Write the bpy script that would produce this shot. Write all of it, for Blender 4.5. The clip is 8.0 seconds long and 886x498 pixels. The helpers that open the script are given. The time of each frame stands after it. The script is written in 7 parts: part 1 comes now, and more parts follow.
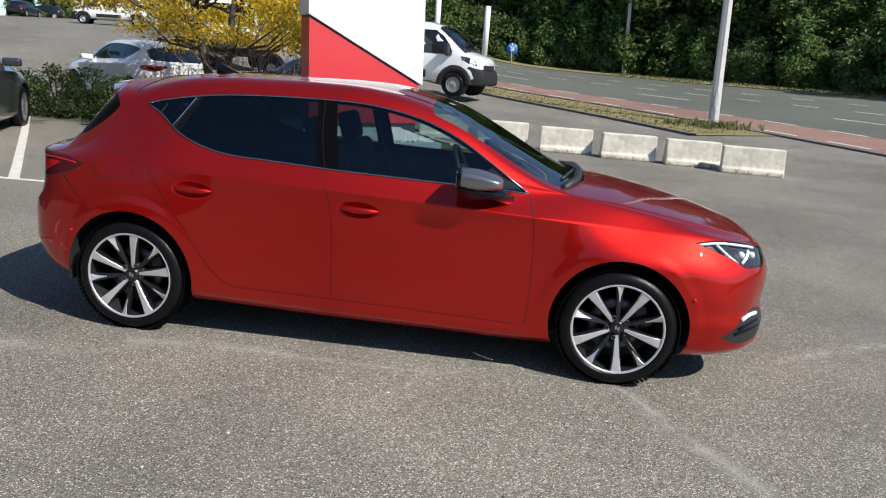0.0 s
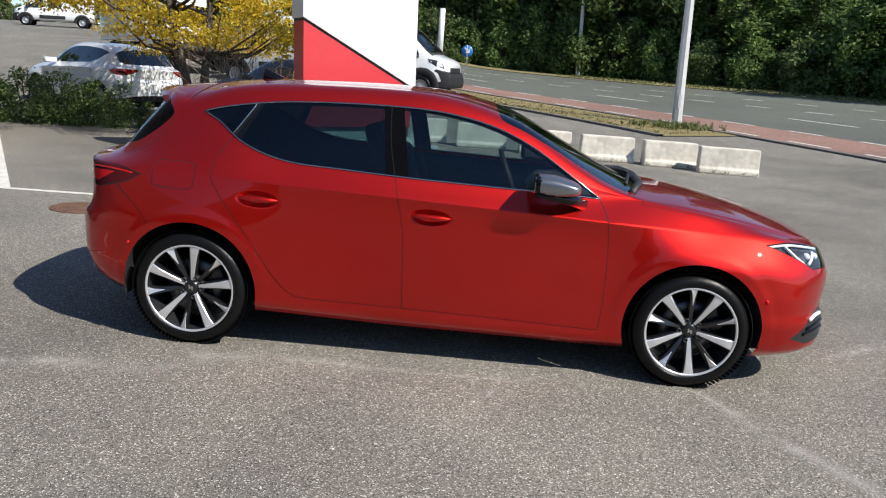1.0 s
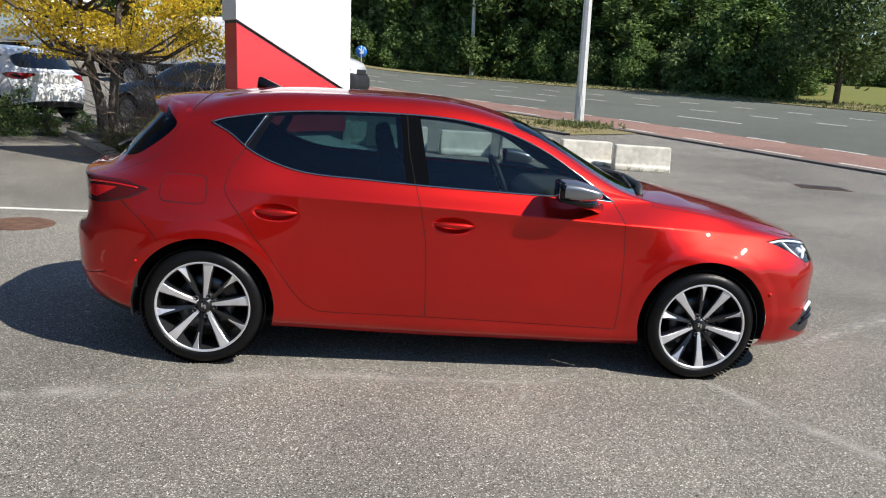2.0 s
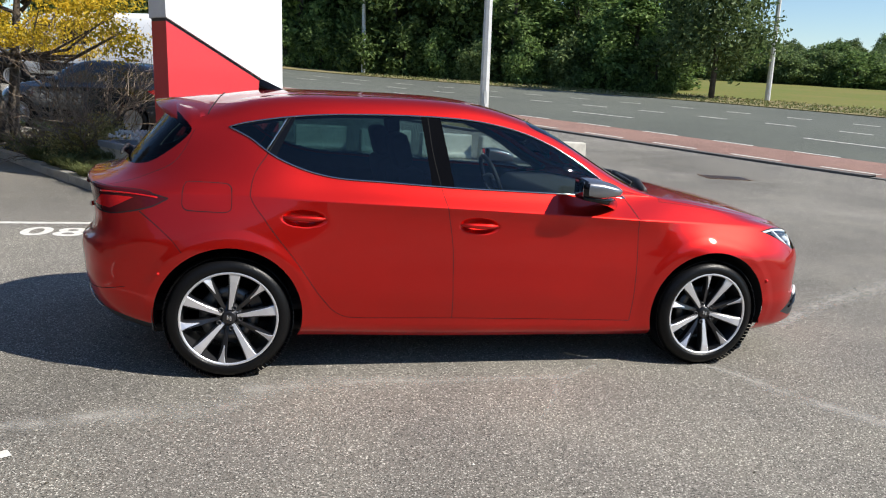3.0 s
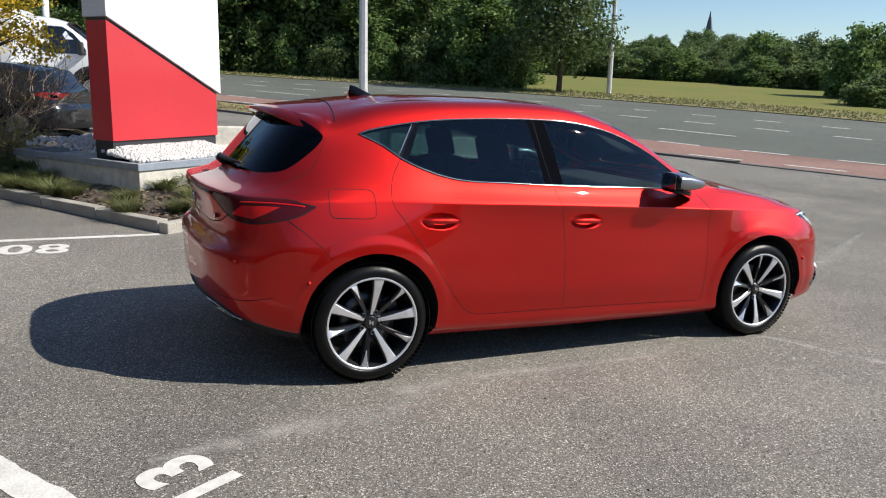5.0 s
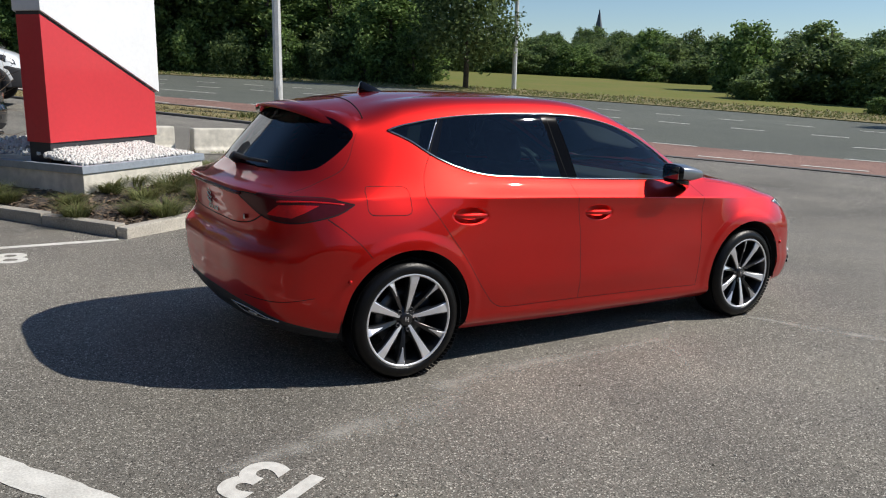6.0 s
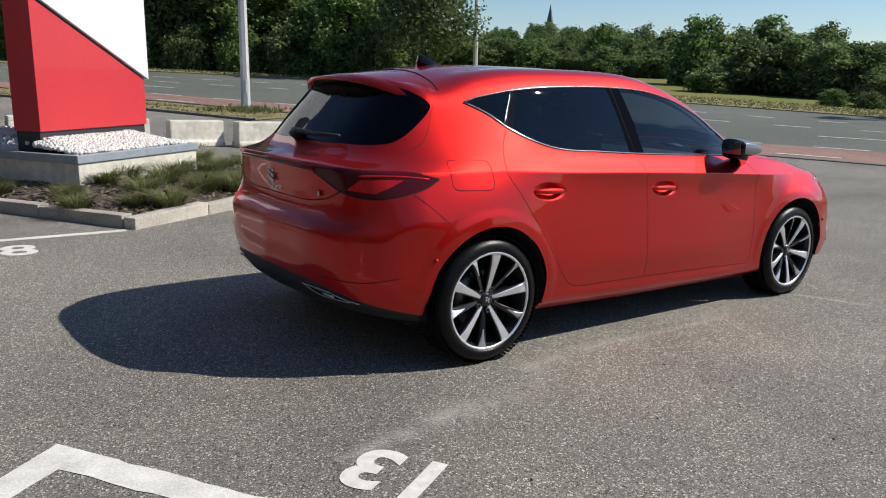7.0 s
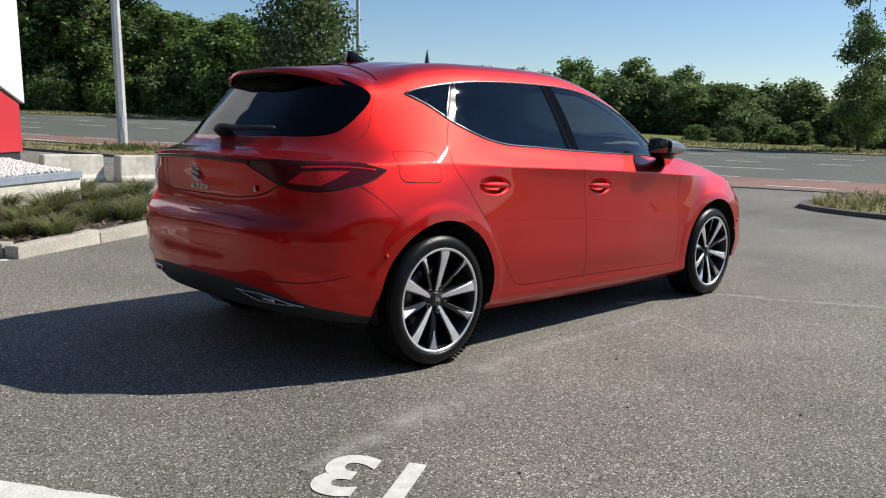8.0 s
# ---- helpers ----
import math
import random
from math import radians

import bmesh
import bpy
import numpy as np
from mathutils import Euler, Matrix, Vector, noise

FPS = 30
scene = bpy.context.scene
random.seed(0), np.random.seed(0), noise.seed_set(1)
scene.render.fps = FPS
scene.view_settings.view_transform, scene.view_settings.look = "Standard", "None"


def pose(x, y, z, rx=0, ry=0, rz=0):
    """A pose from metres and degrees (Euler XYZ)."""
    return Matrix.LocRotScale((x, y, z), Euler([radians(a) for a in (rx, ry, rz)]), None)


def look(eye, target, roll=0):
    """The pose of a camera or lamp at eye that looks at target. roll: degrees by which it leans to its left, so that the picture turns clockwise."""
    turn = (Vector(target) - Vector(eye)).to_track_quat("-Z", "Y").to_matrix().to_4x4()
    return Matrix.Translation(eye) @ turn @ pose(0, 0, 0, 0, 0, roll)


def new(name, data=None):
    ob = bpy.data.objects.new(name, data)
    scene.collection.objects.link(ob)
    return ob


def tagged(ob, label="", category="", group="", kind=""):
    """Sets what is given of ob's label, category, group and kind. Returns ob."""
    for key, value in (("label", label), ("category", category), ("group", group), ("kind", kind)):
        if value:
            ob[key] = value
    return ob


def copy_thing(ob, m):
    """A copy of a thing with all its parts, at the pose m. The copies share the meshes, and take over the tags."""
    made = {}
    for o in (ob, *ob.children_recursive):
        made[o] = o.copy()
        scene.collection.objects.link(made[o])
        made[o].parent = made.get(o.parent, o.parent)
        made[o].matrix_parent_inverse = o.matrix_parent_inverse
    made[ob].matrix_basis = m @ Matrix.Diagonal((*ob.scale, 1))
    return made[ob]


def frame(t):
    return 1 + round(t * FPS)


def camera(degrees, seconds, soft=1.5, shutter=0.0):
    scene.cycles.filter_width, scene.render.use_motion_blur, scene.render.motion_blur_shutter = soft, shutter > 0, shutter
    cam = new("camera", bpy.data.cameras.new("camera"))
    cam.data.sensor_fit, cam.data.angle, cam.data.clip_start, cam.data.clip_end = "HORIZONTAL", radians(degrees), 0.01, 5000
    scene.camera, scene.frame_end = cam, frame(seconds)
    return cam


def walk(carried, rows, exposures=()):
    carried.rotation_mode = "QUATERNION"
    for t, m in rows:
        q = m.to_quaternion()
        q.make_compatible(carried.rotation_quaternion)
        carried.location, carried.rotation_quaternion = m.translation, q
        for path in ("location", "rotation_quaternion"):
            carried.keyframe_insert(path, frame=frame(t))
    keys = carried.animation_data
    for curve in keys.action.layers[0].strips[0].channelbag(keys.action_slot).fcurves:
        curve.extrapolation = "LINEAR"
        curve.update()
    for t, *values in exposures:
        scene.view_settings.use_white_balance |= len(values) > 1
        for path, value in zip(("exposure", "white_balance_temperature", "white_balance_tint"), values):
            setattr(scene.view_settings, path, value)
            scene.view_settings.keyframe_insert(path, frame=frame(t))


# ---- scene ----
from mathutils.geometry import delaunay_2d_cdt

# ---------------------------------------------------------------- camera
cam = camera(59.8, 8.0, 1.1)
METRES = 5.3026
ROWS = [
    (0.0, 0.0, 0.0, 0.0, 0.63, -13.26, -2.66),
    (0.5, -0.0634, -0.0016, 0.001, -0.99, -13.12, -2.6),
    (1.0, -0.1217, 0.0093, -0.0014, -3.19, -12.96, -2.54),
    (1.5, -0.1839, 0.016, -0.0003, -5.97, -12.83, -2.48),
    (2.0, -0.2503, 0.0256, 0.0009, -11.46, -12.61, -2.3),
    (2.2, -0.2765, 0.0335, 0.0010, -13.55, -12.60, -2.28),
    (3.3, -0.4230, 0.0670, 0.0011, -22.10, -12.48, -1.87),
    (3.5, -0.4497, 0.074, 0.0011, -23.55, -12.47, -1.81),
    (4.0, -0.5207, 0.0954, 0.0006, -26.07, -12.47, -1.75),
    (4.5, -0.5895, 0.117, 0.0035, -28.05, -12.45, -1.66),
    (4.7, -0.6135, 0.1300, 0.0030, -29.55, -12.45, -1.62),
    (5.8, -0.7350, 0.2030, 0.0000, -38.10, -12.52, -1.29),
    (6.0, -0.7532, 0.2184, -0.0014, -39.43, -12.53, -1.25),
    (6.5, -0.7917, 0.2701, -0.0106, -41.29, -12.65, -1.15),
    (7.0, -0.8224, 0.3158, -0.0276, -42.93, -12.74, -1.03),
    (7.5, -0.8282, 0.3512, -0.0488, -46.84, -12.06, -0.88),
    (8.0, -0.8379, 0.3754, -0.074, -51.7, -9.54, -0.63),
]
BASE = pose(0.8857, -4.7739, 1.565, 0, 0, 6.696)
walk(cam, [(t, BASE @ pose(METRES * x, METRES * y, METRES * z, 90 + pitch, roll, yaw)) for t, x, y, z, yaw, pitch, roll in ROWS],
     exposures=[(0.0, 0.23), (2.0, 0.41), (3.5, 0.44), (4.7, 0.36), (6.0, 0.0), (7.0, 0.07), (8.0, 0.13)])

# ---------------------------------------------------------------- light
SUN = Vector((0.632, -0.374, 0.679)).normalized()
world = bpy.data.worlds.new("daylight")
scene.world = world
world.use_nodes = True
_n = world.node_tree.nodes
_sky = _n.new("ShaderNodeTexSky")
_sky.sky_type = "NISHITA"
_sky.sun_disc = False
_sky.sun_elevation = math.asin(SUN.z)
_sky.sun_rotation = math.atan2(SUN.x, SUN.y)
_sky.air_density, _sky.dust_density, _sky.ozone_density = 1.0, 0.0, 5.0
world.node_tree.links.new(_sky.outputs[0], _n["Background"].inputs[0])
_n["Background"].inputs[1].default_value = 0.102
sun = new("sun", bpy.data.lights.new("sun", "SUN"))
sun.data.energy, sun.data.angle, sun.data.color = 5.0, radians(0.53), (1.0, 0.95, 0.87)
sun.matrix_world = look(SUN * 80, (0, 0, 0))


# ---------------------------------------------------------------- materials
def nodes_of(name):
    m = bpy.data.materials.new(name)
    m.use_nodes = True
    return m, m.node_tree.nodes, m.node_tree.links, m.node_tree.nodes["Principled BSDF"]


def surface(name, base, rough=0.6, metal=0.0, vary=0.15, scale=3.0, fine=60.0, bump=0.0, coat=0.0, second=None, spec=0.5,
            piece=0.0, detail=4.0, coords="Object", coat_rough=0.02):
    """A principled surface whose colour drifts at two scales, with optional bump, clear coat and difference from piece to piece."""
    m, n, l, p = nodes_of(name)
    tc = n.new("ShaderNodeTexCoord")
    a, b = n.new("ShaderNodeTexNoise"), n.new("ShaderNodeTexNoise")
    a.inputs["Scale"].default_value, b.inputs["Scale"].default_value = scale, fine
    a.inputs["Detail"].default_value, b.inputs["Detail"].default_value = detail, 3.0
    for t in (a, b):
        l.new(tc.outputs[coords], t.inputs["Vector"])
    add = n.new("ShaderNodeMath")
    add.operation = "ADD"
    l.new(a.outputs["Fac"], add.inputs[0])
    l.new(b.outputs["Fac"], add.inputs[1])
    ramp = n.new("ShaderNodeMapRange")
    ramp.inputs["From Min"].default_value, ramp.inputs["From Max"].default_value = 0.65, 1.35
    l.new(add.outputs[0], ramp.inputs["Value"])
    mix = n.new("ShaderNodeMix")
    mix.data_type = "RGBA"
    other = second or tuple(c * (1 - 2 * vary) for c in base)
    mix.inputs[6].default_value = (*other, 1)
    mix.inputs[7].default_value = (*(min(1, c * (1 + vary)) for c in base), 1)
    l.new(ramp.outputs[0], mix.inputs["Factor"])
    out = mix.outputs[2]
    if piece:
        info, hsv = n.new("ShaderNodeObjectInfo"), n.new("ShaderNodeHueSaturation")
        span = n.new("ShaderNodeMapRange")
        span.inputs["To Min"].default_value, span.inputs["To Max"].default_value = 1 - piece, 1 + piece
        l.new(info.outputs["Random"], span.inputs["Value"])
        l.new(span.outputs[0], hsv.inputs["Value"])
        l.new(out, hsv.inputs["Color"])
        out = hsv.outputs[0]
    l.new(out, p.inputs["Base Color"])
    p.inputs["Roughness"].default_value, p.inputs["Metallic"].default_value = rough, metal
    p.inputs["Specular IOR Level"].default_value = spec
    if coat:
        p.inputs["Coat Weight"].default_value, p.inputs["Coat Roughness"].default_value = coat, coat_rough
    if bump:
        bu = n.new("ShaderNodeBump")
        bu.inputs["Strength"].default_value, bu.inputs["Distance"].default_value = bump, 0.02
        l.new(b.outputs["Fac"], bu.inputs["Height"])
        l.new(bu.outputs[0], p.inputs["Normal"])
    return m


def glass(name, tint, gloss=1.5):
    """A thin tinted pane: see-through by its tint, with a mirror sheen that grows at grazing angles."""
    m, n, l, p = nodes_of(name)
    n.remove(p)
    tr, gl, fr, mix = (n.new("ShaderNodeBsdfTransparent"), n.new("ShaderNodeBsdfGlossy"), n.new("ShaderNodeFresnel"), n.new("ShaderNodeMixShader"))
    tr.inputs[0].default_value = (*tint, 1)
    gl.inputs["Roughness"].default_value = 0.01
    gl.inputs["Color"].default_value = (0.95, 0.97, 1, 1)
    fr.inputs["IOR"].default_value = gloss
    l.new(fr.outputs[0], mix.inputs[0])
    l.new(tr.outputs[0], mix.inputs[1])
    l.new(gl.outputs[0], mix.inputs[2])
    l.new(mix.outputs[0], n["Material Output"].inputs[0])
    return m


def asphalt(name, base, light, dark, speck=160.0, patch=0.35, wear=0.5):
    """Asphalt with visible stone chips, broad worn and stained patches, and a rough relief."""
    m, n, l, p = nodes_of(name)
    tc = n.new("ShaderNodeTexCoord")
    vor = n.new("ShaderNodeTexVoronoi")
    vor.inputs["Scale"].default_value = speck
    fine, broad, stain = n.new("ShaderNodeTexNoise"), n.new("ShaderNodeTexNoise"), n.new("ShaderNodeTexNoise")
    for t, s, d in ((fine, speck * 0.45, 5), (broad, patch, 6), (stain, patch * 4.5, 5)):
        t.inputs["Scale"].default_value, t.inputs["Detail"].default_value = s, d
    for t in (vor, fine, broad, stain):
        l.new(tc.outputs["Object"], t.inputs["Vector"])
    chips = n.new("ShaderNodeSeparateColor")
    l.new(vor.outputs["Color"], chips.inputs[0])
    cr = n.new("ShaderNodeValToRGB")
    cr.color_ramp.elements[0].position, cr.color_ramp.elements[0].color = 0.0, (*dark, 1)
    cr.color_ramp.elements[1].position, cr.color_ramp.elements[1].color = 1.0, (*light, 1)
    for at, gain in ((0.16, 0.72), (0.50, 0.98), (0.86, 1.24)):
        cr.color_ramp.elements.new(at).color = (*(c * gain for c in base), 1)
    l.new(chips.outputs[0], cr.inputs[0])
    hs = n.new("ShaderNodeHueSaturation")
    l.new(cr.outputs[0], hs.inputs["Color"])
    sm = n.new("ShaderNodeMath")
    sm.operation = "MULTIPLY_ADD"
    l.new(stain.outputs["Fac"], sm.inputs[0])
    sm.inputs[1].default_value = 0.5
    l.new(broad.outputs["Fac"], sm.inputs[2])
    mr = n.new("ShaderNodeMapRange")
    mr.inputs["From Min"].default_value, mr.inputs["From Max"].default_value = 0.5, 1.0
    mr.inputs["To Min"].default_value, mr.inputs["To Max"].default_value = 1 - wear * 0.5, 1 + wear * 0.5
    l.new(sm.outputs[0], mr.inputs["Value"])
    mf = n.new("ShaderNodeMath")
    mf.operation = "MULTIPLY"
    fr = n.new("ShaderNodeMapRange")
    fr.inputs["From Min"].default_value, fr.inputs["From Max"].default_value = 0.3, 0.7
    fr.inputs["To Min"].default_value, fr.inputs["To Max"].default_value = 0.80, 1.20
    l.new(fine.outputs["Fac"], fr.inputs["Value"])
    l.new(mr.outputs[0], mf.inputs[0])
    l.new(fr.outputs[0], mf.inputs[1])
    l.new(mf.outputs[0], hs.inputs["Value"])
    tint = n.new("ShaderNodeMix")
    tint.data_type, tint.blend_type = "RGBA", "MULTIPLY"
    tint.inputs[7].default_value = (1.0, 1.0, 0.91, 1)
    l.new(stain.outputs["Fac"], tint.inputs["Factor"])
    l.new(hs.outputs[0], tint.inputs[6])
    l.new(tint.outputs[2], p.inputs["Base Color"])
    p.inputs["Roughness"].default_value = 0.9
    p.inputs["Specular IOR Level"].default_value = 0.25
    bu = n.new("ShaderNodeBump")
    bu.inputs["Strength"].default_value, bu.inputs["Distance"].default_value = 0.40, 0.004
    l.new(vor.outputs["Distance"], bu.inputs["Height"])
    l.new(bu.outputs[0], p.inputs["Normal"])
    return m


def foliage(name, dark, light, rough=0.55, through_light=0.25):
    """Leaves that differ from one to the next and let some light through."""
    m, n, l, p = nodes_of(name)
    geo = n.new("ShaderNodeNewGeometry")
    mix = n.new("ShaderNodeMix")
    mix.data_type = "RGBA"
    mix.inputs[6].default_value, mix.inputs[7].default_value = (*dark, 1), (*light, 1)
    l.new(geo.outputs["Random Per Island"], mix.inputs["Factor"])
    info, hs, span = n.new("ShaderNodeObjectInfo"), n.new("ShaderNodeHueSaturation"), n.new("ShaderNodeMapRange")
    span.inputs["To Min"].default_value, span.inputs["To Max"].default_value = 0.75, 1.3
    l.new(info.outputs["Random"], span.inputs["Value"])
    l.new(span.outputs[0], hs.inputs["Value"])
    l.new(mix.outputs[2], hs.inputs["Color"])
    l.new(hs.outputs[0], p.inputs["Base Color"])
    p.inputs["Roughness"].default_value = rough
    p.inputs["Specular IOR Level"].default_value = 0.3
    tl, ms = n.new("ShaderNodeBsdfTranslucent"), n.new("ShaderNodeMixShader")
    l.new(hs.outputs[0], tl.inputs[0])
    ms.inputs[0].default_value = through_light
    l.new(p.outputs[0], ms.inputs[1])
    l.new(tl.outputs[0], ms.inputs[2])
    l.new(ms.outputs[0], n["Material Output"].inputs[0])
    return m


ASPHALT = asphalt("lot_asphalt", (0.182, 0.169, 0.151), (0.60, 0.565, 0.515), (0.037, 0.035, 0.031), 190.0, 0.30, 0.60)
ROAD = asphalt("road_asphalt", (0.122, 0.130, 0.114), (0.225, 0.232, 0.210), (0.075, 0.079, 0.071), 60.0, 0.08, 0.35)
REDLANE = asphalt("red_lane", (0.275, 0.165, 0.138), (0.38, 0.26, 0.225), (0.19, 0.11, 0.09), 60.0, 0.25, 0.4)
LINE = surface("line_paint", (0.76, 0.74, 0.675), 0.75, vary=0.08, scale=9, fine=110, bump=0.08, second=(0.50, 0.48, 0.43), detail=8.0)
CONCRETE = surface("concrete", (0.70, 0.655, 0.56), 0.9, vary=0.14, scale=2.6, fine=11, bump=0.06, detail=9.0)
KERB_DARK = surface("dark_kerb", (0.16, 0.15, 0.135), 0.9, vary=0.2, scale=3.0, fine=40, bump=0.2)
KERBSTONE = surface("kerb_concrete", (0.50, 0.46, 0.39), 0.9, vary=0.22, scale=3.0, fine=60, bump=0.35, piece=0.12)
SOIL = surface("mulch_soil", (0.115, 0.095, 0.078), 0.95, vary=0.45, scale=7, fine=70, bump=1.0)
GRASS_GROUND = surface("grass_ground", (0.150, 0.140, 0.058), 0.95, spec=0.1, vary=0.35, scale=0.8, fine=9, bump=0.6, second=(0.28, 0.22, 0.13))
MEADOW = surface("meadow", (0.105, 0.135, 0.034), 0.95, spec=0.08, vary=0.3, scale=0.22, fine=3.5, second=(0.225, 0.190, 0.070), detail=9.0, bump=0.5)
POLE = surface("pole_paint", (0.62, 0.62, 0.60), 0.45, 0.0, vary=0.12, scale=3, fine=40)
SIGN_RED = surface("sign_red", (0.62, 0.035, 0.045), 0.38, vary=0.04, scale=1.2, fine=20, coat=0.3)
SIGN_WHITE = surface("sign_white", (0.82, 0.82, 0.82), 0.35, vary=0.03, scale=1.2, fine=20, coat=0.3)
SIGN_DARK = surface("sign_dark", (0.035, 0.035, 0.04), 0.5, vary=0.1)
PEBBLE = surface("white_pebble", (0.74, 0.72, 0.68), 0.75, vary=0.12, scale=14, fine=80, bump=0.3, piece=0.12)
ZINC = surface("zinc_cap", (0.36, 0.40, 0.45), 0.5, 0.3, vary=0.1, scale=4, fine=30)
TWIG = surface("grey_twig", (0.26, 0.195, 0.14), 0.9, vary=0.3, scale=4, fine=40)
BARK = surface("bark", (0.10, 0.08, 0.06), 0.9, vary=0.4, scale=3, fine=30, bump=0.8)
LEAF_DARK = foliage("leaf_dark", (0.030, 0.062, 0.017), (0.255, 0.365, 0.115), through_light=0.45)
LEAF_MID = foliage("leaf_mid", (0.050, 0.088, 0.030), (0.265, 0.345, 0.130), through_light=0.45)
LEAF_GOLD = foliage("leaf_gold", (0.36, 0.27, 0.020), (0.80, 0.58, 0.055), through_light=0.5)
LEAF_BRONZE = foliage("leaf_bronze", (0.16, 0.13, 0.04), (0.42, 0.36, 0.14))
BLADE = foliage("grass_blade", (0.085, 0.105, 0.034), (0.250, 0.265, 0.105), through_light=0.4)
BLADE_DRY = foliage("dry_blade", (0.20, 0.16, 0.07), (0.40, 0.33, 0.17))
RUST = surface("rusty_iron", (0.20, 0.11, 0.07), 0.8, 0.3, vary=0.3, scale=10, fine=60, bump=0.4)


# ---------------------------------------------------------------- mesh helpers
def part(name, bm, material, parent=None, label="", smooth=True):
    """Links a bmesh as one mesh object, under a thing if a parent is given."""
    me = bpy.data.meshes.new(name)
    bm.to_mesh(me)
    bm.free()
    for f in me.polygons:
        f.use_smooth = smooth
    me.materials.append(material)
    ob = new(name, me)
    if parent:
        ob.parent = parent
    return tagged(ob, label)


def shaped(name, verts, faces, material, parent=None, label="", smooth=True):
    me = bpy.data.meshes.new(name)
    me.from_pydata([tuple(v) for v in verts], [], [tuple(f) for f in faces])
    me.polygons.foreach_set("use_smooth", [smooth] * len(me.polygons))
    me.materials.append(material)
    me.update()
    ob = new(name, me)
    if parent:
        ob.parent = parent
    return tagged(ob, label)


def put(ob, parent):
    ob.parent = parent
    return ob


def thing(name, m, label, category, group="", kind=""):
    e = new(name)
    e.empty_display_size = 0.1
    e.matrix_basis = m
    return tagged(e, label, category, group, kind)


def box(bm, size, at=(0, 0, 0), turn=None, bevel=0.0, segments=2):
    m = Matrix.Translation(at) @ (turn.to_4x4() if turn else Matrix.Identity(4)) @ Matrix.Diagonal((*size, 1))
    made = bmesh.ops.create_cube(bm, size=1, matrix=m)["verts"]
    if bevel:
        edges = {e for v in made for e in v.link_edges}
        bmesh.ops.bevel(bm, geom=list(edges), offset=bevel, segments=segments, profile=0.6, affect="EDGES")
    return bm


def prism(bm, outline, axis, lo, hi, bevel=0.0):
    """Extrudes a 2D outline between lo and hi along axis x, y or z."""
    def place(a, b, c):
        return {"x": (c, a, b), "y": (a, c, b), "z": (a, b, c)}[axis]
    vs = [bm.verts.new(place(a, b, lo)) for a, b in outline]
    ve = [bm.verts.new(place(a, b, hi)) for a, b in outline]
    k = len(vs)
    faces = [bm.faces.new(vs), bm.faces.new(ve[::-1])]
    faces += [bm.faces.new((vs[i], ve[i], ve[(i + 1) % k], vs[(i + 1) % k])) for i in range(k)]
    bmesh.ops.recalc_face_normals(bm, faces=faces)
    if bevel:
        edges = {e for f in faces for e in f.edges}
        bmesh.ops.bevel(bm, geom=list(edges), offset=bevel, segments=2, profile=0.6, affect="EDGES")
    return bm


def lathe(bm, profile, steps=48, axis="y", at=(0, 0, 0)):
    """Turns a profile of (along, radius) about an axis."""
    rings = []
    for a, r in profile:
        ring = []
        for i in range(steps):
            c, s = r * math.cos(2 * math.pi * i / steps), r * math.sin(2 * math.pi * i / steps)
            v = {"y": (c, a, s), "z": (c, s, a), "x": (a, c, s)}[axis]
            ring.append(bm.verts.new((v[0] + at[0], v[1] + at[1], v[2] + at[2])))
        rings.append(ring)
    for p, q in zip(rings, rings[1:]):
        for i in range(steps):
            bm.faces.new((p[i], p[(i + 1) % steps], q[(i + 1) % steps], q[i]))
    bmesh.ops.recalc_face_normals(bm, faces=bm.faces[:])
    return bm


def tube(bm, points, radii, sides=8, cap=True):
    """A tapered tube through the points."""
    pts = [Vector(p) for p in points]
    if not hasattr(radii, "__len__"):
        radii = [radii] * len(pts)
    rings, side = [], None
    for i, p in enumerate(pts):
        d = (pts[min(i + 1, len(pts) - 1)] - pts[max(i - 1, 0)]).normalized()
        if side is None:
            side = d.cross(Vector((0, 0, 1)))
            if side.length < 0.05:
                side = d.cross(Vector((1, 0, 0)))
        side = (side - d * side.dot(d)).normalized()
        up = d.cross(side)
        rings.append([bm.verts.new(p + (side * math.cos(2 * math.pi * j / sides) + up * math.sin(2 * math.pi * j / sides)) * radii[i]) for j in range(sides)])
    for a, b in zip(rings, rings[1:]):
        for j in range(sides):
            bm.faces.new((a[j], a[(j + 1) % sides], b[(j + 1) % sides], b[j]))
    if cap:
        bm.faces.new(rings[0][::-1])
        bm.faces.new(rings[-1])
    return bm


# ---------------------------------------------------------------- the lie of the land
def soft(v, width):
    return np.logaddexp(0, np.asarray(v, float) / width) * width


def land(x, y):
    """Height of the ground: the lot falls gently towards the exit, the road climbs away beside the wood, and a hill stands far off."""
    x, y = np.asarray(x, float), np.asarray(y, float)
    xc = np.clip(x, -45, 400)
    z = -0.0275 * xc - 0.0038 * np.clip(y, -60, 200) + 0.046 * (soft(y - 12, 2) - soft(y - 85, 6)) + 0.0275 * soft(xc - 9, 2)
    left = 1 / (1 + np.exp(np.clip((x + 4) / 1.5, -40, 40)))
    z = z + 0.03 * (soft(y - 8, 2) - soft(y - 40, 6)) * left
    z = z + 12.5 * np.exp(-(((x - 290) / 150) ** 2 + ((y - 300) / 120) ** 2))
    return z


def ground_at(x, y):
    return float(land(x, y))


SLOPE = Matrix(((1, 0, 0.0275, 0), (0, 1, 0.0038, 0), (-0.0275, -0.0038, 1, 0), (0, 0, 0, 1)))


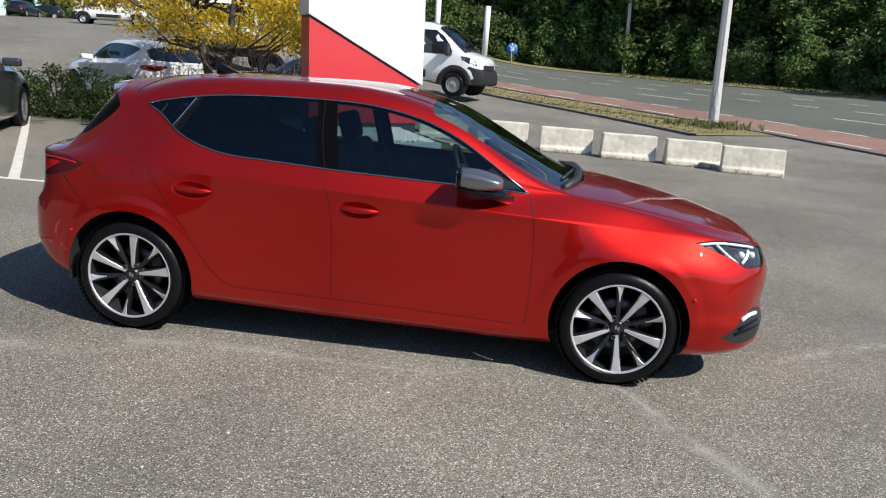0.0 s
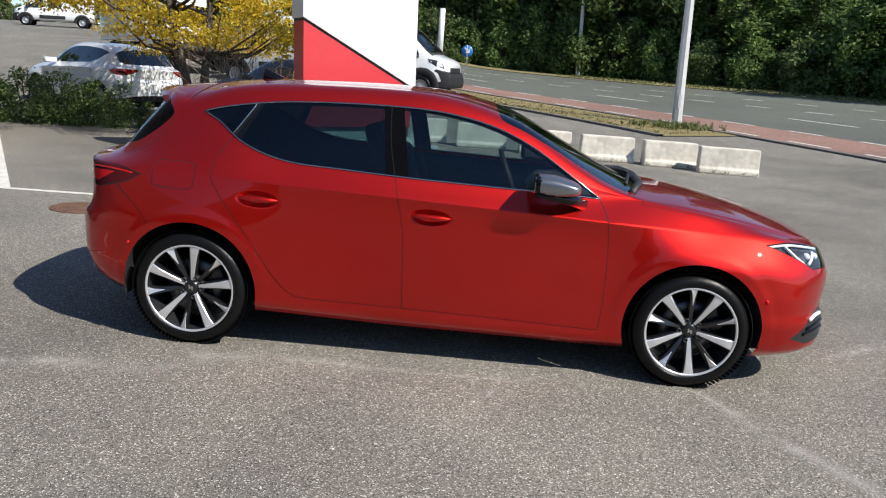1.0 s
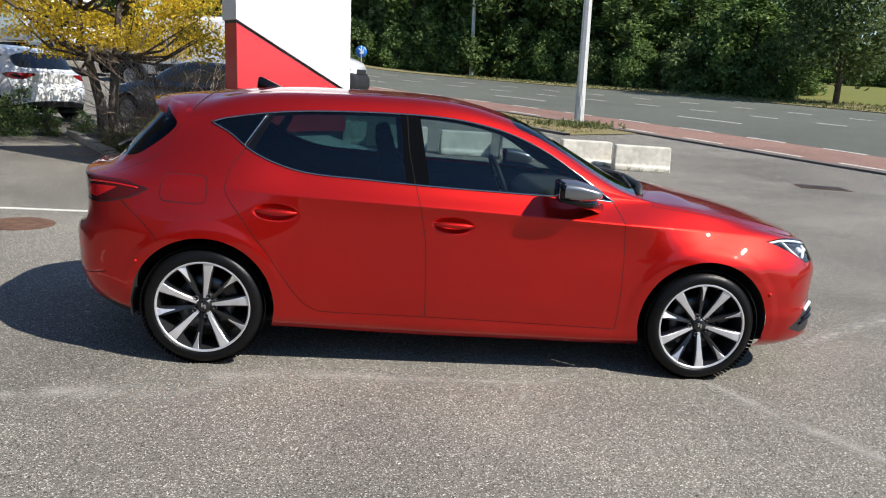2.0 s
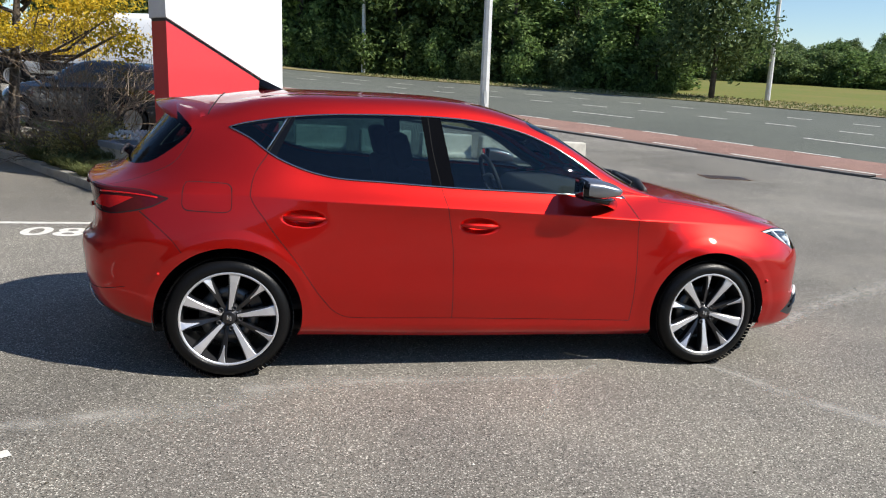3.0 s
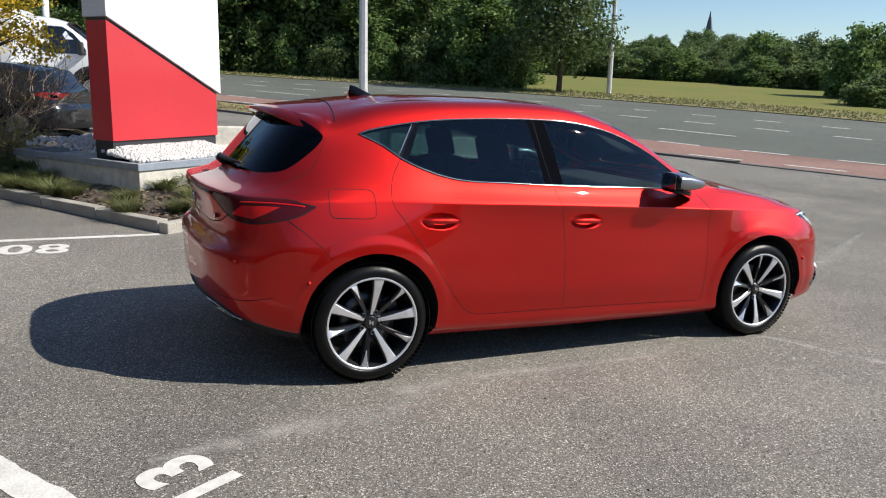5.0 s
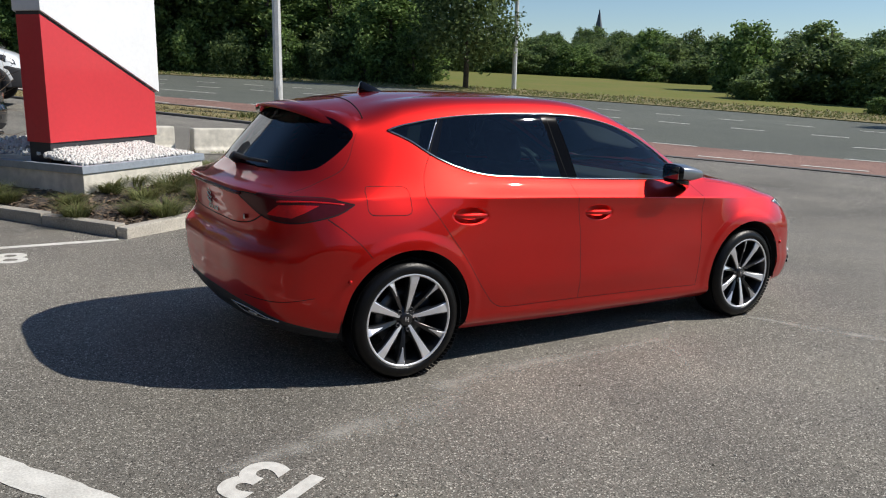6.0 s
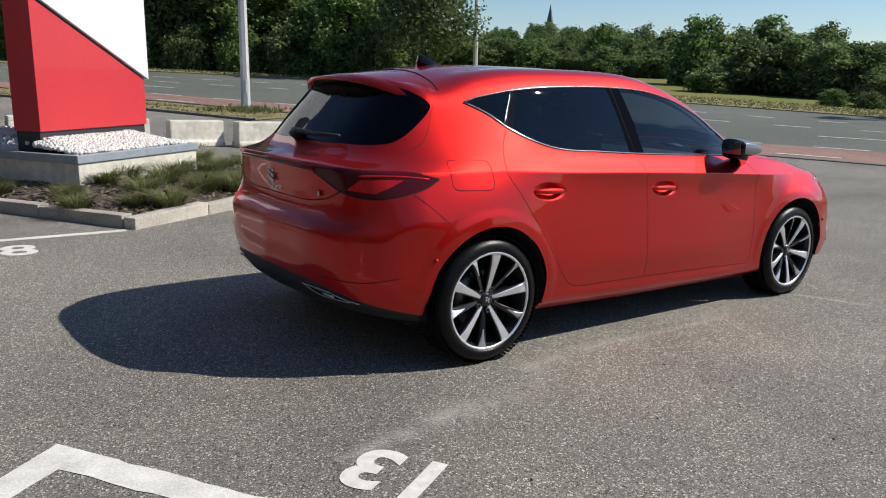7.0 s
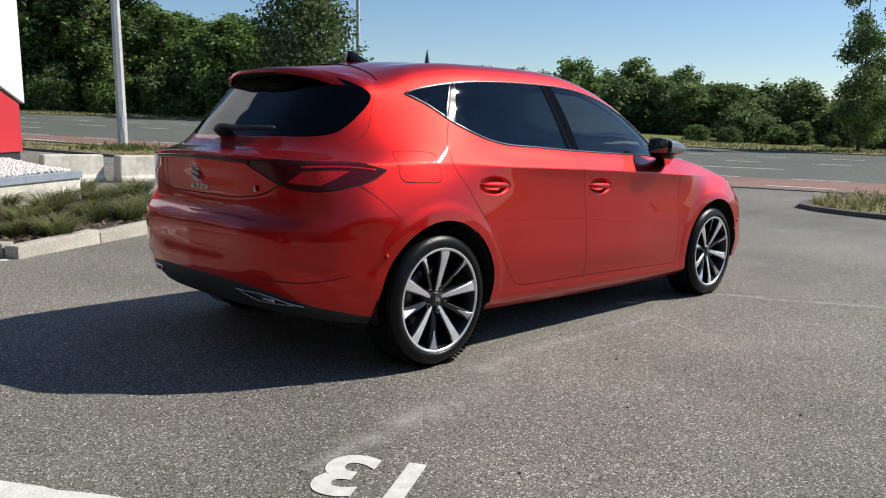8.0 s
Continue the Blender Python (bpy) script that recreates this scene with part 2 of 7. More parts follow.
def on_ground(x, y, turn=0, lift=0.0):
    """A pose on the lot, leaning with its fall."""
    n = Vector((0.0275, 0.0038, 1)).normalized()
    tilt = Vector((0, 0, 1)).rotation_difference(n).to_matrix().to_4x4()
    return Matrix.Translation((x, y, ground_at(x, y) + lift)) @ tilt @ pose(0, 0, 0, 0, 0, turn)


def axis_steps(lo, hi, fine, far):
    """Even steps between lo and hi, then ever wider ones out to far."""
    mid = list(np.arange(lo, hi + 1e-6, fine))
    out, step, v = [], fine, hi
    while v < far:
        step *= 1.35
        v += step
        out.append(v)
    back, step, v = [], fine, lo
    while v > -far:
        step *= 1.35
        v -= step
        back.append(v)
    return np.array(back[::-1] + mid + out)


def sheet(name, xs, ys, material, lift=0.0, label="", kind="structure"):
    gx, gy = np.meshgrid(xs, ys, indexing="ij")
    gz = land(gx, gy) + lift
    nx, ny = gx.shape
    verts = np.stack([gx.ravel(), gy.ravel(), gz.ravel()], 1).tolist()
    i, j = np.meshgrid(np.arange(nx - 1), np.arange(ny - 1), indexing="ij")
    a = (i * ny + j).ravel()
    faces = np.stack([a, a + ny, a + ny + 1, a + 1], 1).tolist()
    return tagged(shaped(name, verts, faces, material), label, "ground", kind=kind)


sheet("ground", axis_steps(-32, 48, 0.8, 1800), axis_steps(-24, 72, 0.8, 1800), MEADOW, -0.03, "grassy open land that falls and climbs gently to the horizon")

# the road bends round this point
PIVOT = (-27.0, -2.0)


def bend(r, deg, lift=0.0):
    x, y = PIVOT[0] + r * math.cos(radians(deg)), PIVOT[1] + r * math.sin(radians(deg))
    return (x, y, ground_at(x, y) + lift)


def band(name, r0, r1, d0, d1, material, lift, label, category="road", across=6, step=0.8, kind="structure", skirt=0.0):
    """A strip that follows the bend between two radii, with an optional kerb-like drop at its edges."""
    n = max(2, int(radians(d1 - d0) * r1 / step))
    rs = list(np.linspace(r0, r1, across + 1))
    drops = [0.0] * len(rs)
    if skirt:
        rs, drops = [r0] + rs + [r1], [skirt] + drops + [skirt]
    verts, faces, w = [], [], len(rs)
    for i in range(n + 1):
        d = d0 + (d1 - d0) * i / n
        for r, drop in zip(rs, drops):
            verts.append(bend(r, d, lift - drop))
    for i in range(n):
        for j in range(w - 1):
            a = i * w + j
            faces.append((a, a + 1, a + w + 1, a + w))
    return tagged(shaped(name, verts, faces, material, smooth=not skirt), label, category, kind=kind)


# lot: everything inside the bend
def lot_sheet():
    verts, faces = [], []
    rs = np.concatenate([np.linspace(0, 12, 9), np.arange(13, 40.61, 0.6)])
    degs = np.linspace(-75, 150, 260)
    for d in degs:
        for r in rs:
            verts.append(bend(r, d, 0.0))
    w = len(rs)
    for i in range(len(degs) - 1):
        for j in range(w - 1):
            a = i * w + j
            faces.append((a, a + 1, a + w + 1, a + w))
    return tagged(shaped("pavement", verts, faces, ASPHALT), "worn grey asphalt car park with pale stone chips", "car park", kind="structure")


lot_sheet()
band("pavement", 40.55, 86, 72, 150, ASPHALT, 0.0, "far worn asphalt of the car park", "car park", across=20, step=1.2)
band("road", 44.0, 63.4, -70, 72, ROAD, 0.012, "grey-green asphalt main road with white lane dashes", across=14)
band("cycle_lane", 40.75, 44.02, -70, 70, REDLANE, 0.018, "faded red asphalt cycle lane beside the road", "cycle lane", across=4)


def dashes(name, r, wide, length, period, d0, d1, lift, label, shift=0.0):
    """Each painted dash is a piece of its own under one row."""
    row = tagged(new(name), label, "lane marking", "lane markings", "structure")
    row.empty_display_size = 0.1
    deg = d0 + shift
    while deg < d1:
        end = deg + math.degrees(length / r)
        verts, faces = [], []
        for i in range(4):
            d = deg + (end - deg) * i / 3
            verts += [bend(r - wide / 2, d, lift), bend(r + wide / 2, d, lift)]
        faces = [(2 * i, 2 * i + 1, 2 * i + 3, 2 * i + 2) for i in range(3)]
        shaped("dash", verts, faces, LINE, row, smooth=False)
        deg += math.degrees(period / r)


dashes("lane_dashes", 41.25, 0.16, 1.45, 2.55, -12, 66, 0.030, "white dashes along the kerb side of the red lane", 0.45)
dashes("lane_dashes", 43.95, 0.16, 1.35, 2.65, -12, 66, 0.030, "white dashes between the red lane and the road", 1.2)
dashes("lane_dashes", 48.4, 0.18, 2.9, 9.8, -12, 70, 0.026, "long white dashes of the nearest traffic lane", 10.1)
dashes("lane_dashes", 52.7, 0.18, 1.3, 2.95, -12, 74, 0.026, "short white dashes in the middle of the road", 1.0)
dashes("lane_dashes", 57.2, 0.18, 1.15, 2.9, -12, 76, 0.026, "short white dashes of the far traffic lane", 0.2)
band("kerb", 40.5, 40.75, 16.5, 70, KERB_DARK, 0.055, "low dark grey kerb between the car park and the cycle lane", "kerb", 2, 0.8, "structure", 0.10)
band("kerb", 40.5, 40.75, -70, 16.5, KERB_DARK, 0.022, "dropped dark grey kerb at the car park's exit", "kerb", 2, 0.8, "structure", 0.06)
band("bank", 86, 112, 84, 150, GRASS_GROUND, 0.06, "green bank behind the far rows of cars", "grass", 6, 1.6)
band("kerb", 37.3, 37.5, 31.0, 66, KERB_DARK, 0.07, "dark kerb along the verge strip", "kerb", 2, 0.8, "structure", 0.09)
band("verge", 37.5, 40.45, 31.0, 66, GRASS_GROUND, 0.025, "dry grass verge strip behind the kerb", "grass", 4, 0.6, "structure", 0.03)
band("bank", 63.4, 70.0, -40, 72, GRASS_GROUND, 0.06, "mown grass verge along the far side of the road", "grass", 6, 1.2, "structure", 0.07)

# ---------------------------------------------------------------- the red car
PAINT = surface("red_metallic_paint", (0.55, 0.011, 0.007), 0.45, 0.88, vary=0.05, scale=2.0, fine=1400, coat=1.0, spec=0.2, coat_rough=0.012)
PAINT.node_tree.nodes["Principled BSDF"].inputs["Coat IOR"].default_value = 1.42
BLACK_GLOSS = surface("gloss_black", (0.005, 0.005, 0.006), 0.03, vary=0.05, spec=0.35)
BLACK_PLASTIC = surface("black_plastic", (0.022, 0.022, 0.024), 0.55, vary=0.12, scale=8, fine=300, bump=0.1)
RUBBER = surface("tyre_rubber", (0.006, 0.006, 0.0065), 0.34, vary=0.2, scale=8, fine=120, bump=0.10, spec=0.20)
PILLAR_BLACK = surface("pillar_black", (0.004, 0.004, 0.0045), 0.04, vary=0.05, spec=0.06)
BARREL = surface("rim_barrel", (0.045, 0.046, 0.050), 0.32, 0.6, vary=0.1)
LINER = surface("arch_liner", (0.008, 0.008, 0.009), 0.95, vary=0.2)
ALLOY = surface("machined_alloy", (0.80, 0.80, 0.82), 0.34, 0.70, vary=0.03, scale=5, fine=300)
ALLOY_DARK = surface("dark_alloy", (0.018, 0.018, 0.020), 0.30, 0.4, vary=0.08, coat=0.5)
DISC = surface("brake_disc", (0.17, 0.17, 0.17), 0.4, 0.9, vary=0.15, scale=10, fine=120)
CHROME = surface("satin_chrome", (0.42, 0.43, 0.44), 0.16, 1.0, vary=0.04)
SILVER = surface("silver_cap", (0.26, 0.265, 0.28), 0.3, 0.8, vary=0.04, coat=0.6)
LAMP_RED = surface("lamp_red", (0.62, 0.008, 0.010), 0.12, vary=0.1, spec=0.5)
LAMP_DARK = surface("lamp_dark", (0.075, 0.004, 0.006), 0.14, vary=0.1, spec=0.35)
LAMP_CLEAR = glass("lamp_clear", (0.92, 0.94, 0.96))
LAMP_BOWL = surface("lamp_bowl", (0.10, 0.10, 0.11), 0.25, 0.6, vary=0.2)
LAMP_WHITE = surface("lamp_white", (0.90, 0.91, 0.93), 0.25, 0.0, vary=0.05)
GLASS_CLEAR = glass("window_glass", (0.54, 0.64, 0.65), 1.56)
GLASS_DARK = glass("privacy_glass", (0.17, 0.28, 0.29), 1.56)
GLASS_REAR = glass("rear_glass", (0.12, 0.17, 0.19), 1.28)
GLASS_SCREEN = glass("windscreen_glass", (0.45, 0.52, 0.52), 1.8)
FABRIC = surface("dark_fabric", (0.030, 0.030, 0.033), 0.9, vary=0.2, scale=20, fine=300)
TRIM_GREY = surface("cabin_grey", (0.10, 0.10, 0.10), 0.7, vary=0.1)
DARK_MIRROR = surface("mirror_silvering", (0.55, 0.56, 0.58), 0.03, 1.0, vary=0.02)
SILVER_MARK = surface("emblem_silver", (0.55, 0.55, 0.56), 0.25, 0.9, vary=0.05)

# lengthwise lines of the body, nose to tail: stations of (x, half width, height)
NOSE_TO_TAIL = {
    "floor": [(2.10, 0, .20), (2.10, .44, .20), (1.96, .68, .19), (1.76, .76, .18), (1.343, .80, .175), (.85, .80, .175), (.35, .80, .18), (-.25, .80, .185), (-.85, .80, .20), (-1.343, .80, .21), (-1.70, .78, .24), (-1.90, .66, .27), (-2.01, .40, .29), (-2.04, 0, .29)],
    "sill": [(2.16, 0, .25), (2.15, .46, .25), (2.02, .72, .24), (1.80, .825, .23), (1.343, .862, .215), (.85, .855, .216), (.35, .855, .225), (-.25, .855, .236), (-.85, .855, .25), (-1.343, .862, .26), (-1.70, .835, .29), (-1.93, .72, .33), (-2.06, .42, .36), (-2.095, 0, .36)],
    "rocker": [(2.185, 0, .36), (2.165, .46, .36), (2.035, .725, .36), (1.835, .85, .35), (1.343, .893, .32), (.85, .862, .288), (.35, .862, .296), (-.25, .863, .306), (-.85, .870, .328), (-1.343, .895, .35), (-1.70, .868, .40), (-1.96, .745, .44), (-2.09, .42, .47), (-2.125, 0, .47)],
    "scoop": [(2.195, 0, .43), (2.152, .45, .435), (2.02, .718, .44), (1.84, .845, .44), (1.343, .897, .44), (.85, .868, .400), (.35, .878, .403), (-.25, .880, .410), (-.85, .886, .43), (-1.343, .900, .47), (-1.70, .870, .50), (-1.965, .744, .53), (-2.10, .42, .55), (-2.135, 0, .55)],
    "flank": [(2.20, 0, .52), (2.16, .45, .53), (2.03, .705, .54), (1.84, .84, .55), (1.343, .90, .58), (.85, .867, .54), (.35, .871, .55), (-.25, .873, .56), (-.85, .884, .58), (-1.343, .905, .62), (-1.70, .870, .63), (-1.965, .74, .64), (-2.105, .42, .645), (-2.14, 0, .65)],
    "side": [(2.19, 0, .66), (2.145, .45, .665), (2.015, .67, .69), (1.815, .795, .715), (1.343, .866, .745), (.85, .856, .800), (.35, .862, .822), (-.25, .865, .850), (-.85, .866, .868), (-1.343, .862, .86), (-1.70, .842, .80), (-1.940, .705, .795), (-2.035, .42, .795), (-2.060, 0, .795)],
    "crease": [(2.165, 0, .72), (2.115, .43, .73), (1.97, .64, .765), (1.775, .75, .80), (1.343, .806, .835), (.85, .872, .858), (.35, .879, .878), (-.25, .877, .90), (-.85, .864, .918), (-1.343, .832, .935), (-1.70, .795, .932), (-1.945, .675, .938), (-2.062, .42, .952), (-2.108, 0, .962)],
    "belt": [(2.13, 0, .742), (2.08, .40, .760), (1.92, .59, .80), (1.73, .665, .842), (1.343, .715, .912), (.95, .715, .955), (.35, .802, .970), (-.25, .806, .990), (-.85, .792, 1.012), (-1.26, .765, 1.045), (-1.64, .700, 1.015), (-1.83, .585, .998), (-1.925, .37, 1.002), (-1.955, 0, 1.008)],
    "glass": [(2.13, 0, .744), (2.085, .365, .763), (1.93, .55, .806), (1.745, .625, .850), (1.343, .675, .922), (.93, .695, .982), (.42, .738, 1.105), (-.25, .716, 1.19), (-.85, .702, 1.195), (-1.29, .668, 1.18), (-1.59, .622, 1.135), (-1.72, .54, 1.14), (-1.79, .35, 1.16), (-1.81, 0, 1.17)],
    "rail": [(2.13, 0, .746), (2.09, .33, .766), (1.94, .51, .812), (1.755, .585, .857), (1.343, .64, .932), (.905, .655, 1.005), (.36, .622, 1.272), (-.25, .590, 1.393), (-.85, .580, 1.385), (-1.25, .565, 1.345), (-1.52, .575, 1.265), (-1.60, .50, 1.29), (-1.655, .33, 1.322), (-1.675, 0, 1.335)],
    "roof": [(2.13, 0, .748), (2.10, .17, .770), (1.965, .27, .822), (1.775, .31, .876), (1.343, .35, .962), (1.04, .36, 1.005), (.30, .36, 1.352), (-.25, .34, 1.437), (-.85, .34, 1.434), (-1.25, .34, 1.403), (-1.52, .36, 1.352), (-1.60, .30, 1.345), (-1.655, .18, 1.340), (-1.678, 0, 1.340)],
    "crown": [(2.13, 0, .749), (2.11, 0, .772), (1.99, 0, .825), (1.79, 0, .882), (1.343, 0, .970), (1.08, 0, 1.010), (.27, 0, 1.370), (-.25, 0, 1.456), (-.85, 0, 1.452), (-1.25, 0, 1.425), (-1.52, 0, 1.380), (-1.60, 0, 1.362), (-1.655, 0, 1.348), (-1.68, 0, 1.342)],
}


def hermite(knots, values, at):
    """Smooth interpolation of rows of values over knots, with slopes held in check so that nothing overshoots."""
    knots, values, at = np.asarray(knots), np.asarray(values), np.asarray(at)
    h = np.diff(knots)[:, None]
    d = np.diff(values.reshape(len(knots), -1), axis=0) / h
    m = np.zeros_like(values.reshape(len(knots), -1))
    m[1:-1] = (d[:-1] * h[1:] + d[1:] * h[:-1]) / (h[1:] + h[:-1])
    flat = d[:-1] * d[1:] <= 0
    cap = 2.5 * np.minimum(np.abs(d[:-1]), np.abs(d[1:]))
    m[1:-1] = np.where(flat, m[1:-1] * 0.3, np.clip(m[1:-1], -cap, cap))
    m[0], m[-1] = d[0], d[-1]
    i = np.clip(np.searchsorted(knots, at, side="right") - 1, 0, len(knots) - 2)
    w = h[i]
    t = ((at - knots[i])[:, None]) / w
    f = values.reshape(len(knots), -1)
    out = ((2 * t**3 - 3 * t**2 + 1) * f[i] + (t**3 - 2 * t**2 + t) * w * m[i] + (-2 * t**3 + 3 * t**2) * f[i + 1] + (t**3 - t**2) * w * m[i + 1])
    return out.reshape((len(at),) + values.shape[1:])


NET = np.array(list(NOSE_TO_TAIL.values()))            # lines x stations x 3
_du = np.linalg.norm(np.diff(NET[:8], axis=1), axis=2).mean(0)
UK = np.concatenate([[0], np.cumsum(_du)])
_dv = np.linalg.norm(np.diff(NET[:, 4:11], axis=0), axis=2).mean(1)
VK = np.concatenate([[0], np.cumsum(_dv)])
VLINE = dict(zip(NOSE_TO_TAIL, VK))
CREASE = list(NOSE_TO_TAIL).index("crease")


HANDLES = ((-.065, .806), (-.982, .830))


def skin(u, v):
    """Points of the body's right half at parameters u (nose to tail) and v (floor to crown)."""
    u, v = np.atleast_1d(u).astype(float), np.atleast_1d(v).astype(float)
    rows = hermite(UK, np.transpose(NET, (1, 0, 2)), u)           # n x lines x 3
    out = np.zeros((len(u), 3))
    h = np.diff(VK)
    d = np.diff(rows, axis=1) / h[None, :, None]
    m = np.zeros_like(rows)
    m[:, 1:-1] = (d[:, :-1] * h[None, 1:, None] + d[:, 1:] * h[None, :-1, None]) / (h[1:] + h[:-1])[None, :, None]
    m[:, 0], m[:, -1] = d[:, 0], d[:, -1]
    m[:, -1, 2] = 0
    k = np.clip(np.searchsorted(VK, v, side="right") - 1, 0, len(VK) - 2)
    w = h[k][:, None]
    t = ((v - VK[k])[:, None]) / w
    r = np.arange(len(u))
    start, end = m[r, k], m[r, k + 1]
    # the shoulder line is a true crease along the flank and tail
    sharp = np.clip((u - UK[3]) / 0.4, 0, 1)[:, None]
    kc = CREASE
    start = np.where((k == kc)[:, None], start * (1 - sharp) + d[r, k] * sharp, start)
    end = np.where((k + 1 == kc)[:, None], end * (1 - sharp) + d[r, k] * sharp, end)
    out = ((2 * t**3 - 3 * t**2 + 1) * rows[r, k] + (t**3 - 2 * t**2 + t) * w * start + (-2 * t**3 + 3 * t**2) * rows[r, k + 1] + (t**3 - t**2) * w * end)
    flank = np.clip((out[:, 1] - .70) / .08, 0, 1)
    for cx, cz in HANDLES:
        q = ((out[:, 0] - cx) / .120) ** 2 + ((out[:, 2] - cz + .03 * (out[:, 0] - cx)) / .046) ** 2
        out[:, 1] -= .034 * np.clip(1 - q, 0, 1) ** 1.4 * flank
    for cx in (-1.343, 1.343):
        r = np.hypot(out[:, 0] - cx, out[:, 2] - .325)
        f = np.clip((.450 - r) / .055, 0, 1)
        out[:, 1] += .006 * f * f * (3 - 2 * f) * flank * np.clip((out[:, 2] - .2) / .2, 0, 1) * (r > .30)
    # hollow for the number plate in the rear bumper
    side = np.clip((.52 - np.abs(out[:, 1])) / .30, 0, 1)
    high = np.clip((.690 - out[:, 2]) / .022, 0, 1) * np.clip((out[:, 2] - .44) / .10, 0, 1)
    side, high = side * side * (3 - 2 * side), high * high * (3 - 2 * high)
    out[:, 0] += .020 * side * high * (out[:, 0] < -1.6)
    out[:, 1] = -np.maximum(out[:, 1], 0)
    return out


def skin_normal(u, v):
    e = 1e-3
    a = skin(np.minimum(np.asarray(u) + e, UK[-1]), v) - skin(np.maximum(np.asarray(u) - e, 0), v)
    b = skin(u, np.minimum(np.asarray(v) + e, VK[-1])) - skin(u, np.maximum(np.asarray(v) - e, 0))
    n = np.cross(a, b)
    n /= np.maximum(np.linalg.norm(n, axis=1), 1e-9)[:, None]
    flip = np.where((n * (skin(u, v) - np.array([0, 0, 0.6]))).sum(1) < 0, -1, 1)
    return n * flip[:, None]


_gu, _gv = np.meshgrid(np.linspace(0, UK[-1], 420), np.linspace(0, VK[-1], 200), indexing="ij")
_gu, _gv = _gu.ravel(), _gv.ravel()
_gp = skin(_gu, _gv)


def param(points, weights, u_range=(0, 99), v_range=(0, 99)):
    """The (u, v) at which the skin comes nearest to each point, by weights on x, y and z."""
    ok = (_gu >= u_range[0]) & (_gu <= u_range[1]) & (_gv >= v_range[0]) & (_gv <= v_range[1])
    U, V, G = _gu[ok], _gv[ok], _gp[ok]
    w = np.asarray(weights, float)
    out = []
    for p in points:
        p = np.asarray(p, float)
        i = np.argmin((((G - p) * w) ** 2).sum(1))
        u, v = U[i], V[i]
        for _ in range(6):
            q = skin([u, u + 1e-3, u], [v, v, v + 1e-3])
            J = np.stack([(q[1] - q[0]) * w, (q[2] - q[0]) * w], 1) / 1e-3
            step = np.linalg.lstsq(J, (p - q[0]) * w, rcond=None)[0]
            step = np.clip(step, -0.03, 0.03)
            u, v = min(max(u + step[0], u_range[0], 0), min(u_range[1], UK[-1])), min(max(v + step[1], 0), VK[-1])
        out.append((u, v))
    return np.array(out)


def curve2(points, step=0.025, closed=False):
    """Resamples a rough 2D line smoothly."""
    p = np.asarray(points, float)
    if closed:
        p = np.vstack([p, p[:1]])
    s = np.concatenate([[0], np.cumsum(np.linalg.norm(np.diff(p, axis=0), axis=1))])
    n = max(2, int(s[-1] / step))
    return hermite(s, p, np.linspace(0, s[-1], n + 1))


def on_side(xz, smooth=True, step=0.025):
    p = curve2(xz, step) if smooth else np.asarray(xz, float)
    return param([(x, 0, z) for x, z in p], (1, 0, 1), (UK[2] * 0.9, UK[11]), (0, VLINE["rail"] + 0.03))


def on_rear(yz, smooth=True, step=0.025):
    p = curve2(yz, step) if smooth else np.asarray(yz, float)
    return param([(0, -y, z) for y, z in p], (0, 1, 1), (UK[10] - 0.1, UK[-1]), (0, VLINE["rail"]))


def near(xyz, step=0.02, closed=False, straight=False):
    if straight:
        q = np.asarray(list(xyz) + [xyz[0]], float)
        p = np.vstack([q[k] + (q[k + 1] - q[k]) * np.linspace(0, 1, max(2, int(np.linalg.norm(q[k + 1] - q[k]) / step)), endpoint=False)[:, None] for k in range(len(q) - 1)] + [q[-1:]])
    else:
        p = curve2(xyz, step, closed)
    return param([(x, -y, z) for x, y, z in p], (1, 1, 1))


# outlines in side view
REAR_GAP = [(-1.040, 1.322), (-1.10, 1.235), (-1.16, 1.134), (-1.225, 1.034), (-1.244, .941), (-1.172, .818), (-1.008, .60), (-.878, .413), (-.815, .345), (-.75, .315), (-.66, .309)]
MID_GAP = [(-.330, 1.36), (-.312, 1.176), (-.275, 1.01), (-.236, .858), (-.208, .706), (-.196, .484), (-.188, .303)]
FRONT_GAP = [(.815, .953), (.842, .89), (.860, .78), (.868, .62), (.868, .45), (.858, .276)]
DLO_LOW = [(-1.352, 1.25), (-1.25, 1.203), (-1.143, 1.13), (-1.0, 1.068), (-.857, 1.033), (-.55, 1.014), (-.228, .999), (.2, .986), (.5, .977), (.815, .957)]
DLO_TOP = [(-1.352, 1.25), (-1.30, 1.268), (-1.20, 1.290), (-1.0, 1.322), (-.663, 1.346), (-.3, 1.352), (.004, 1.333), (.239, 1.281), (.44, 1.196), (.62, 1.085), (.815, .957)]


GAP = 0.0019
NORMALS = {}


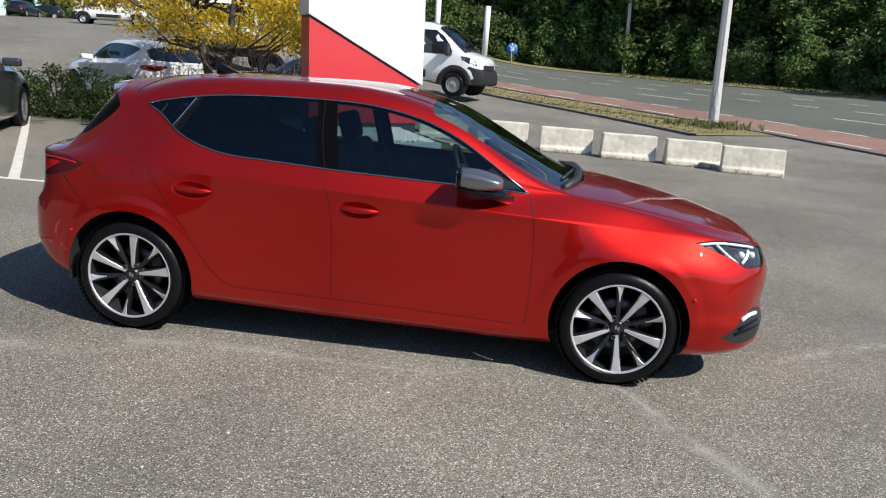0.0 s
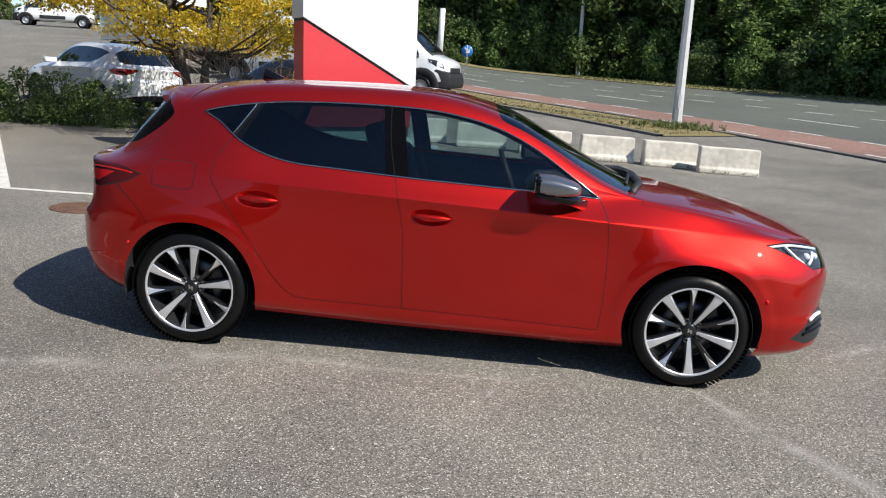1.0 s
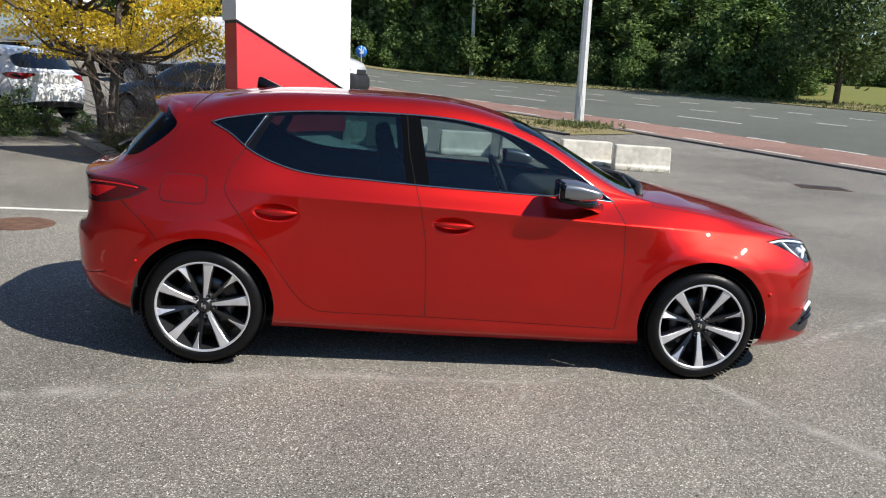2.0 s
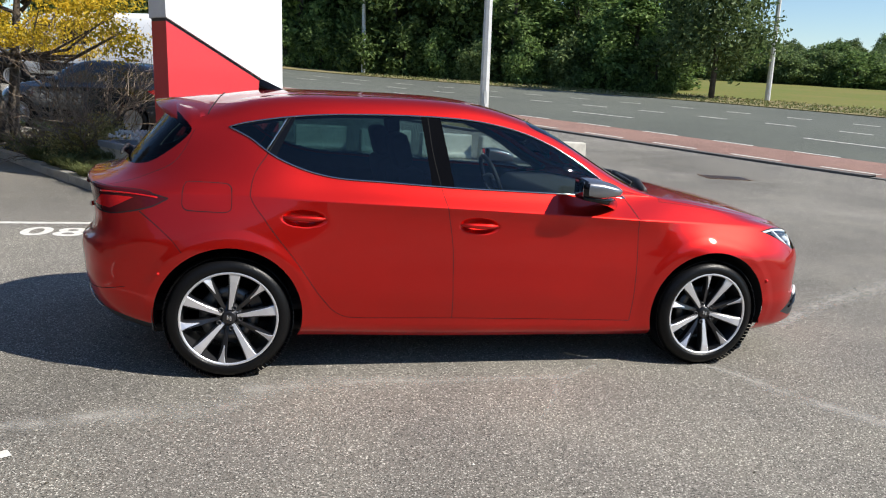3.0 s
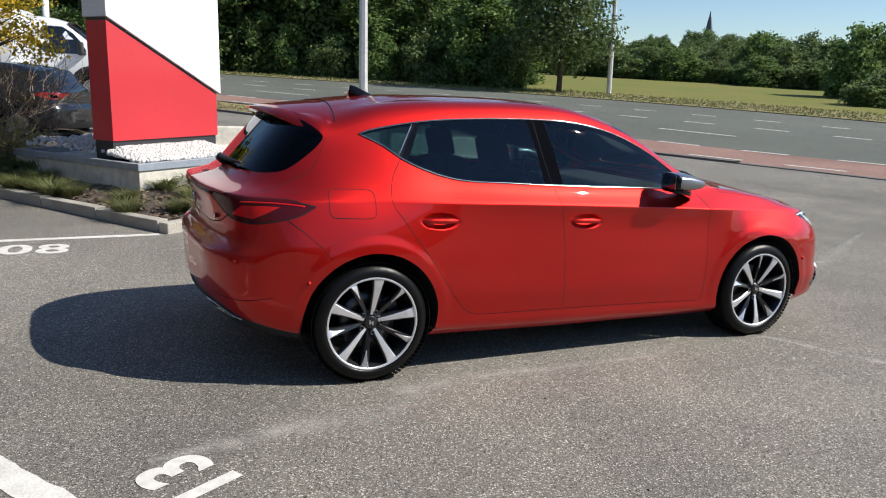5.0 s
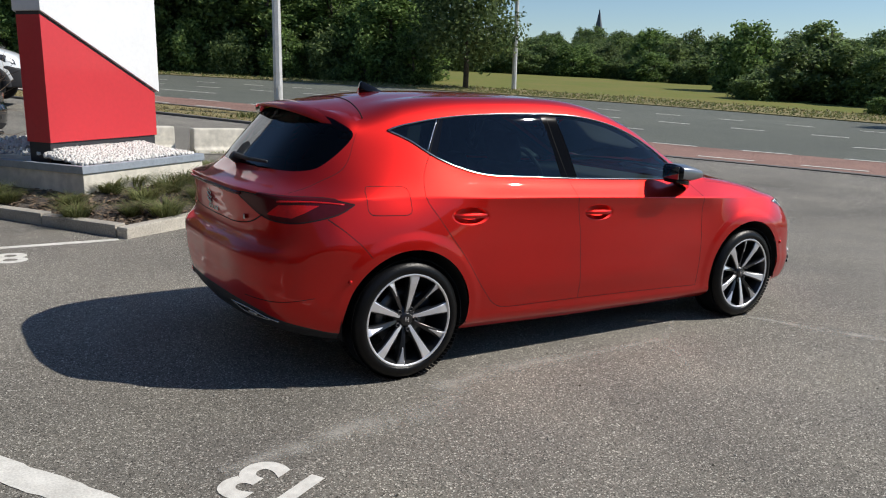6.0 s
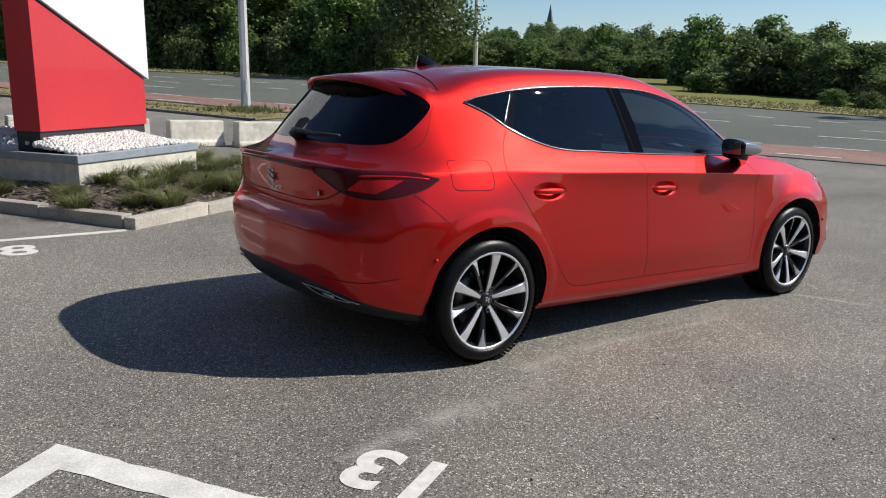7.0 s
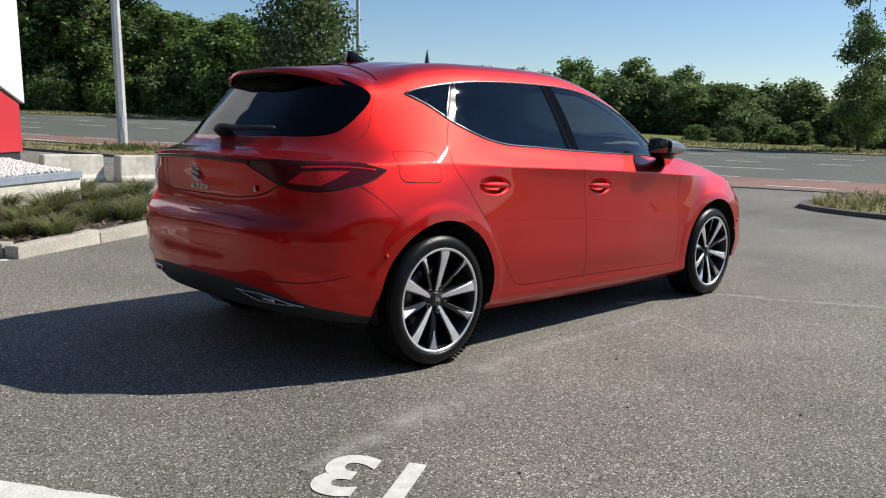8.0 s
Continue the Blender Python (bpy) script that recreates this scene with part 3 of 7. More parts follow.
def make_skin(step=0.05):
    """Cuts the skin along every shut line and opening. Returns vertices (right half), triangles and the name of each triangle's panel."""
    cuts, rings = [], {}
    dlo_low, dlo_top = on_side(DLO_LOW), on_side(DLO_TOP)
    rings["dlo"] = np.vstack([dlo_low, dlo_top[::-1][1:-1]])
    gap_r, gap_m, gap_f = on_side(REAR_GAP), on_side(MID_GAP), on_side(FRONT_GAP)
    base_r, base_f = on_side([(-.66, .309), (-.42, .306), (-.188, .303)]), on_side([(-.188, .303), (.3, .292), (.858, .276)])
    rings["rear_door"] = np.vstack([gap_r, base_r[1:], gap_m[::-1][1:]])
    rings["front_door"] = np.vstack([gap_m, base_f[1:], gap_f[::-1][1:], dlo_top[::-1][1:60]])
    low_door = np.vstack([gap_m, base_f[1:], gap_f[::-1][1:]])
    rings["front_door"] = np.vstack([low_door, on_side([(.815, .957), (.62, 1.085), (.44, 1.196), (.239, 1.281), (.004, 1.333), (-.3, 1.352)])])
    cuts += [(gap_r, True), (gap_m, True), (gap_f, True), (base_r, True), (base_f, True)]

    def pane(name, quad):
        q = on_side(quad, False)
        rings[name] = q
        cuts.append((np.vstack([q, q[:1]]), False))

    cuts += [(dlo_low, False), (dlo_top, False)]
    cuts += [(on_side([(-1.062, 1.312), (-1.168, 1.148)]), False), (on_side([(-1.020, 1.319), (-1.122, 1.118)]), False)]
    cuts += [(on_side([(-.368, 1.350), (-.322, 1.004)]), False), (on_side([(-.262, 1.351), (-.200, .998)]), False)]
    flap = curve2([(-1.562, .965), (-1.545, .987), (-1.45, .988), (-1.355, .984), (-1.334, .962), (-1.333, .91), (-1.336, .868), (-1.358, .853), (-1.45, .853), (-1.545, .857), (-1.566, .88), (-1.566, .92)], 0.012, True)
    flap = param([(x, 0, z) for x, z in flap], (1, 0, 1), (UK[2], UK[11]), (0, VLINE["rail"]))
    rings["fuel_flap"] = flap[:-1]
    cuts.append((flap, True))
    for name, cx in (("arch_rear", -1.343), ("arch_front", 1.343)):
        ang = np.linspace(-40, 220, 76)
        ring = param([(cx + 0.362 * math.cos(radians(a)), 0, 0.325 + 0.358 * math.sin(radians(a))) for a in ang], (1, 0, 1), (UK[2], UK[11]), (0, VLINE["crease"]))
        ring = ring[ring[:, 1] > 0.004]
        foot = np.array([(ring[-1, 0], 0.0), (ring[0, 0], 0.0)])
        rings[name] = np.vstack([ring, foot])
        cuts.append((np.vstack([foot[1:], ring, foot[:1]]), False))
    rings["headlight"] = near([(1.685, .785, .790), (1.88, .68, .797), (2.05, .54, .770), (2.12, .42, .735), (2.105, .47, .675), (2.045, .58, .640), (1.945, .69, .648)], straight=True)
    cuts.append((rings["headlight"], True))
    rings["tail_light"] = near([(-1.630, .818, .908), (-1.76, .755, .927), (-1.93, .66, .928), (-2.03, .50, .938), (-2.05, .43, .938), (-2.055, .40, .926), (-2.035, .46, .892), (-1.985, .60, .832), (-1.90, .715, .815), (-1.80, .775, .832), (-1.69, .815, .872)], closed=True)
    cuts.append((rings["tail_light"], True))
    rings["tail_core"] = near([(-1.79, .765, .900), (-1.945, .66, .897), (-1.985, .61, .850), (-1.90, .71, .838), (-1.85, .735, .862)], straight=True)
    cuts.append((rings["tail_core"], False))
    us = np.linspace(UK[5] - 0.10, UK[2] - 0.06, 40)
    edge = np.stack([us, np.full(40, VLINE["belt"] - 0.012)], 1)
    tip = np.stack([np.full(16, us[-1]), np.linspace(VLINE["belt"] - 0.012, VK[-1], 16)], 1)
    heel = np.stack([np.full(24, us[0]), np.linspace(VLINE["belt"] - 0.012, VK[-1], 24)], 1)
    rings["bonnet"] = np.vstack([heel[::-1], edge[1:], tip[1:]])
    cuts += [(edge, True), (tip, True), (heel, True)]
    # windscreen: between the bonnet's heel and the roof's front edge
    ws = near([(.98, .615, .985), (.80, .622, 1.075), (.60, .620, 1.175), (.40, .606, 1.262), (.26, .58, 1.318), (.235, .40, 1.352), (.225, .2, 1.372), (.22, 0.0, 1.380)])
    bottom = np.array([(ws[0, 0] - 0.0, ws[0, 1]), (UK[5] + 0.02, VK[-1])])
    bottom = np.stack([np.linspace(ws[0, 0], UK[5] - 0.06, 24), np.linspace(ws[0, 1], VK[-1], 24)], 1)
    ws[-1, 1] = VK[-1]
    rings["windscreen"] = np.vstack([ws, bottom[::-1]])
    cuts += [(ws, False), (bottom, False)]
    rg = near([(-1.655, 0.02, 1.318), (-1.625, .30, 1.292), (-1.56, .50, 1.25), (-1.535, .585, 1.225), (-1.62, .60, 1.13), (-1.72, .59, 1.055), (-1.80, .53, 1.03), (-1.885, .34, 1.03), (-1.92, .02, 1.035)])
    rg[0, 0] = rg[-1, 0] = UK[-1]
    rings["rear_window"] = rg
    cuts.append((rg, False))
    tg = near([(-1.52, .602, 1.235), (-1.64, .672, 1.06), (-1.76, .660, 1.005), (-1.90, .655, .945)])
    tl = near([(-1.99, .585, .845), (-2.035, .50, .80), (-2.065, .38, .775), (-2.085, .2, .765), (-2.09, .02, .765)])
    tl[-1, 0] = UK[-1]
    rings["tailgate"] = np.vstack([near([(-1.66, .02, 1.33), (-1.60, .45, 1.29)]), tg, tl])
    rings["tailgate"][0, 0] = UK[-1]
    cuts += [(tg, True), (tl, True)]
    seam = near([(-1.76, .795, .838), (-1.66, .838, .755), (-1.60, .868, .70), (-1.565, .888, .655)])
    cuts.append((seam, True))
    rb = near([(-1.70, .838, .275), (-1.88, .76, .325), (-2.0, .60, .378), (-2.08, .30, .415), (-2.10, .02, .42)])
    rb[-1, 0] = UK[-1]
    cuts.append((rb, False))
    rings["diffuser"] = np.vstack([rb, [(UK[-1], 0.0), (rb[0, 0], 0.0)]])
    cuts.append((np.array([rb[0], (rb[0, 0], 0.0)]), False))
    rings["rear_bumper"] = np.vstack([seam, [(UK[9] + 0.30, VLINE["rocker"]), (UK[9] + 0.30, 0), (UK[-1], 0)], tl[::-1]])
    cuts.append((near([(-1.83, .815, .470), (-1.93, .755, .452), (-2.02, .625, .440), (-2.07, .50, .438)]), True))
    fog = near([(1.86, .805, .315), (1.93, .765, .372), (1.995, .72, .435), (2.06, .67, .455), (2.13, .55, .43), (2.135, .52, .34), (2.07, .64, .285), (1.96, .74, .278)], straight=True)
    rings["fog_surround"] = fog
    cuts.append((fog, False))
    low = near([(2.055, .62, .30), (2.12, .40, .30), (2.165, .02, .30)])
    low[-1, 0] = 0

    # points of the triangulation: a grid, every cut line, and a groove beside each shut line
    pts, edges, deep, grooves = [], [], {}, []

    def add_line(line, depth):
        start = len(pts)
        for k, q in enumerate(line):
            pts.append((float(q[0]), float(q[1])))
            if depth:
                deep[(round(float(q[0]), 5), round(float(q[1]), 5))] = depth
            if k:
                edges.append((start + k - 1, start + k))

    for line, groove in cuts:
        line = np.asarray(line)
        add_line(line, 0.004 if groove else 0.0)
        if groove:
            grooves.append(line)
            d = np.gradient(line, axis=0)
            nrm = np.stack([-d[:, 1], d[:, 0]], 1) / np.maximum(np.linalg.norm(d, axis=1), 1e-9)[:, None]
            for sgn in (-1, 1):
                off = line + nrm * GAP * sgn
                add_line(np.stack([np.clip(off[:, 0], 0, UK[-1]), np.clip(off[:, 1], 0, VK[-1])], 1), 0.0)
    for dv in (-.010, 0, .010):
        add_line(np.stack([np.linspace(UK[3], UK[-1], 90), np.full(90, VLINE["crease"] + dv)], 1), 0.0)
    fine_pts = []
    for cx, cz in HANDLES:
        fine_pts += [(cx + .125 * fx, 0, cz + .05 * fz) for fx in np.linspace(-1, 1, 38) for fz in np.linspace(-1, 1, 21)]
    for cx in (-1.343, 1.343):
        fine_pts += [(cx + r * math.cos(radians(a)), 0, .325 + r * math.sin(radians(a))) for r in (.375, .395, .415, .435, .455, .475) for a in np.linspace(-10, 190, 56)]
    if step < .08:
        for q in param(fine_pts, (1, 0, 1), (UK[2], UK[11]), (VLINE["sill"], VLINE["crease"])):
            pts.append((float(q[0]), float(q[1])))
        hollow = [(0, -y, z) for y in np.linspace(0, .52, 13) for z in np.linspace(.43, .71, 17)]
        for q in param(hollow, (0, 1, 1), (UK[10], UK[-1]), (VLINE["sill"], VLINE["side"] + .05)):
            pts.append((float(q[0]), float(q[1])))
    nu, nv = int(UK[-1] / step), int(VK[-1] / (step * 0.8))
    lined = np.array(pts)
    for i in range(nu + 1):
        for j in range(nv + 1):
            q = (UK[-1] * i / nu, VK[-1] * j / nv)
            border = i in (0, nu) or j in (0, nv)
            if border or np.min((lined[:, 0] - q[0]) ** 2 + (lined[:, 1] - q[1]) ** 2) > (step * 0.28) ** 2:
                pts.append(q)
    flat, _, tris, *_ = delaunay_2d_cdt([Vector(p) for p in pts], edges, [], 0, 1e-5)
    uv = np.array([(p.x, p.y) for p in flat])
    tri = np.array([t for t in tris if len(t) == 3])
    pos = skin(uv[:, 0], uv[:, 1])
    nor = skin_normal(uv[:, 0], uv[:, 1])
    for i, q in enumerate(uv):
        depth = deep.get((round(float(q[0]), 5), round(float(q[1]), 5)), 0.0)
        if depth:
            pos[i] -= nor[i] * depth
    mid = uv[tri].mean(1)
    label = np.array(["body"] * len(tri), dtype=object)

    def inside(ring, p):
        r = np.asarray(ring)
        a, b = r, np.roll(r, -1, axis=0)
        res = np.zeros(len(p), bool)
        for (x0, y0), (x1, y1) in zip(a, b):
            hit = ((y0 > p[:, 1]) != (y1 > p[:, 1])) & (p[:, 0] < (x1 - x0) * (p[:, 1] - y0) / (y1 - y0 + 1e-12) + x0)
            res ^= hit
        return res

    for name in ("rear_bumper", "bonnet", "tailgate", "front_door", "rear_door", "fuel_flap", "fog_surround", "diffuser", "windscreen", "rear_window", "headlight", "tail_light", "tail_core"):
        label[inside(rings[name], mid)] = name
    dlo = inside(rings["dlo"], mid)
    c = skin(mid[:, 0], mid[:, 1])

    def behind(p, q):
        """True where the point lies to the rear of the line p-q in side view."""
        return c[:, 0] < p[0] + (q[0] - p[0]) * (c[:, 2] - p[1]) / (q[1] - p[1])

    strip0, strip1 = behind((-1.062, 1.312), (-1.168, 1.148)), behind((-1.020, 1.319), (-1.122, 1.118))
    pill0, pill1 = behind((-.368, 1.350), (-.322, 1.004)), behind((-.262, 1.351), (-.200, .998))
    label[dlo & strip0] = "quarter_window"
    label[dlo & ~strip0 & strip1] = "divider"
    label[dlo & ~strip1 & pill0] = "rear_door_window"
    label[dlo & ~pill0 & pill1] = "pillar"
    label[dlo & ~pill1] = "front_door_window"
    ends = np.vstack([np.stack([g[:-1], g[1:]], 1) for g in grooves])
    lo, hi = ends.min(1) - .004, ends.max(1) + .004
    gap = np.zeros(len(mid), bool)
    for (a, b), l0, h0 in zip(ends, lo, hi):
        box_ = np.where((mid[:, 0] > l0[0]) & (mid[:, 0] < h0[0]) & (mid[:, 1] > l0[1]) & (mid[:, 1] < h0[1]) & ~gap)[0]
        if len(box_):
            ab = b - a
            f = np.clip(((mid[box_] - a) @ ab) / max(1e-12, ab @ ab), 0, 1)
            gap[box_] = np.linalg.norm(mid[box_] - a - f[:, None] * ab, axis=1) < GAP * .98
    label[gap] = "shut_line"
    label[inside(rings["arch_rear"], mid) | inside(rings["arch_front"], mid)] = "hole"
    area = np.linalg.norm(np.cross(pos[tri[:, 1]] - pos[tri[:, 0]], pos[tri[:, 2]] - pos[tri[:, 0]]), axis=1)
    label[area < 1e-9] = "hole"
    NORMALS[id(pos)] = nor
    return pos, tri, label, dict(dlo_low=dlo_low, dlo_top=dlo_top, rings=rings)


def panel(name, pos, tri, sides, material, parent, label="", sink=0.0):
    """One panel of the skin, on the right side, the left side or both, shaded by the skin's own normals."""
    nor = NORMALS[id(pos)]
    used = np.unique(tri)
    back = {k: n for n, k in enumerate(used)}
    verts, faces, normals = [], [], []
    a, b, c = (pos[tri[:, k]] for k in range(3))
    facing = (np.cross(b - a, c - a) * nor[tri].mean(1)).sum(1) >= 0
    for s in sides:
        base = len(verts)
        flip = np.array([1, s, 1])
        verts += ((pos[used] - nor[used] * sink) * flip).tolist()
        normals += (nor[used] * flip).tolist()
        for t, ok in zip(tri, facing):
            f = [base + back[k] for k in t]
            faces.append(f if ok == (s > 0) else f[::-1])
    ob = shaped(name, verts, faces, material, parent, label)
    if normals:
        seam = [(n[0], 0.0, n[2]) if abs(v[1]) < 1e-5 else n for v, n in zip(verts, normals)]
        ob.data.normals_split_custom_set_from_vertices(seam)
    return ob


def skin_strip(line, width, lift):
    """A raised ribbon along a line of the skin, as points for a tube."""
    p = skin(line[:, 0], line[:, 1])
    n = skin_normal(line[:, 0], line[:, 1])
    return p + n * lift


def spoke(a, w0, w1, y0, y1, r0, r1, thick, twist=0.0):
    """One spoke along the angle a: width and depth run from hub to rim, its face bevelled and slightly twisted."""
    b = bmesh.new()
    tang, rad = Vector((-math.sin(a), 0, math.cos(a))), Vector((math.cos(a), 0, math.sin(a)))
    rows = []
    for f in (0, .2, .4, .6, .78, .9, 1):
        r, w = r0 + (r1 - r0) * f, w0 + (w1 - w0) * (.55 * f + .45 * f ** 4)
        y = y0 + (y1 - y0) * min(1, f * 1.25) ** .8
        rows.append([b.verts.new(rad * r + tang * w * k + Vector((0, y + dy + twist * k * f, 0))) for k, dy in ((-.5, thick), (-.5, .003), (-.40, 0), (.40, 0), (.5, .003), (.5, thick))])
    for p, q in zip(rows, rows[1:]):
        for k in range(6):
            b.faces.new((p[k], p[(k + 1) % 6], q[(k + 1) % 6], q[k]))
    b.faces.new(rows[0])
    b.faces.new(rows[-1][::-1])
    bmesh.ops.recalc_face_normals(b, faces=b.faces[:])
    return b


def wheel(parent, at, side, turn=0.0):
    """Ten-spoke alloy wheel with machined faces, tyre, brake disc and bolts. side: -1 right, 1 left."""
    hub = new("wheel")
    hub.empty_display_size = 0.1
    hub.parent = parent
    hub.matrix_basis = pose(*at) @ pose(0, 0, 0, 0, 0, 0 if side < 0 else 180)
    # outward is -y here
    bm = bmesh.new()
    lathe(bm, [(.10, .230), (.098, .262), (.088, .293), (.066, .307), (.040, .312), (-.04, .312), (-.066, .308), (-.088, .296), (-.100, .276), (-.104, .258), (-.099, .246), (-.088, .241)], 80)
    part("tyre", bm, RUBBER, hub, "low-profile black rubber tyre")
    tread = bmesh.new()
    for i in range(90):
        a = 2 * math.pi * i / 90
        c, s = math.cos(a), math.sin(a)
        for yc, lean in ((-.066, .35), (.066, -.35)):
            m = Matrix(((-s, 0, c, c * .3115), (0, 1, 0, yc), (c, 0, s, s * .3115), (0, 0, 0, 1)))
            bmesh.ops.create_cube(tread, size=1, matrix=m @ Matrix.Rotation(lean, 4, "Z") @ Matrix.Rotation(-.30 if yc < 0 else .30, 4, "X") @ Matrix.Diagonal((.0165, .048, .002, 1)))
    tagged(part("tread", tread, RUBBER, hub, "fine tread blocks", smooth=False), kind="stuff")
    part("rim", lathe(bmesh.new(), [(.09, .212), (-.060, .222), (-.086, .2345), (-.094, .2385), (-.098, .2435), (-.092, .2460)], 80), BARREL, hub, "grey alloy rim barrel")
    part("rim_edge", lathe(bmesh.new(), [(-.0940, .2310), (-.0980, .2330), (-.1000, .2395), (-.0985, .2430)], 80), ALLOY, hub, "bright machined rim edge")
    for k in range(5):
        a = radians(83 + 72 * k) + turn
        part("spoke", spoke(a, .030, .068, -.060, -.0885, .035, .236, .040, .004), ALLOY_DARK, hub, smooth=False)
        part("spoke_face", spoke(a, .019, .056, -.0625, -.0935, .040, .2345, .004, .004), ALLOY, hub, "bright machined spoke face", smooth=False)
        a = radians(45 + 72 * k) + turn
        part("spoke", spoke(a, .018, .050, -.050, -.084, .035, .236, .036, -.022), ALLOY_DARK, hub, smooth=False)
        part("spoke_face", spoke(a, .004, .046, -.079, -.0925, .145, .2345, .004, -.018), ALLOY, hub, "bright machined outer half of the spoke", smooth=False)
    part("hub_cap", lathe(bmesh.new(), [(-.010, .074), (-.046, .068), (-.052, .058), (-.056, .036), (-.069, .033), (-.071, .029), (-.071, .0005)], 40), ALLOY_DARK, hub, "dark hub with centre cap")
    bm = bmesh.new()
    for dx, dz in ((-.0075, .003), (.0075, -.003)):
        box(bm, (.0085, .003, .022), (dx, -.0725, dz), bevel=.001)
    box(bm, (.022, .003, .006), (0, -.0725, 0), Matrix.Rotation(radians(40), 3, "Y"), bevel=.001)
    part("centre_mark", bm, SILVER_MARK, hub, "small silver centre emblem", smooth=False)
    for k in range(5):
        a = radians(64 + 72 * k) + turn
        bm = lathe(bmesh.new(), [(-.030, .0135), (-.066, .0135), (-.069, .0110), (-.067, .007), (-.056, .006), (-.056, .0003)], 14, at=(math.cos(a) * .056, 0, math.sin(a) * .056))
        part("wheel_bolt", bm, BLACK_PLASTIC, hub)
    part("brake_disc", lathe(bmesh.new(), [(.03, .075), (.0, .080), (-.012, .085), (-.012, .150), (.010, .150), (.010, .08)], 48), DISC, hub, "bare steel brake disc")
    part("brake_caliper", box(bmesh.new(), (.075, .05, .13), (.13, .0, .06), Matrix.Rotation(radians(-25), 3, "Y"), bevel=.012), ALLOY_DARK, hub)
    return hub


def seat(parent, x, y, name="front_seat"):
    s = new(name)
    s.parent = parent
    s.matrix_basis = pose(x, y, 0.34)
    part("cushion", box(bmesh.new(), (.50, .48, .16), (0, 0, .08), bevel=.05, segments=3), FABRIC, s)
    back = Matrix.Rotation(radians(-16), 3, "Y")
    part("backrest", box(bmesh.new(), (.16, .48, .62), (-.30, 0, .42), back, bevel=.06, segments=3), FABRIC, s)
    part("headrest", box(bmesh.new(), (.10, .26, .19), (-.41, 0, .81), back, bevel=.04, segments=3), FABRIC, s)
    return s


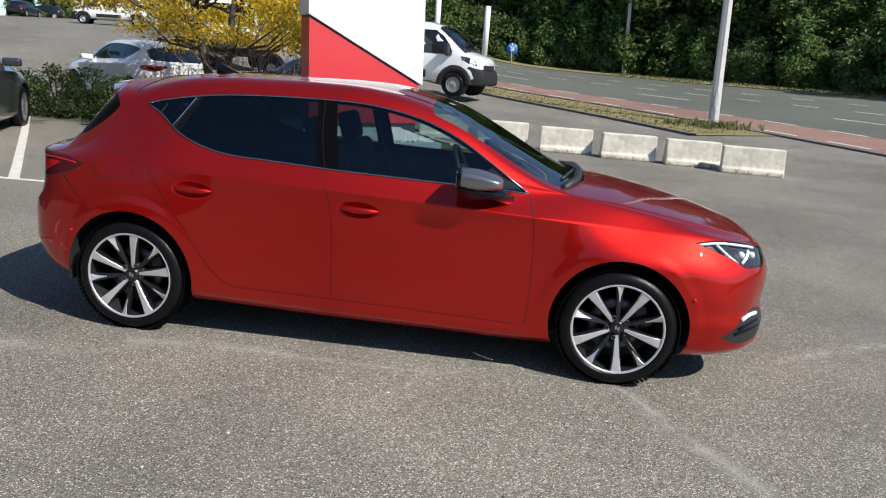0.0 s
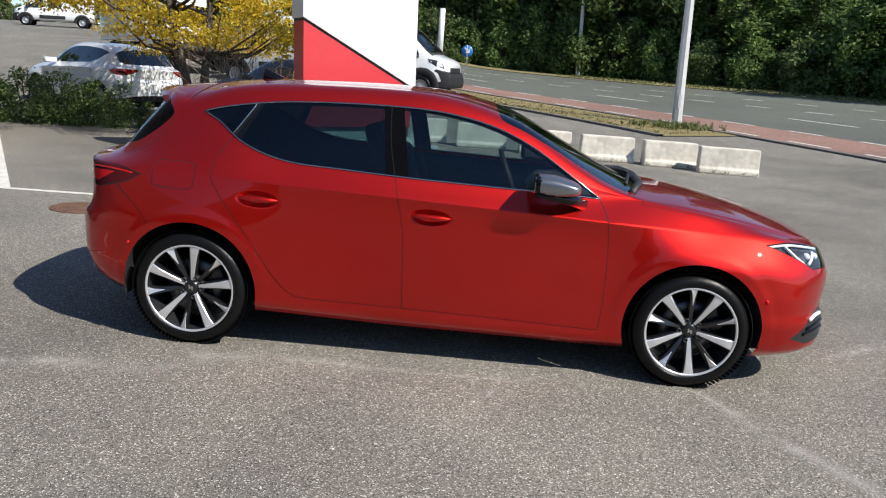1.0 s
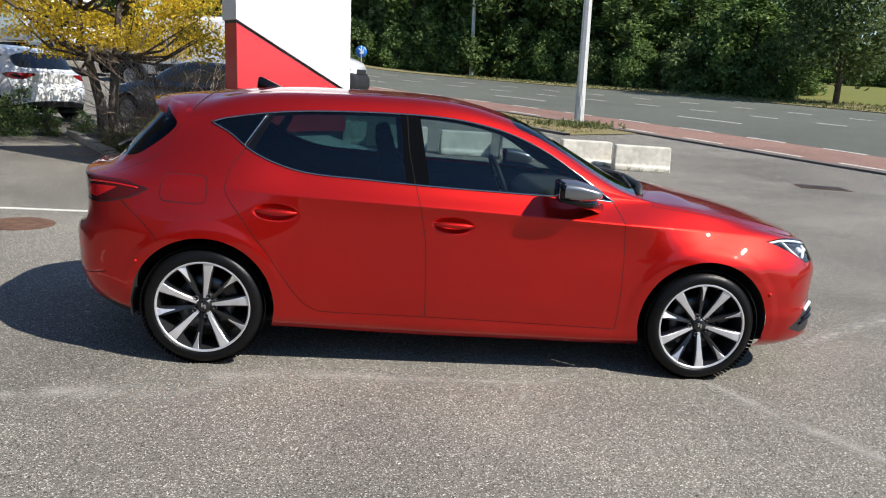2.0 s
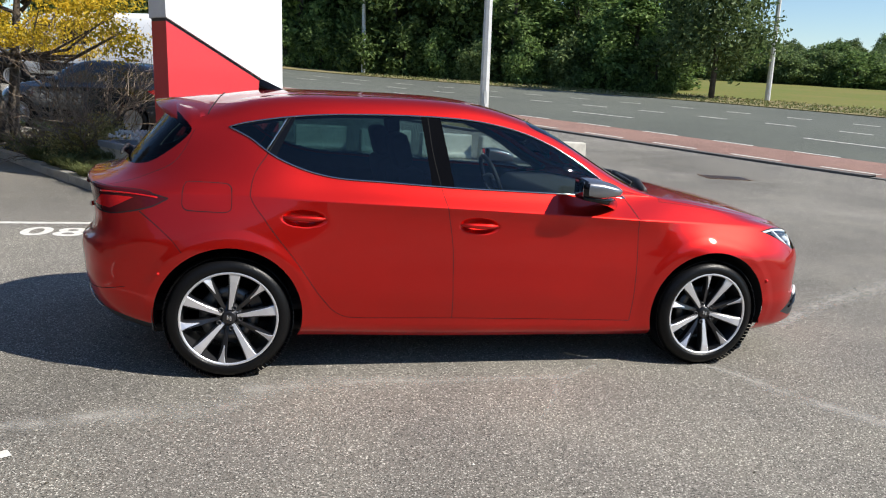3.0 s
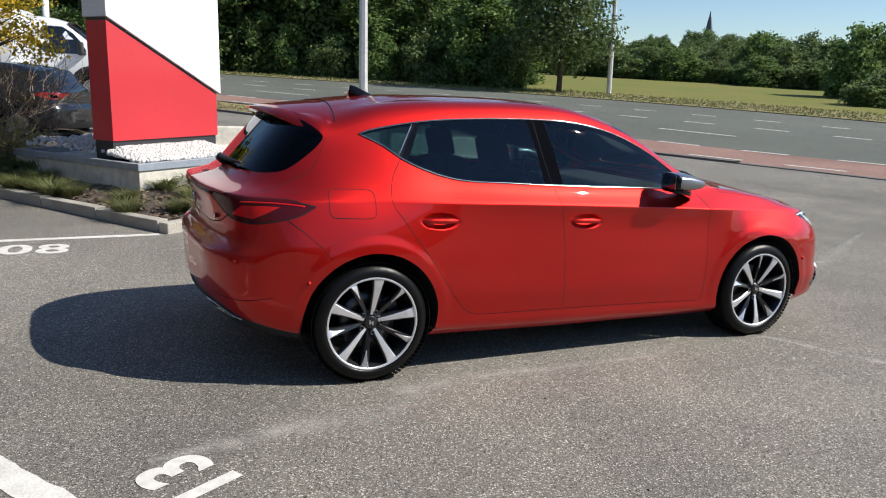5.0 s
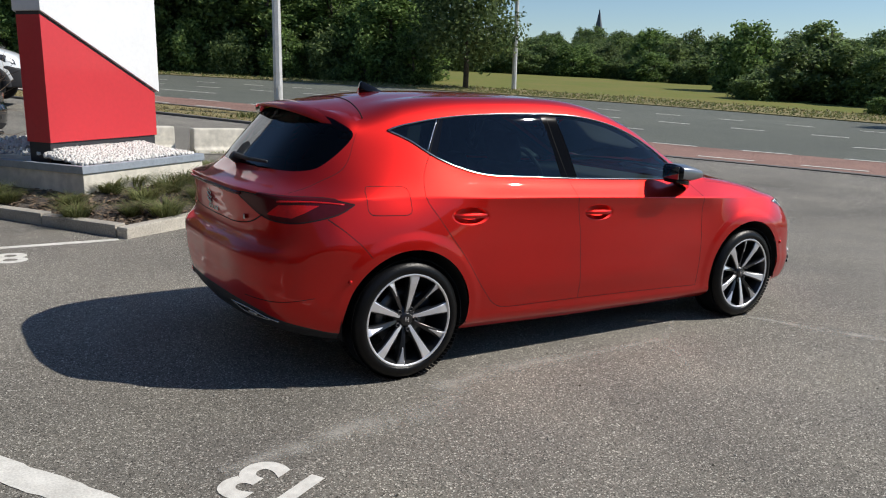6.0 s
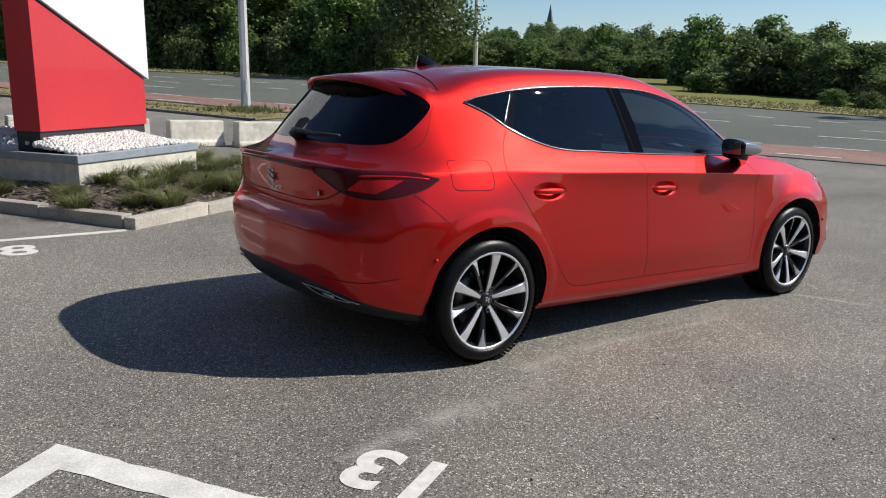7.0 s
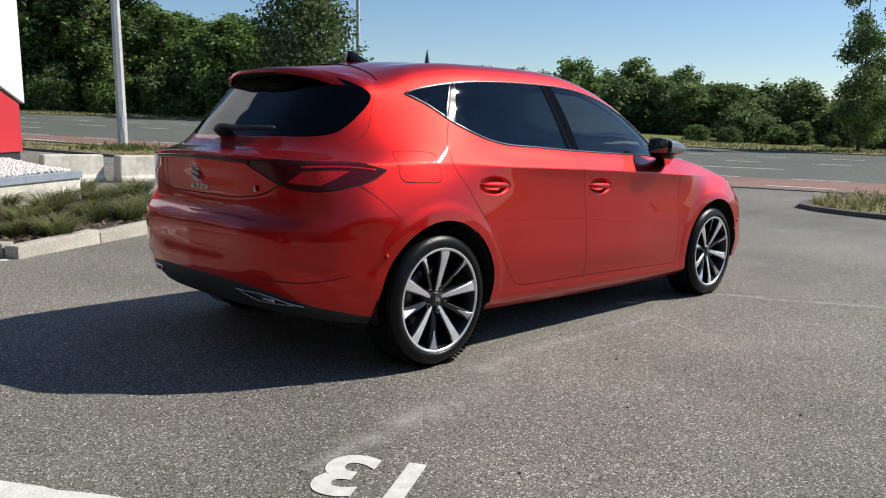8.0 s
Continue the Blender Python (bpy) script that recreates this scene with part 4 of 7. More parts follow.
def red_car():
    car = thing("car", on_ground(0.01, 0.0, 0), "shiny red metallic five-door hatchback parked on the asphalt, tinted windows", "car")
    pos, tri, label, lines = make_skin()

    def cut(*names):
        return tri[np.isin(label, names)]

    both, right, left = (1, -1), (1,), (-1,)
    panel("body", pos, cut("body"), both, PAINT, car, "red metallic body shell")
    panel("shut_line", pos, cut("shut_line"), both, LINER, car, "dark panel gaps")
    panel("bonnet", pos, cut("bonnet"), both, PAINT, car, "red metallic bonnet")
    panel("rear_bumper", pos, cut("rear_bumper"), both, PAINT, car, "red painted rear bumper")
    panel("diffuser", pos, cut("diffuser"), both, BLACK_PLASTIC, car, "black lower rear apron")
    gate = panel("tailgate", pos, cut("tailgate"), both, PAINT, car, "red metallic tailgate")
    panel("rear_window", pos, cut("rear_window"), both, GLASS_REAR, gate, "dark tinted rear window")
    panel("windscreen", pos, cut("windscreen"), both, GLASS_SCREEN, car, "sloping glass windscreen")
    for s, sides in ((1, right), (-1, left)):
        fd = panel("front_door", pos, cut("front_door"), sides, PAINT, car)
        rd = panel("rear_door", pos, cut("rear_door"), sides, PAINT, car)
        panel("window", pos, cut("front_door_window"), sides, GLASS_CLEAR, fd, "lightly tinted door window")
        panel("window", pos, cut("rear_door_window"), sides, GLASS_DARK, rd, "dark privacy window")
        panel("quarter_window", pos, cut("quarter_window"), sides, GLASS_DARK, car, "small dark rear quarter window")
        panel("pillar_trim", pos, cut("pillar"), sides, PILLAR_BLACK, car, "gloss black centre pillar")
        panel("window_divider", pos, cut("divider"), sides, BLACK_GLOSS, rd, "dark divider between the rear windows")
        panel("fuel_flap", pos, cut("fuel_flap"), sides, PAINT, car)
        panel("fog_surround", pos, cut("fog_surround"), sides, BLACK_PLASTIC, car, "dark angular front air surround")
        lamp = panel("headlight", pos, cut("headlight"), sides, LAMP_CLEAR, car, "clear angular LED headlight")
        tail = panel("tail_light", pos, cut("tail_light"), sides, LAMP_DARK, car, "dark red wrap-round tail light")
        # inner trim behind the doors and pillars
        panel("door_card", pos, cut("front_door", "rear_door"), sides, FABRIC, car, "dark inner door trim", sink=.035)
        inner = cut("body")
        mid_ = pos[inner].mean(1)
        panel("headlining", pos, inner[(mid_[:, 2] > .97) & (mid_[:, 0] > -1.35) & (mid_[:, 0] < .85)], sides, FABRIC, car, "dark roof lining", sink=.035)
        # bright surround of the side windows
        for key, w in (("dlo_low", .0048), ("dlo_top", .0048)):
            p = skin_strip(lines[key], 0, .002)
            bm = tube(bmesh.new(), [(a[0], a[1] * s, a[2]) for a in p], w, 6)
            part("window_trim", bm, CHROME, car, "satin chrome window trim")
        p = skin_strip(on_side([(-1.064, 1.310), (-1.115, 1.230), (-1.166, 1.150)]), 0, .002)
        part("window_trim", tube(bmesh.new(), [(a[0], a[1] * s, a[2]) for a in p], .005, 6), CHROME, car, "satin chrome window trim")
        # handles: a bar that bridges the scooped recess
        for door, (x0, z0) in ((fd, HANDLES[0]), (rd, HANDLES[1])):
            uv = param([(x0 + .14, 0, z0), (x0 - .14, 0, z0)], (1, 0, 1), (UK[4], UK[10]), (VLINE["flank"], VLINE["belt"]))
            ys = skin(uv[:, 0], uv[:, 1])[:, 1].mean()
            bm = bmesh.new()
            fs = np.linspace(-1, 1, 21)
            tube(bm, [(x0 + f * .112, (ys + .014 - .022 * (1 - f ** 4)) * s, z0 + .002 - f * .003) for f in fs], [.003 + .0125 * (1 - abs(f) ** 3) for f in fs], 12)
            part("handle", bm, PAINT, door, "red painted door handle")
        # mirror
        mir = new("mirror")
        mir.parent = car
        bm = bmesh.new()
        bmesh.ops.create_uvsphere(bm, u_segments=32, v_segments=20, radius=1)
        for v in bm.verts:
            a, b, c = v.co
            a, b, c = (math.copysign(abs(q) ** .48, q) for q in (a, b, c))
            a = max(a, -.80)
            c = c * (1 - .42 * max(0, a) - .25 * max(0, b)) - .12 * a
            v.co = Vector((.556 + a * .128, (-.918 - b * .080) * s, 1.028 + c * .056))
        bmesh.ops.recalc_face_normals(bm, faces=bm.faces[:])
        shell = bm.copy()

        def is_cap(f):
            c = f.calc_center_median()
            return c.x > .475 and c.z > 1.005 - .14 * (c.x - .475)
        bmesh.ops.delete(bm, geom=[f for f in bm.faces if not is_cap(f)], context="FACES")
        bmesh.ops.delete(shell, geom=[f for f in shell.faces if is_cap(f)], context="FACES")
        part("mirror_cap", bm, SILVER, mir, "dark silver mirror cap")
        part("mirror_housing", shell, BLACK_GLOSS, mir, "gloss black mirror housing")
        bm = bmesh.new()
        rows = []
        for f, w, z0, z1 in ((0, .130, .976, 1.000), (.35, .140, .958, .996), (.7, .11, .930, .985), (1, .060, .893, .950)):
            x, y = .458 + .285 * f, -.918 + .15 * f * f
            rows.append([bm.verts.new((x, (y + k * w / 2) * s, z)) for k, z in ((-1, (z0 + z1) / 2), (-.8, z0), (.8, z0), (1, (z0 + z1) / 2), (.8, z1), (-.8, z1))])
        for a, b in zip(rows, rows[1:]):
            for q in range(6):
                bm.faces.new((a[q], a[(q + 1) % 6], b[(q + 1) % 6], b[q]))
        bm.faces.new(rows[0])
        bm.faces.new(rows[-1][::-1])
        bmesh.ops.recalc_face_normals(bm, faces=bm.faces[:])
        part("mirror_base", bm, BLACK_GLOSS, mir, "gloss black mirror underside")
        part("mirror_glass", box(bmesh.new(), (.004, .120, .080), (.4515, -.918 * s, 1.036), bevel=.0015), DARK_MIRROR, mir, "mirror glass")
        # headlight internals: a dark bowl set back, a white daylight strip and two lenses
        panel("lamp_bowl", pos, cut("headlight"), sides, LAMP_BOWL, lamp, "dark headlight bowl", sink=.022)
        for pts3, w in (([(1.955, .745, .395), (2.02, .70, .418), (2.075, .65, .420)], .011),):
            p = skin_strip(near(pts3), 0, .004)
            part("fog_light", tube(bmesh.new(), [(a[0], a[1] * s, a[2]) for a in p], w, 6), LAMP_WHITE, car, "small white fog light strip")
        for pts3 in ([(1.93, .765, .335), (2.01, .70, .345), (2.09, .62, .345)], [(1.945, .755, .362), (2.02, .69, .376), (2.09, .62, .378)]):
            p = skin_strip(near(pts3), 0, .003)
            part("surround_blade", tube(bmesh.new(), [(a[0], a[1] * s, a[2]) for a in p], .008, 6), BLACK_GLOSS, car, "gloss black blade")
        for pts3, w in (([(1.70, .782, .782), (1.82, .722, .790), (1.95, .640, .782), (2.05, .545, .762)], .008), ([(1.705, .785, .775), (1.80, .755, .728), (1.905, .710, .672)], .008), ([(1.80, .735, .780), (1.85, .728, .730), (1.91, .710, .675)], .009), ([(1.93, .690, .672), (1.97, .655, .705), (2.0, .615, .745)], .009)):
            ln = near(pts3)
            p = skin_strip(ln, 0, -.010)
            part("light_strip", tube(bmesh.new(), [(a[0], a[1] * s, a[2]) for a in p], w, 6), LAMP_WHITE, lamp, "white daylight strip")
        for c3 in ((1.955, .655, .725), (2.03, .575, .715)):
            uv = param([(c3[0], -c3[1], c3[2])], (1, 1, 1))
            q = skin(uv[:, 0], uv[:, 1])[0] - skin_normal(uv[:, 0], uv[:, 1])[0] * .026
            bm = bmesh.new()
            bmesh.ops.create_uvsphere(bm, u_segments=16, v_segments=10, radius=.020, matrix=Matrix.Translation((q[0], q[1] * s, q[2])))
            part("lamp_lens", bm, LAMP_WHITE, lamp, "round projector lens")
        # tail light: brighter core and a thin strip above it
        panel("tail_core", pos, cut("tail_core"), sides, LAMP_RED, tail, "brighter red lamp core")
        ln = near([(-1.68, .805, .908), (-1.82, .735, .914), (-1.95, .65, .914)])
        part("tail_strip", tube(bmesh.new(), [(a[0], a[1] * s, a[2]) for a in skin_strip(ln, 0, -.002)], .005, 6), LAMP_RED, tail, "thin red lamp strip")
        # arch liners
        for cx in (-1.343, 1.343):
            bm = bmesh.new()
            prof = [radians(a) for a in np.linspace(-12, 192, 36)]
            outer = [bm.verts.new((cx + .368 * math.cos(a), -(.864 + .021 * max(0, math.sin(a))) * s, .325 + .362 * math.sin(a))) for a in prof]
            inner = [bm.verts.new((cx + .368 * math.cos(a), -.52 * s, .325 + .362 * math.sin(a))) for a in prof]
            for i in range(len(prof) - 1):
                bm.faces.new((outer[i], outer[i + 1], inner[i + 1], inner[i]))
            bm.faces.new(inner)
            part("arch_liner", bm, LINER, car, "black wheel arch liner")
    # light bar across the tailgate, under the ducktail
    ln = near([(-2.050, .42, .930), (-2.075, .25, .936), (-2.09, .02, .940)])
    p = skin_strip(ln, 0, .001)
    full = [(a[0], a[1], a[2]) for a in p] + [(a[0], -a[1], a[2]) for a in p[::-1]]
    part("light_bar", tube(bmesh.new(), full, .010, 6), LAMP_DARK, gate, "thin dark red light bar")
    # spoiler over the rear window
    bm = bmesh.new()
    n = 24
    top, low = [], []
    for i in range(n + 1):
        f = i / n * 2 - 1
        y = f * .573
        k = abs(f) ** 3
        xb = -1.765 + .055 * f * f + .155 * k
        zb = 1.352 - .030 * f * f - .080 * k
        xf = -1.40 - .06 * f * f
        zs = []
        for g in (0, .3, .6):
            uv = param([(xf + (xb - xf) * g, -abs(y) * (.945 + .055 * g), 0)], (1, 1, 0), (UK[8], UK[-1]), (VLINE["glass"], 99))
            zs.append(skin(uv[:, 0], uv[:, 1])[0][2])
        zf = zs[0] - .003
        row = []
        for g, floor_z in ((0, 0), (.3, zs[1] + .003), (.7, 0), (1, 0)):
            row.append(bm.verts.new((xf + (xb - xf) * g, y * (.945 + .055 * g), max(floor_z, zf + (zb - zf) * g + (.004 if 0 < g < 1 else 0)))))
        row.append(bm.verts.new((xb + .004, y, zb - .016)))
        row.append(bm.verts.new((xb + .10, y * .96, zb - .055)))
        row.append(bm.verts.new((xf - .12, y * .90, zf - .10)))
        top.append(row)
    front_edge = [tuple(row[0].co) for row in top]
    under = bmesh.new()
    lower = [[under.verts.new(v.co) for v in row[4:]] for row in top]
    for a, b in zip(top, top[1:]):
        for j in range(4):
            bm.faces.new((a[j], b[j], b[j + 1], a[j + 1]))
    bm.faces.new(top[0])
    bm.faces.new(top[-1][::-1])
    for a, b in zip(lower, lower[1:]):
        for j in range(2):
            under.faces.new((a[j], b[j], b[j + 1], a[j + 1]))
    bmesh.ops.delete(bm, geom=[v for v in bm.verts if not v.link_faces], context="VERTS")
    wing = part("spoiler", bm, PAINT, car, "red roof-edge spoiler")
    seam = [Vector(row_) + Vector((0, 0, .004)) for row_ in front_edge]
    part("spoiler_seam", tube(bmesh.new(), seam, .0028, 6), LINER, wing, "dark joint between roof and spoiler")
    part("spoiler_underside", under, BLACK_GLOSS, wing, "gloss black underside of the spoiler")
    # shark-fin aerial
    bm = bmesh.new()
    prism(bm, [(-1.06, 1.438), (-1.10, 1.455), (-1.17, 1.486), (-1.195, 1.493), (-1.205, 1.486), (-1.21, 1.428)], "y", -.012, .012)
    for v in bm.verts:
        v.co.y *= 2.2 - 1.6 * min(1, max(0, (v.co.z - 1.43) / .07))
    part("aerial", bm, BLACK_GLOSS, car, "black shark-fin aerial")
    # rear wiper
    wip = new("wiper")
    wip.parent = gate
    part("wiper_boss", box(bmesh.new(), (.06, .07, .05), (-1.928, .03, 1.058), Matrix.Rotation(radians(40), 3, "Y"), bevel=.018), BLACK_PLASTIC, wip)
    part("wiper_arm", tube(bmesh.new(), [(-1.935, .0, 1.075), (-1.93, -.18, 1.072), (-1.905, -.38, 1.075)], [.016, .011, .007], 8), BLACK_PLASTIC, wip)
    def rear_x(y, z):
        """How far back the tail reaches at a place in rear view."""
        q = param([(0, -abs(y), z)], (0, 1, 1), (UK[10] - 0.1, UK[-1]), (0, VLINE["rail"]))
        return float(skin(q[:, 0], q[:, 1])[0][0])
    # emblem and lettering as plain shapes
    bm = bmesh.new()
    for dz in (-.028, .0, .028):
        box(bm, (.012, .070, .015), (rear_x(0, .865) - .003, 0, .865 + dz * .9), Matrix.Rotation(radians(18), 3, "X"), bevel=.003)
    part("emblem", bm, SILVER_MARK, gate, "silver emblem", smooth=False)
    bm = bmesh.new()
    for k in range(4):
        box(bm, (.008, .030, .022), (rear_x(.04, .800) - .002, .065 - k * .043, .800), bevel=.002)
    part("lettering", bm, SILVER_MARK, gate, "silver lettering shown as plain bars", smooth=False)
    bm = box(bmesh.new(), (.008, .045, .024), (rear_x(.43, .815) - .002, -.43, .815), Matrix.Rotation(radians(-28), 3, "Z"), bevel=.002)
    part("badge", bm, SILVER_MARK, gate, "small silver badge", smooth=False)
    # exhaust outline trims
    for s in (1, -1):
        for pts3 in ([(-2.078, .35, .376), (-2.042, .52, .366), (-1.995, .655, .330), (-1.975, .695, .322)], [(-2.075, .37, .372), (-2.045, .475, .328), (-1.998, .645, .324)]):
            p = skin_strip(near(pts3), 0, .003)
            part("exhaust_trim", tube(bmesh.new(), [(a[0], a[1] * s, a[2]) for a in p], .0048, 6), CHROME, car, "chrome exhaust outline")
        p = skin_strip(near([(-2.045, .50, .345), (-2.025, .56, .342)]), 0, .002)
        part("exhaust_pipe", tube(bmesh.new(), [(a[0], a[1] * s, a[2]) for a in p], .010, 8), CHROME, car, "dull steel exhaust pipe end")
    # underside and cabin
    part("underbody", box(bmesh.new(), (3.55, 1.45, .05), (0.05, 0, .225), bevel=.02), LINER, car, "black underbody")
    part("cabin_floor", box(bmesh.new(), (2.6, 1.40, .04), (-.45, 0, .33)), FABRIC, car)
    dash = bmesh.new()
    prism(dash, [(.98, .55), (1.0, .93), (.80, .955), (.55, .935), (.48, .86), (.55, .62)], "y", -.66, .66, .02)
    part("dashboard", dash, TRIM_GREY, car, "dark grey dashboard")
    for y in (-.37, .37):
        seat(car, -.02, y)
    rear = seat(car, -.92, 0, "rear_bench")
    rear.scale = (1, 2.6, .92)
    st = new("steering_wheel")
    st.parent = car
    st.matrix_basis = pose(.36, .37, .90, 0, 68, 0)
    bm = bmesh.new()
    ring = [(math.cos(a) * .18, math.sin(a) * .18, 0) for a in np.linspace(0, 2 * math.pi, 33)]
    tube(bm, ring, .016, 8, False)
    part("wheel_rim", bm, BLACK_PLASTIC, st)
    bm = box(bmesh.new(), (.10, .14, .04), (0, 0, 0), bevel=.015)
    box(bm, (.05, .34, .02), (0, 0, 0), bevel=.005)
    part("wheel_boss", bm, BLACK_PLASTIC, st)
    # cowl and front wipers
    bm = tube(bmesh.new(), [(1.0, -.60, .985), (1.08, -.35, 1.012), (1.10, 0, 1.020), (1.08, .35, 1.012), (1.0, .60, .985)], .022, 8)
    part("cowl", bm, BLACK_PLASTIC, car, "black plastic scuttle")
    bm = tube(bmesh.new(), [(1.06, -.10, 1.032), (.99, -.45, 1.016)], .009, 6)
    part("front_wiper", bm, BLACK_PLASTIC, car)
    bm = tube(bmesh.new(), [(1.01, .45, 1.016), (1.07, 0.0, 1.034)], .009, 6)
    part("front_wiper", bm, BLACK_PLASTIC, car)
    for x in (1.343, -1.343):
        wheel(car, (x, -.785, .3135), -1, 0.0 if x < 0 else radians(-24.5))
        wheel(car, (x, .785, .3135), 1)
    # parking sensors
    for pts3 in ((-1.675, .870, .545), (1.70, .86, .51)):
        uv = param([(pts3[0], -pts3[1], pts3[2])], (1, 1, 1))
        q = skin(uv[:, 0], uv[:, 1])[0]
        for s in (1, -1):
            bm = bmesh.new()
            bmesh.ops.create_uvsphere(bm, u_segments=12, v_segments=6, radius=.012, matrix=Matrix.Translation((q[0], q[1] * s, q[2])))
            part("parking_sensor", bm, PAINT, car)
    return car


red_car()

# ---------------------------------------------------------------- sign and planted bed
ALONG, BACK = Vector((0.848, 0.530, 0)), Vector((-0.530, 0.848, 0))     # axes of the planted bed
AXIS = 32.0
BED = Vector((-1.88, 3.31, 0))


def bed_point(s, t, z=0.0):
    p = BED + ALONG * s + BACK * t
    return Vector((p.x, p.y, ground_at(p.x, p.y) + z))


def sign():
    """A tall two-colour advertising sign."""
    a, b = Vector((-2.22, 5.43, 0)), Vector((-0.86, 6.35, 0))
    along = (b - a).normalized()
    s = thing("advertising_sign", pose(a.x, a.y, 0, 0, 0, math.degrees(math.atan2(along.y, along.x))), "tall red and white slab sign standing on a pebbled plinth", "sign")
    w = (b - a).length
    part("red_panel", prism(bmesh.new(), [(0, .76), (w - .03, .76), (w - .03, 1.29), (0, 2.13)], "y", 0.0, .36, .004), SIGN_RED, s, "red slanting lower slab", smooth=False)
    part("white_panel", prism(bmesh.new(), [(-.015, 2.17), (w + .02, 1.30), (w + .02, 4.6), (-.015, 4.6)], "y", -.03, .39, .004), SIGN_WHITE, s, "white upper slab", smooth=False)
    part("shadow_gap", prism(bmesh.new(), [(.0, 2.125), (w - .03, 1.285), (w - .03, 1.31), (.0, 2.165)], "y", .006, .354), SIGN_DARK, s, "dark joint under the white slab", smooth=False)
    part("sign_foot", prism(bmesh.new(), [(.01, .50), (w - .05, .50), (w - .05, .765), (.01, .765)], "y", .02, .34), SIGN_DARK, s, "dark recessed foot", smooth=False)


def plinth():
    p = thing("planter_plinth", pose(-2.0, 4.83, 0, 0, 0, AXIS), "pale concrete plinth with a zinc edge and white pebbles", "plinth")
    L, D = 1.80, 2.5
    part("plinth_wall", prism(bmesh.new(), [(0, 0), (L, 0), (L, D), (0, D)], "z", .0, .475, .008), CONCRETE, p, "pale concrete wall", smooth=False)
    for x0, x1, y0, y1 in ((-.02, L + .02, -.02, .06), (-.02, L + .02, D - .06, D + .02), (-.02, .06, .06, D - .06), (L - .06, L + .02, .06, D - .06)):
        part("zinc_edge", prism(bmesh.new(), [(x0, y0), (x1, y0), (x1, y1), (x0, y1)], "z", .475, .555, .004), ZINC, p, "blue-grey zinc edge strip", smooth=False)
    # pebbles, heaped slightly towards the sign
    rng = random.Random(4)
    forms = []
    for k in range(5):
        bm = bmesh.new()
        bmesh.ops.create_icosphere(bm, subdivisions=1, radius=1)
        for v in bm.verts:
            v.co *= 0.85 + 0.3 * rng.random()
        me = bpy.data.meshes.new("pebble")
        bm.to_mesh(me)
        bm.free()
        me.polygons.foreach_set("use_smooth", [True] * len(me.polygons))
        me.materials.append(PEBBLE)
        forms.append(me)

    def lie(front):
        x = .07 + (L - .14) * rng.random()
        y = (.07 + .62 * rng.random()) if front else (.07 + (D - .14) * rng.random())
        h = .545 + .12 * min(1, y / .6) * min(1, (L - x) / .35) * min(1, x / .3 + .3) + .02 * rng.random()
        r = .013 + .013 * rng.random()
        return Matrix.LocRotScale((x, y, h), Euler((rng.random() * 6, rng.random() * 6, rng.random() * 6)), (r * 1.3, r, r * .8))
    for i in range(300):
        ob = new("pebble", forms[i % 5])
        ob.parent = p
        ob.matrix_basis = lie(True)
    verts, faces = [], []
    for i in range(5200):
        m = lie(i % 4 > 0)
        me = forms[i % 5]
        base = len(verts)
        verts += [tuple(m @ v.co) for v in me.vertices]
        faces += [tuple(base + k for k in f.vertices) for f in me.polygons]
    tagged(shaped("gravel", verts, faces, PEBBLE, p, "loose white decorative gravel"), kind="stuff")


def blades(count, radius, height, rng, lean=0.45, wide=0.006):
    """Bent blades of grass growing out of one spot, as plain arrays."""
    verts, faces = [], []
    for _ in range(count):
        a, r = rng.random() * 6.283, radius * rng.random() ** .5
        x, y = math.cos(a) * r * .5, math.sin(a) * r * .5
        h = height * (.55 + .6 * rng.random())
        out = lean * h * (.3 + rng.random()) + r * .3
        d = a + rng.uniform(-.7, .7)
        dx, dy = math.cos(d), math.sin(d)
        w = wide * (.6 + .8 * rng.random())
        base = len(verts)
        for f, ww in ((0, 1), (.55, .8), (1, .08)):
            cx, cy, cz = x + dx * out * f * f, y + dy * out * f * f, h * (f - .18 * f * f * lean * 2)
            verts += [(cx - dy * w * ww, cy + dx * w * ww, cz), (cx + dy * w * ww, cy - dx * w * ww, cz)]
        faces += [(base, base + 1, base + 3, base + 2), (base + 2, base + 3, base + 5, base + 4)]
    return verts, faces


def tuft_mesh(name, seed, count, radius, height, material, lean=.45, wide=.006):
    v, f = blades(count, radius, height, random.Random(seed), lean, wide)
    me = bpy.data.meshes.new(name)
    me.from_pydata(v, [], f)
    me.materials.append(material)
    return me


def bed_height(s, t):
    """The mulch lies flush with the kerb and swells towards the middle of the bed."""
    return .092 + .13 * min(1, max(0, t - .12) / 1.2) * min(1, max(0, 4.48 - s) / 1.0) * min(1, max(0, s - .12) / .7)


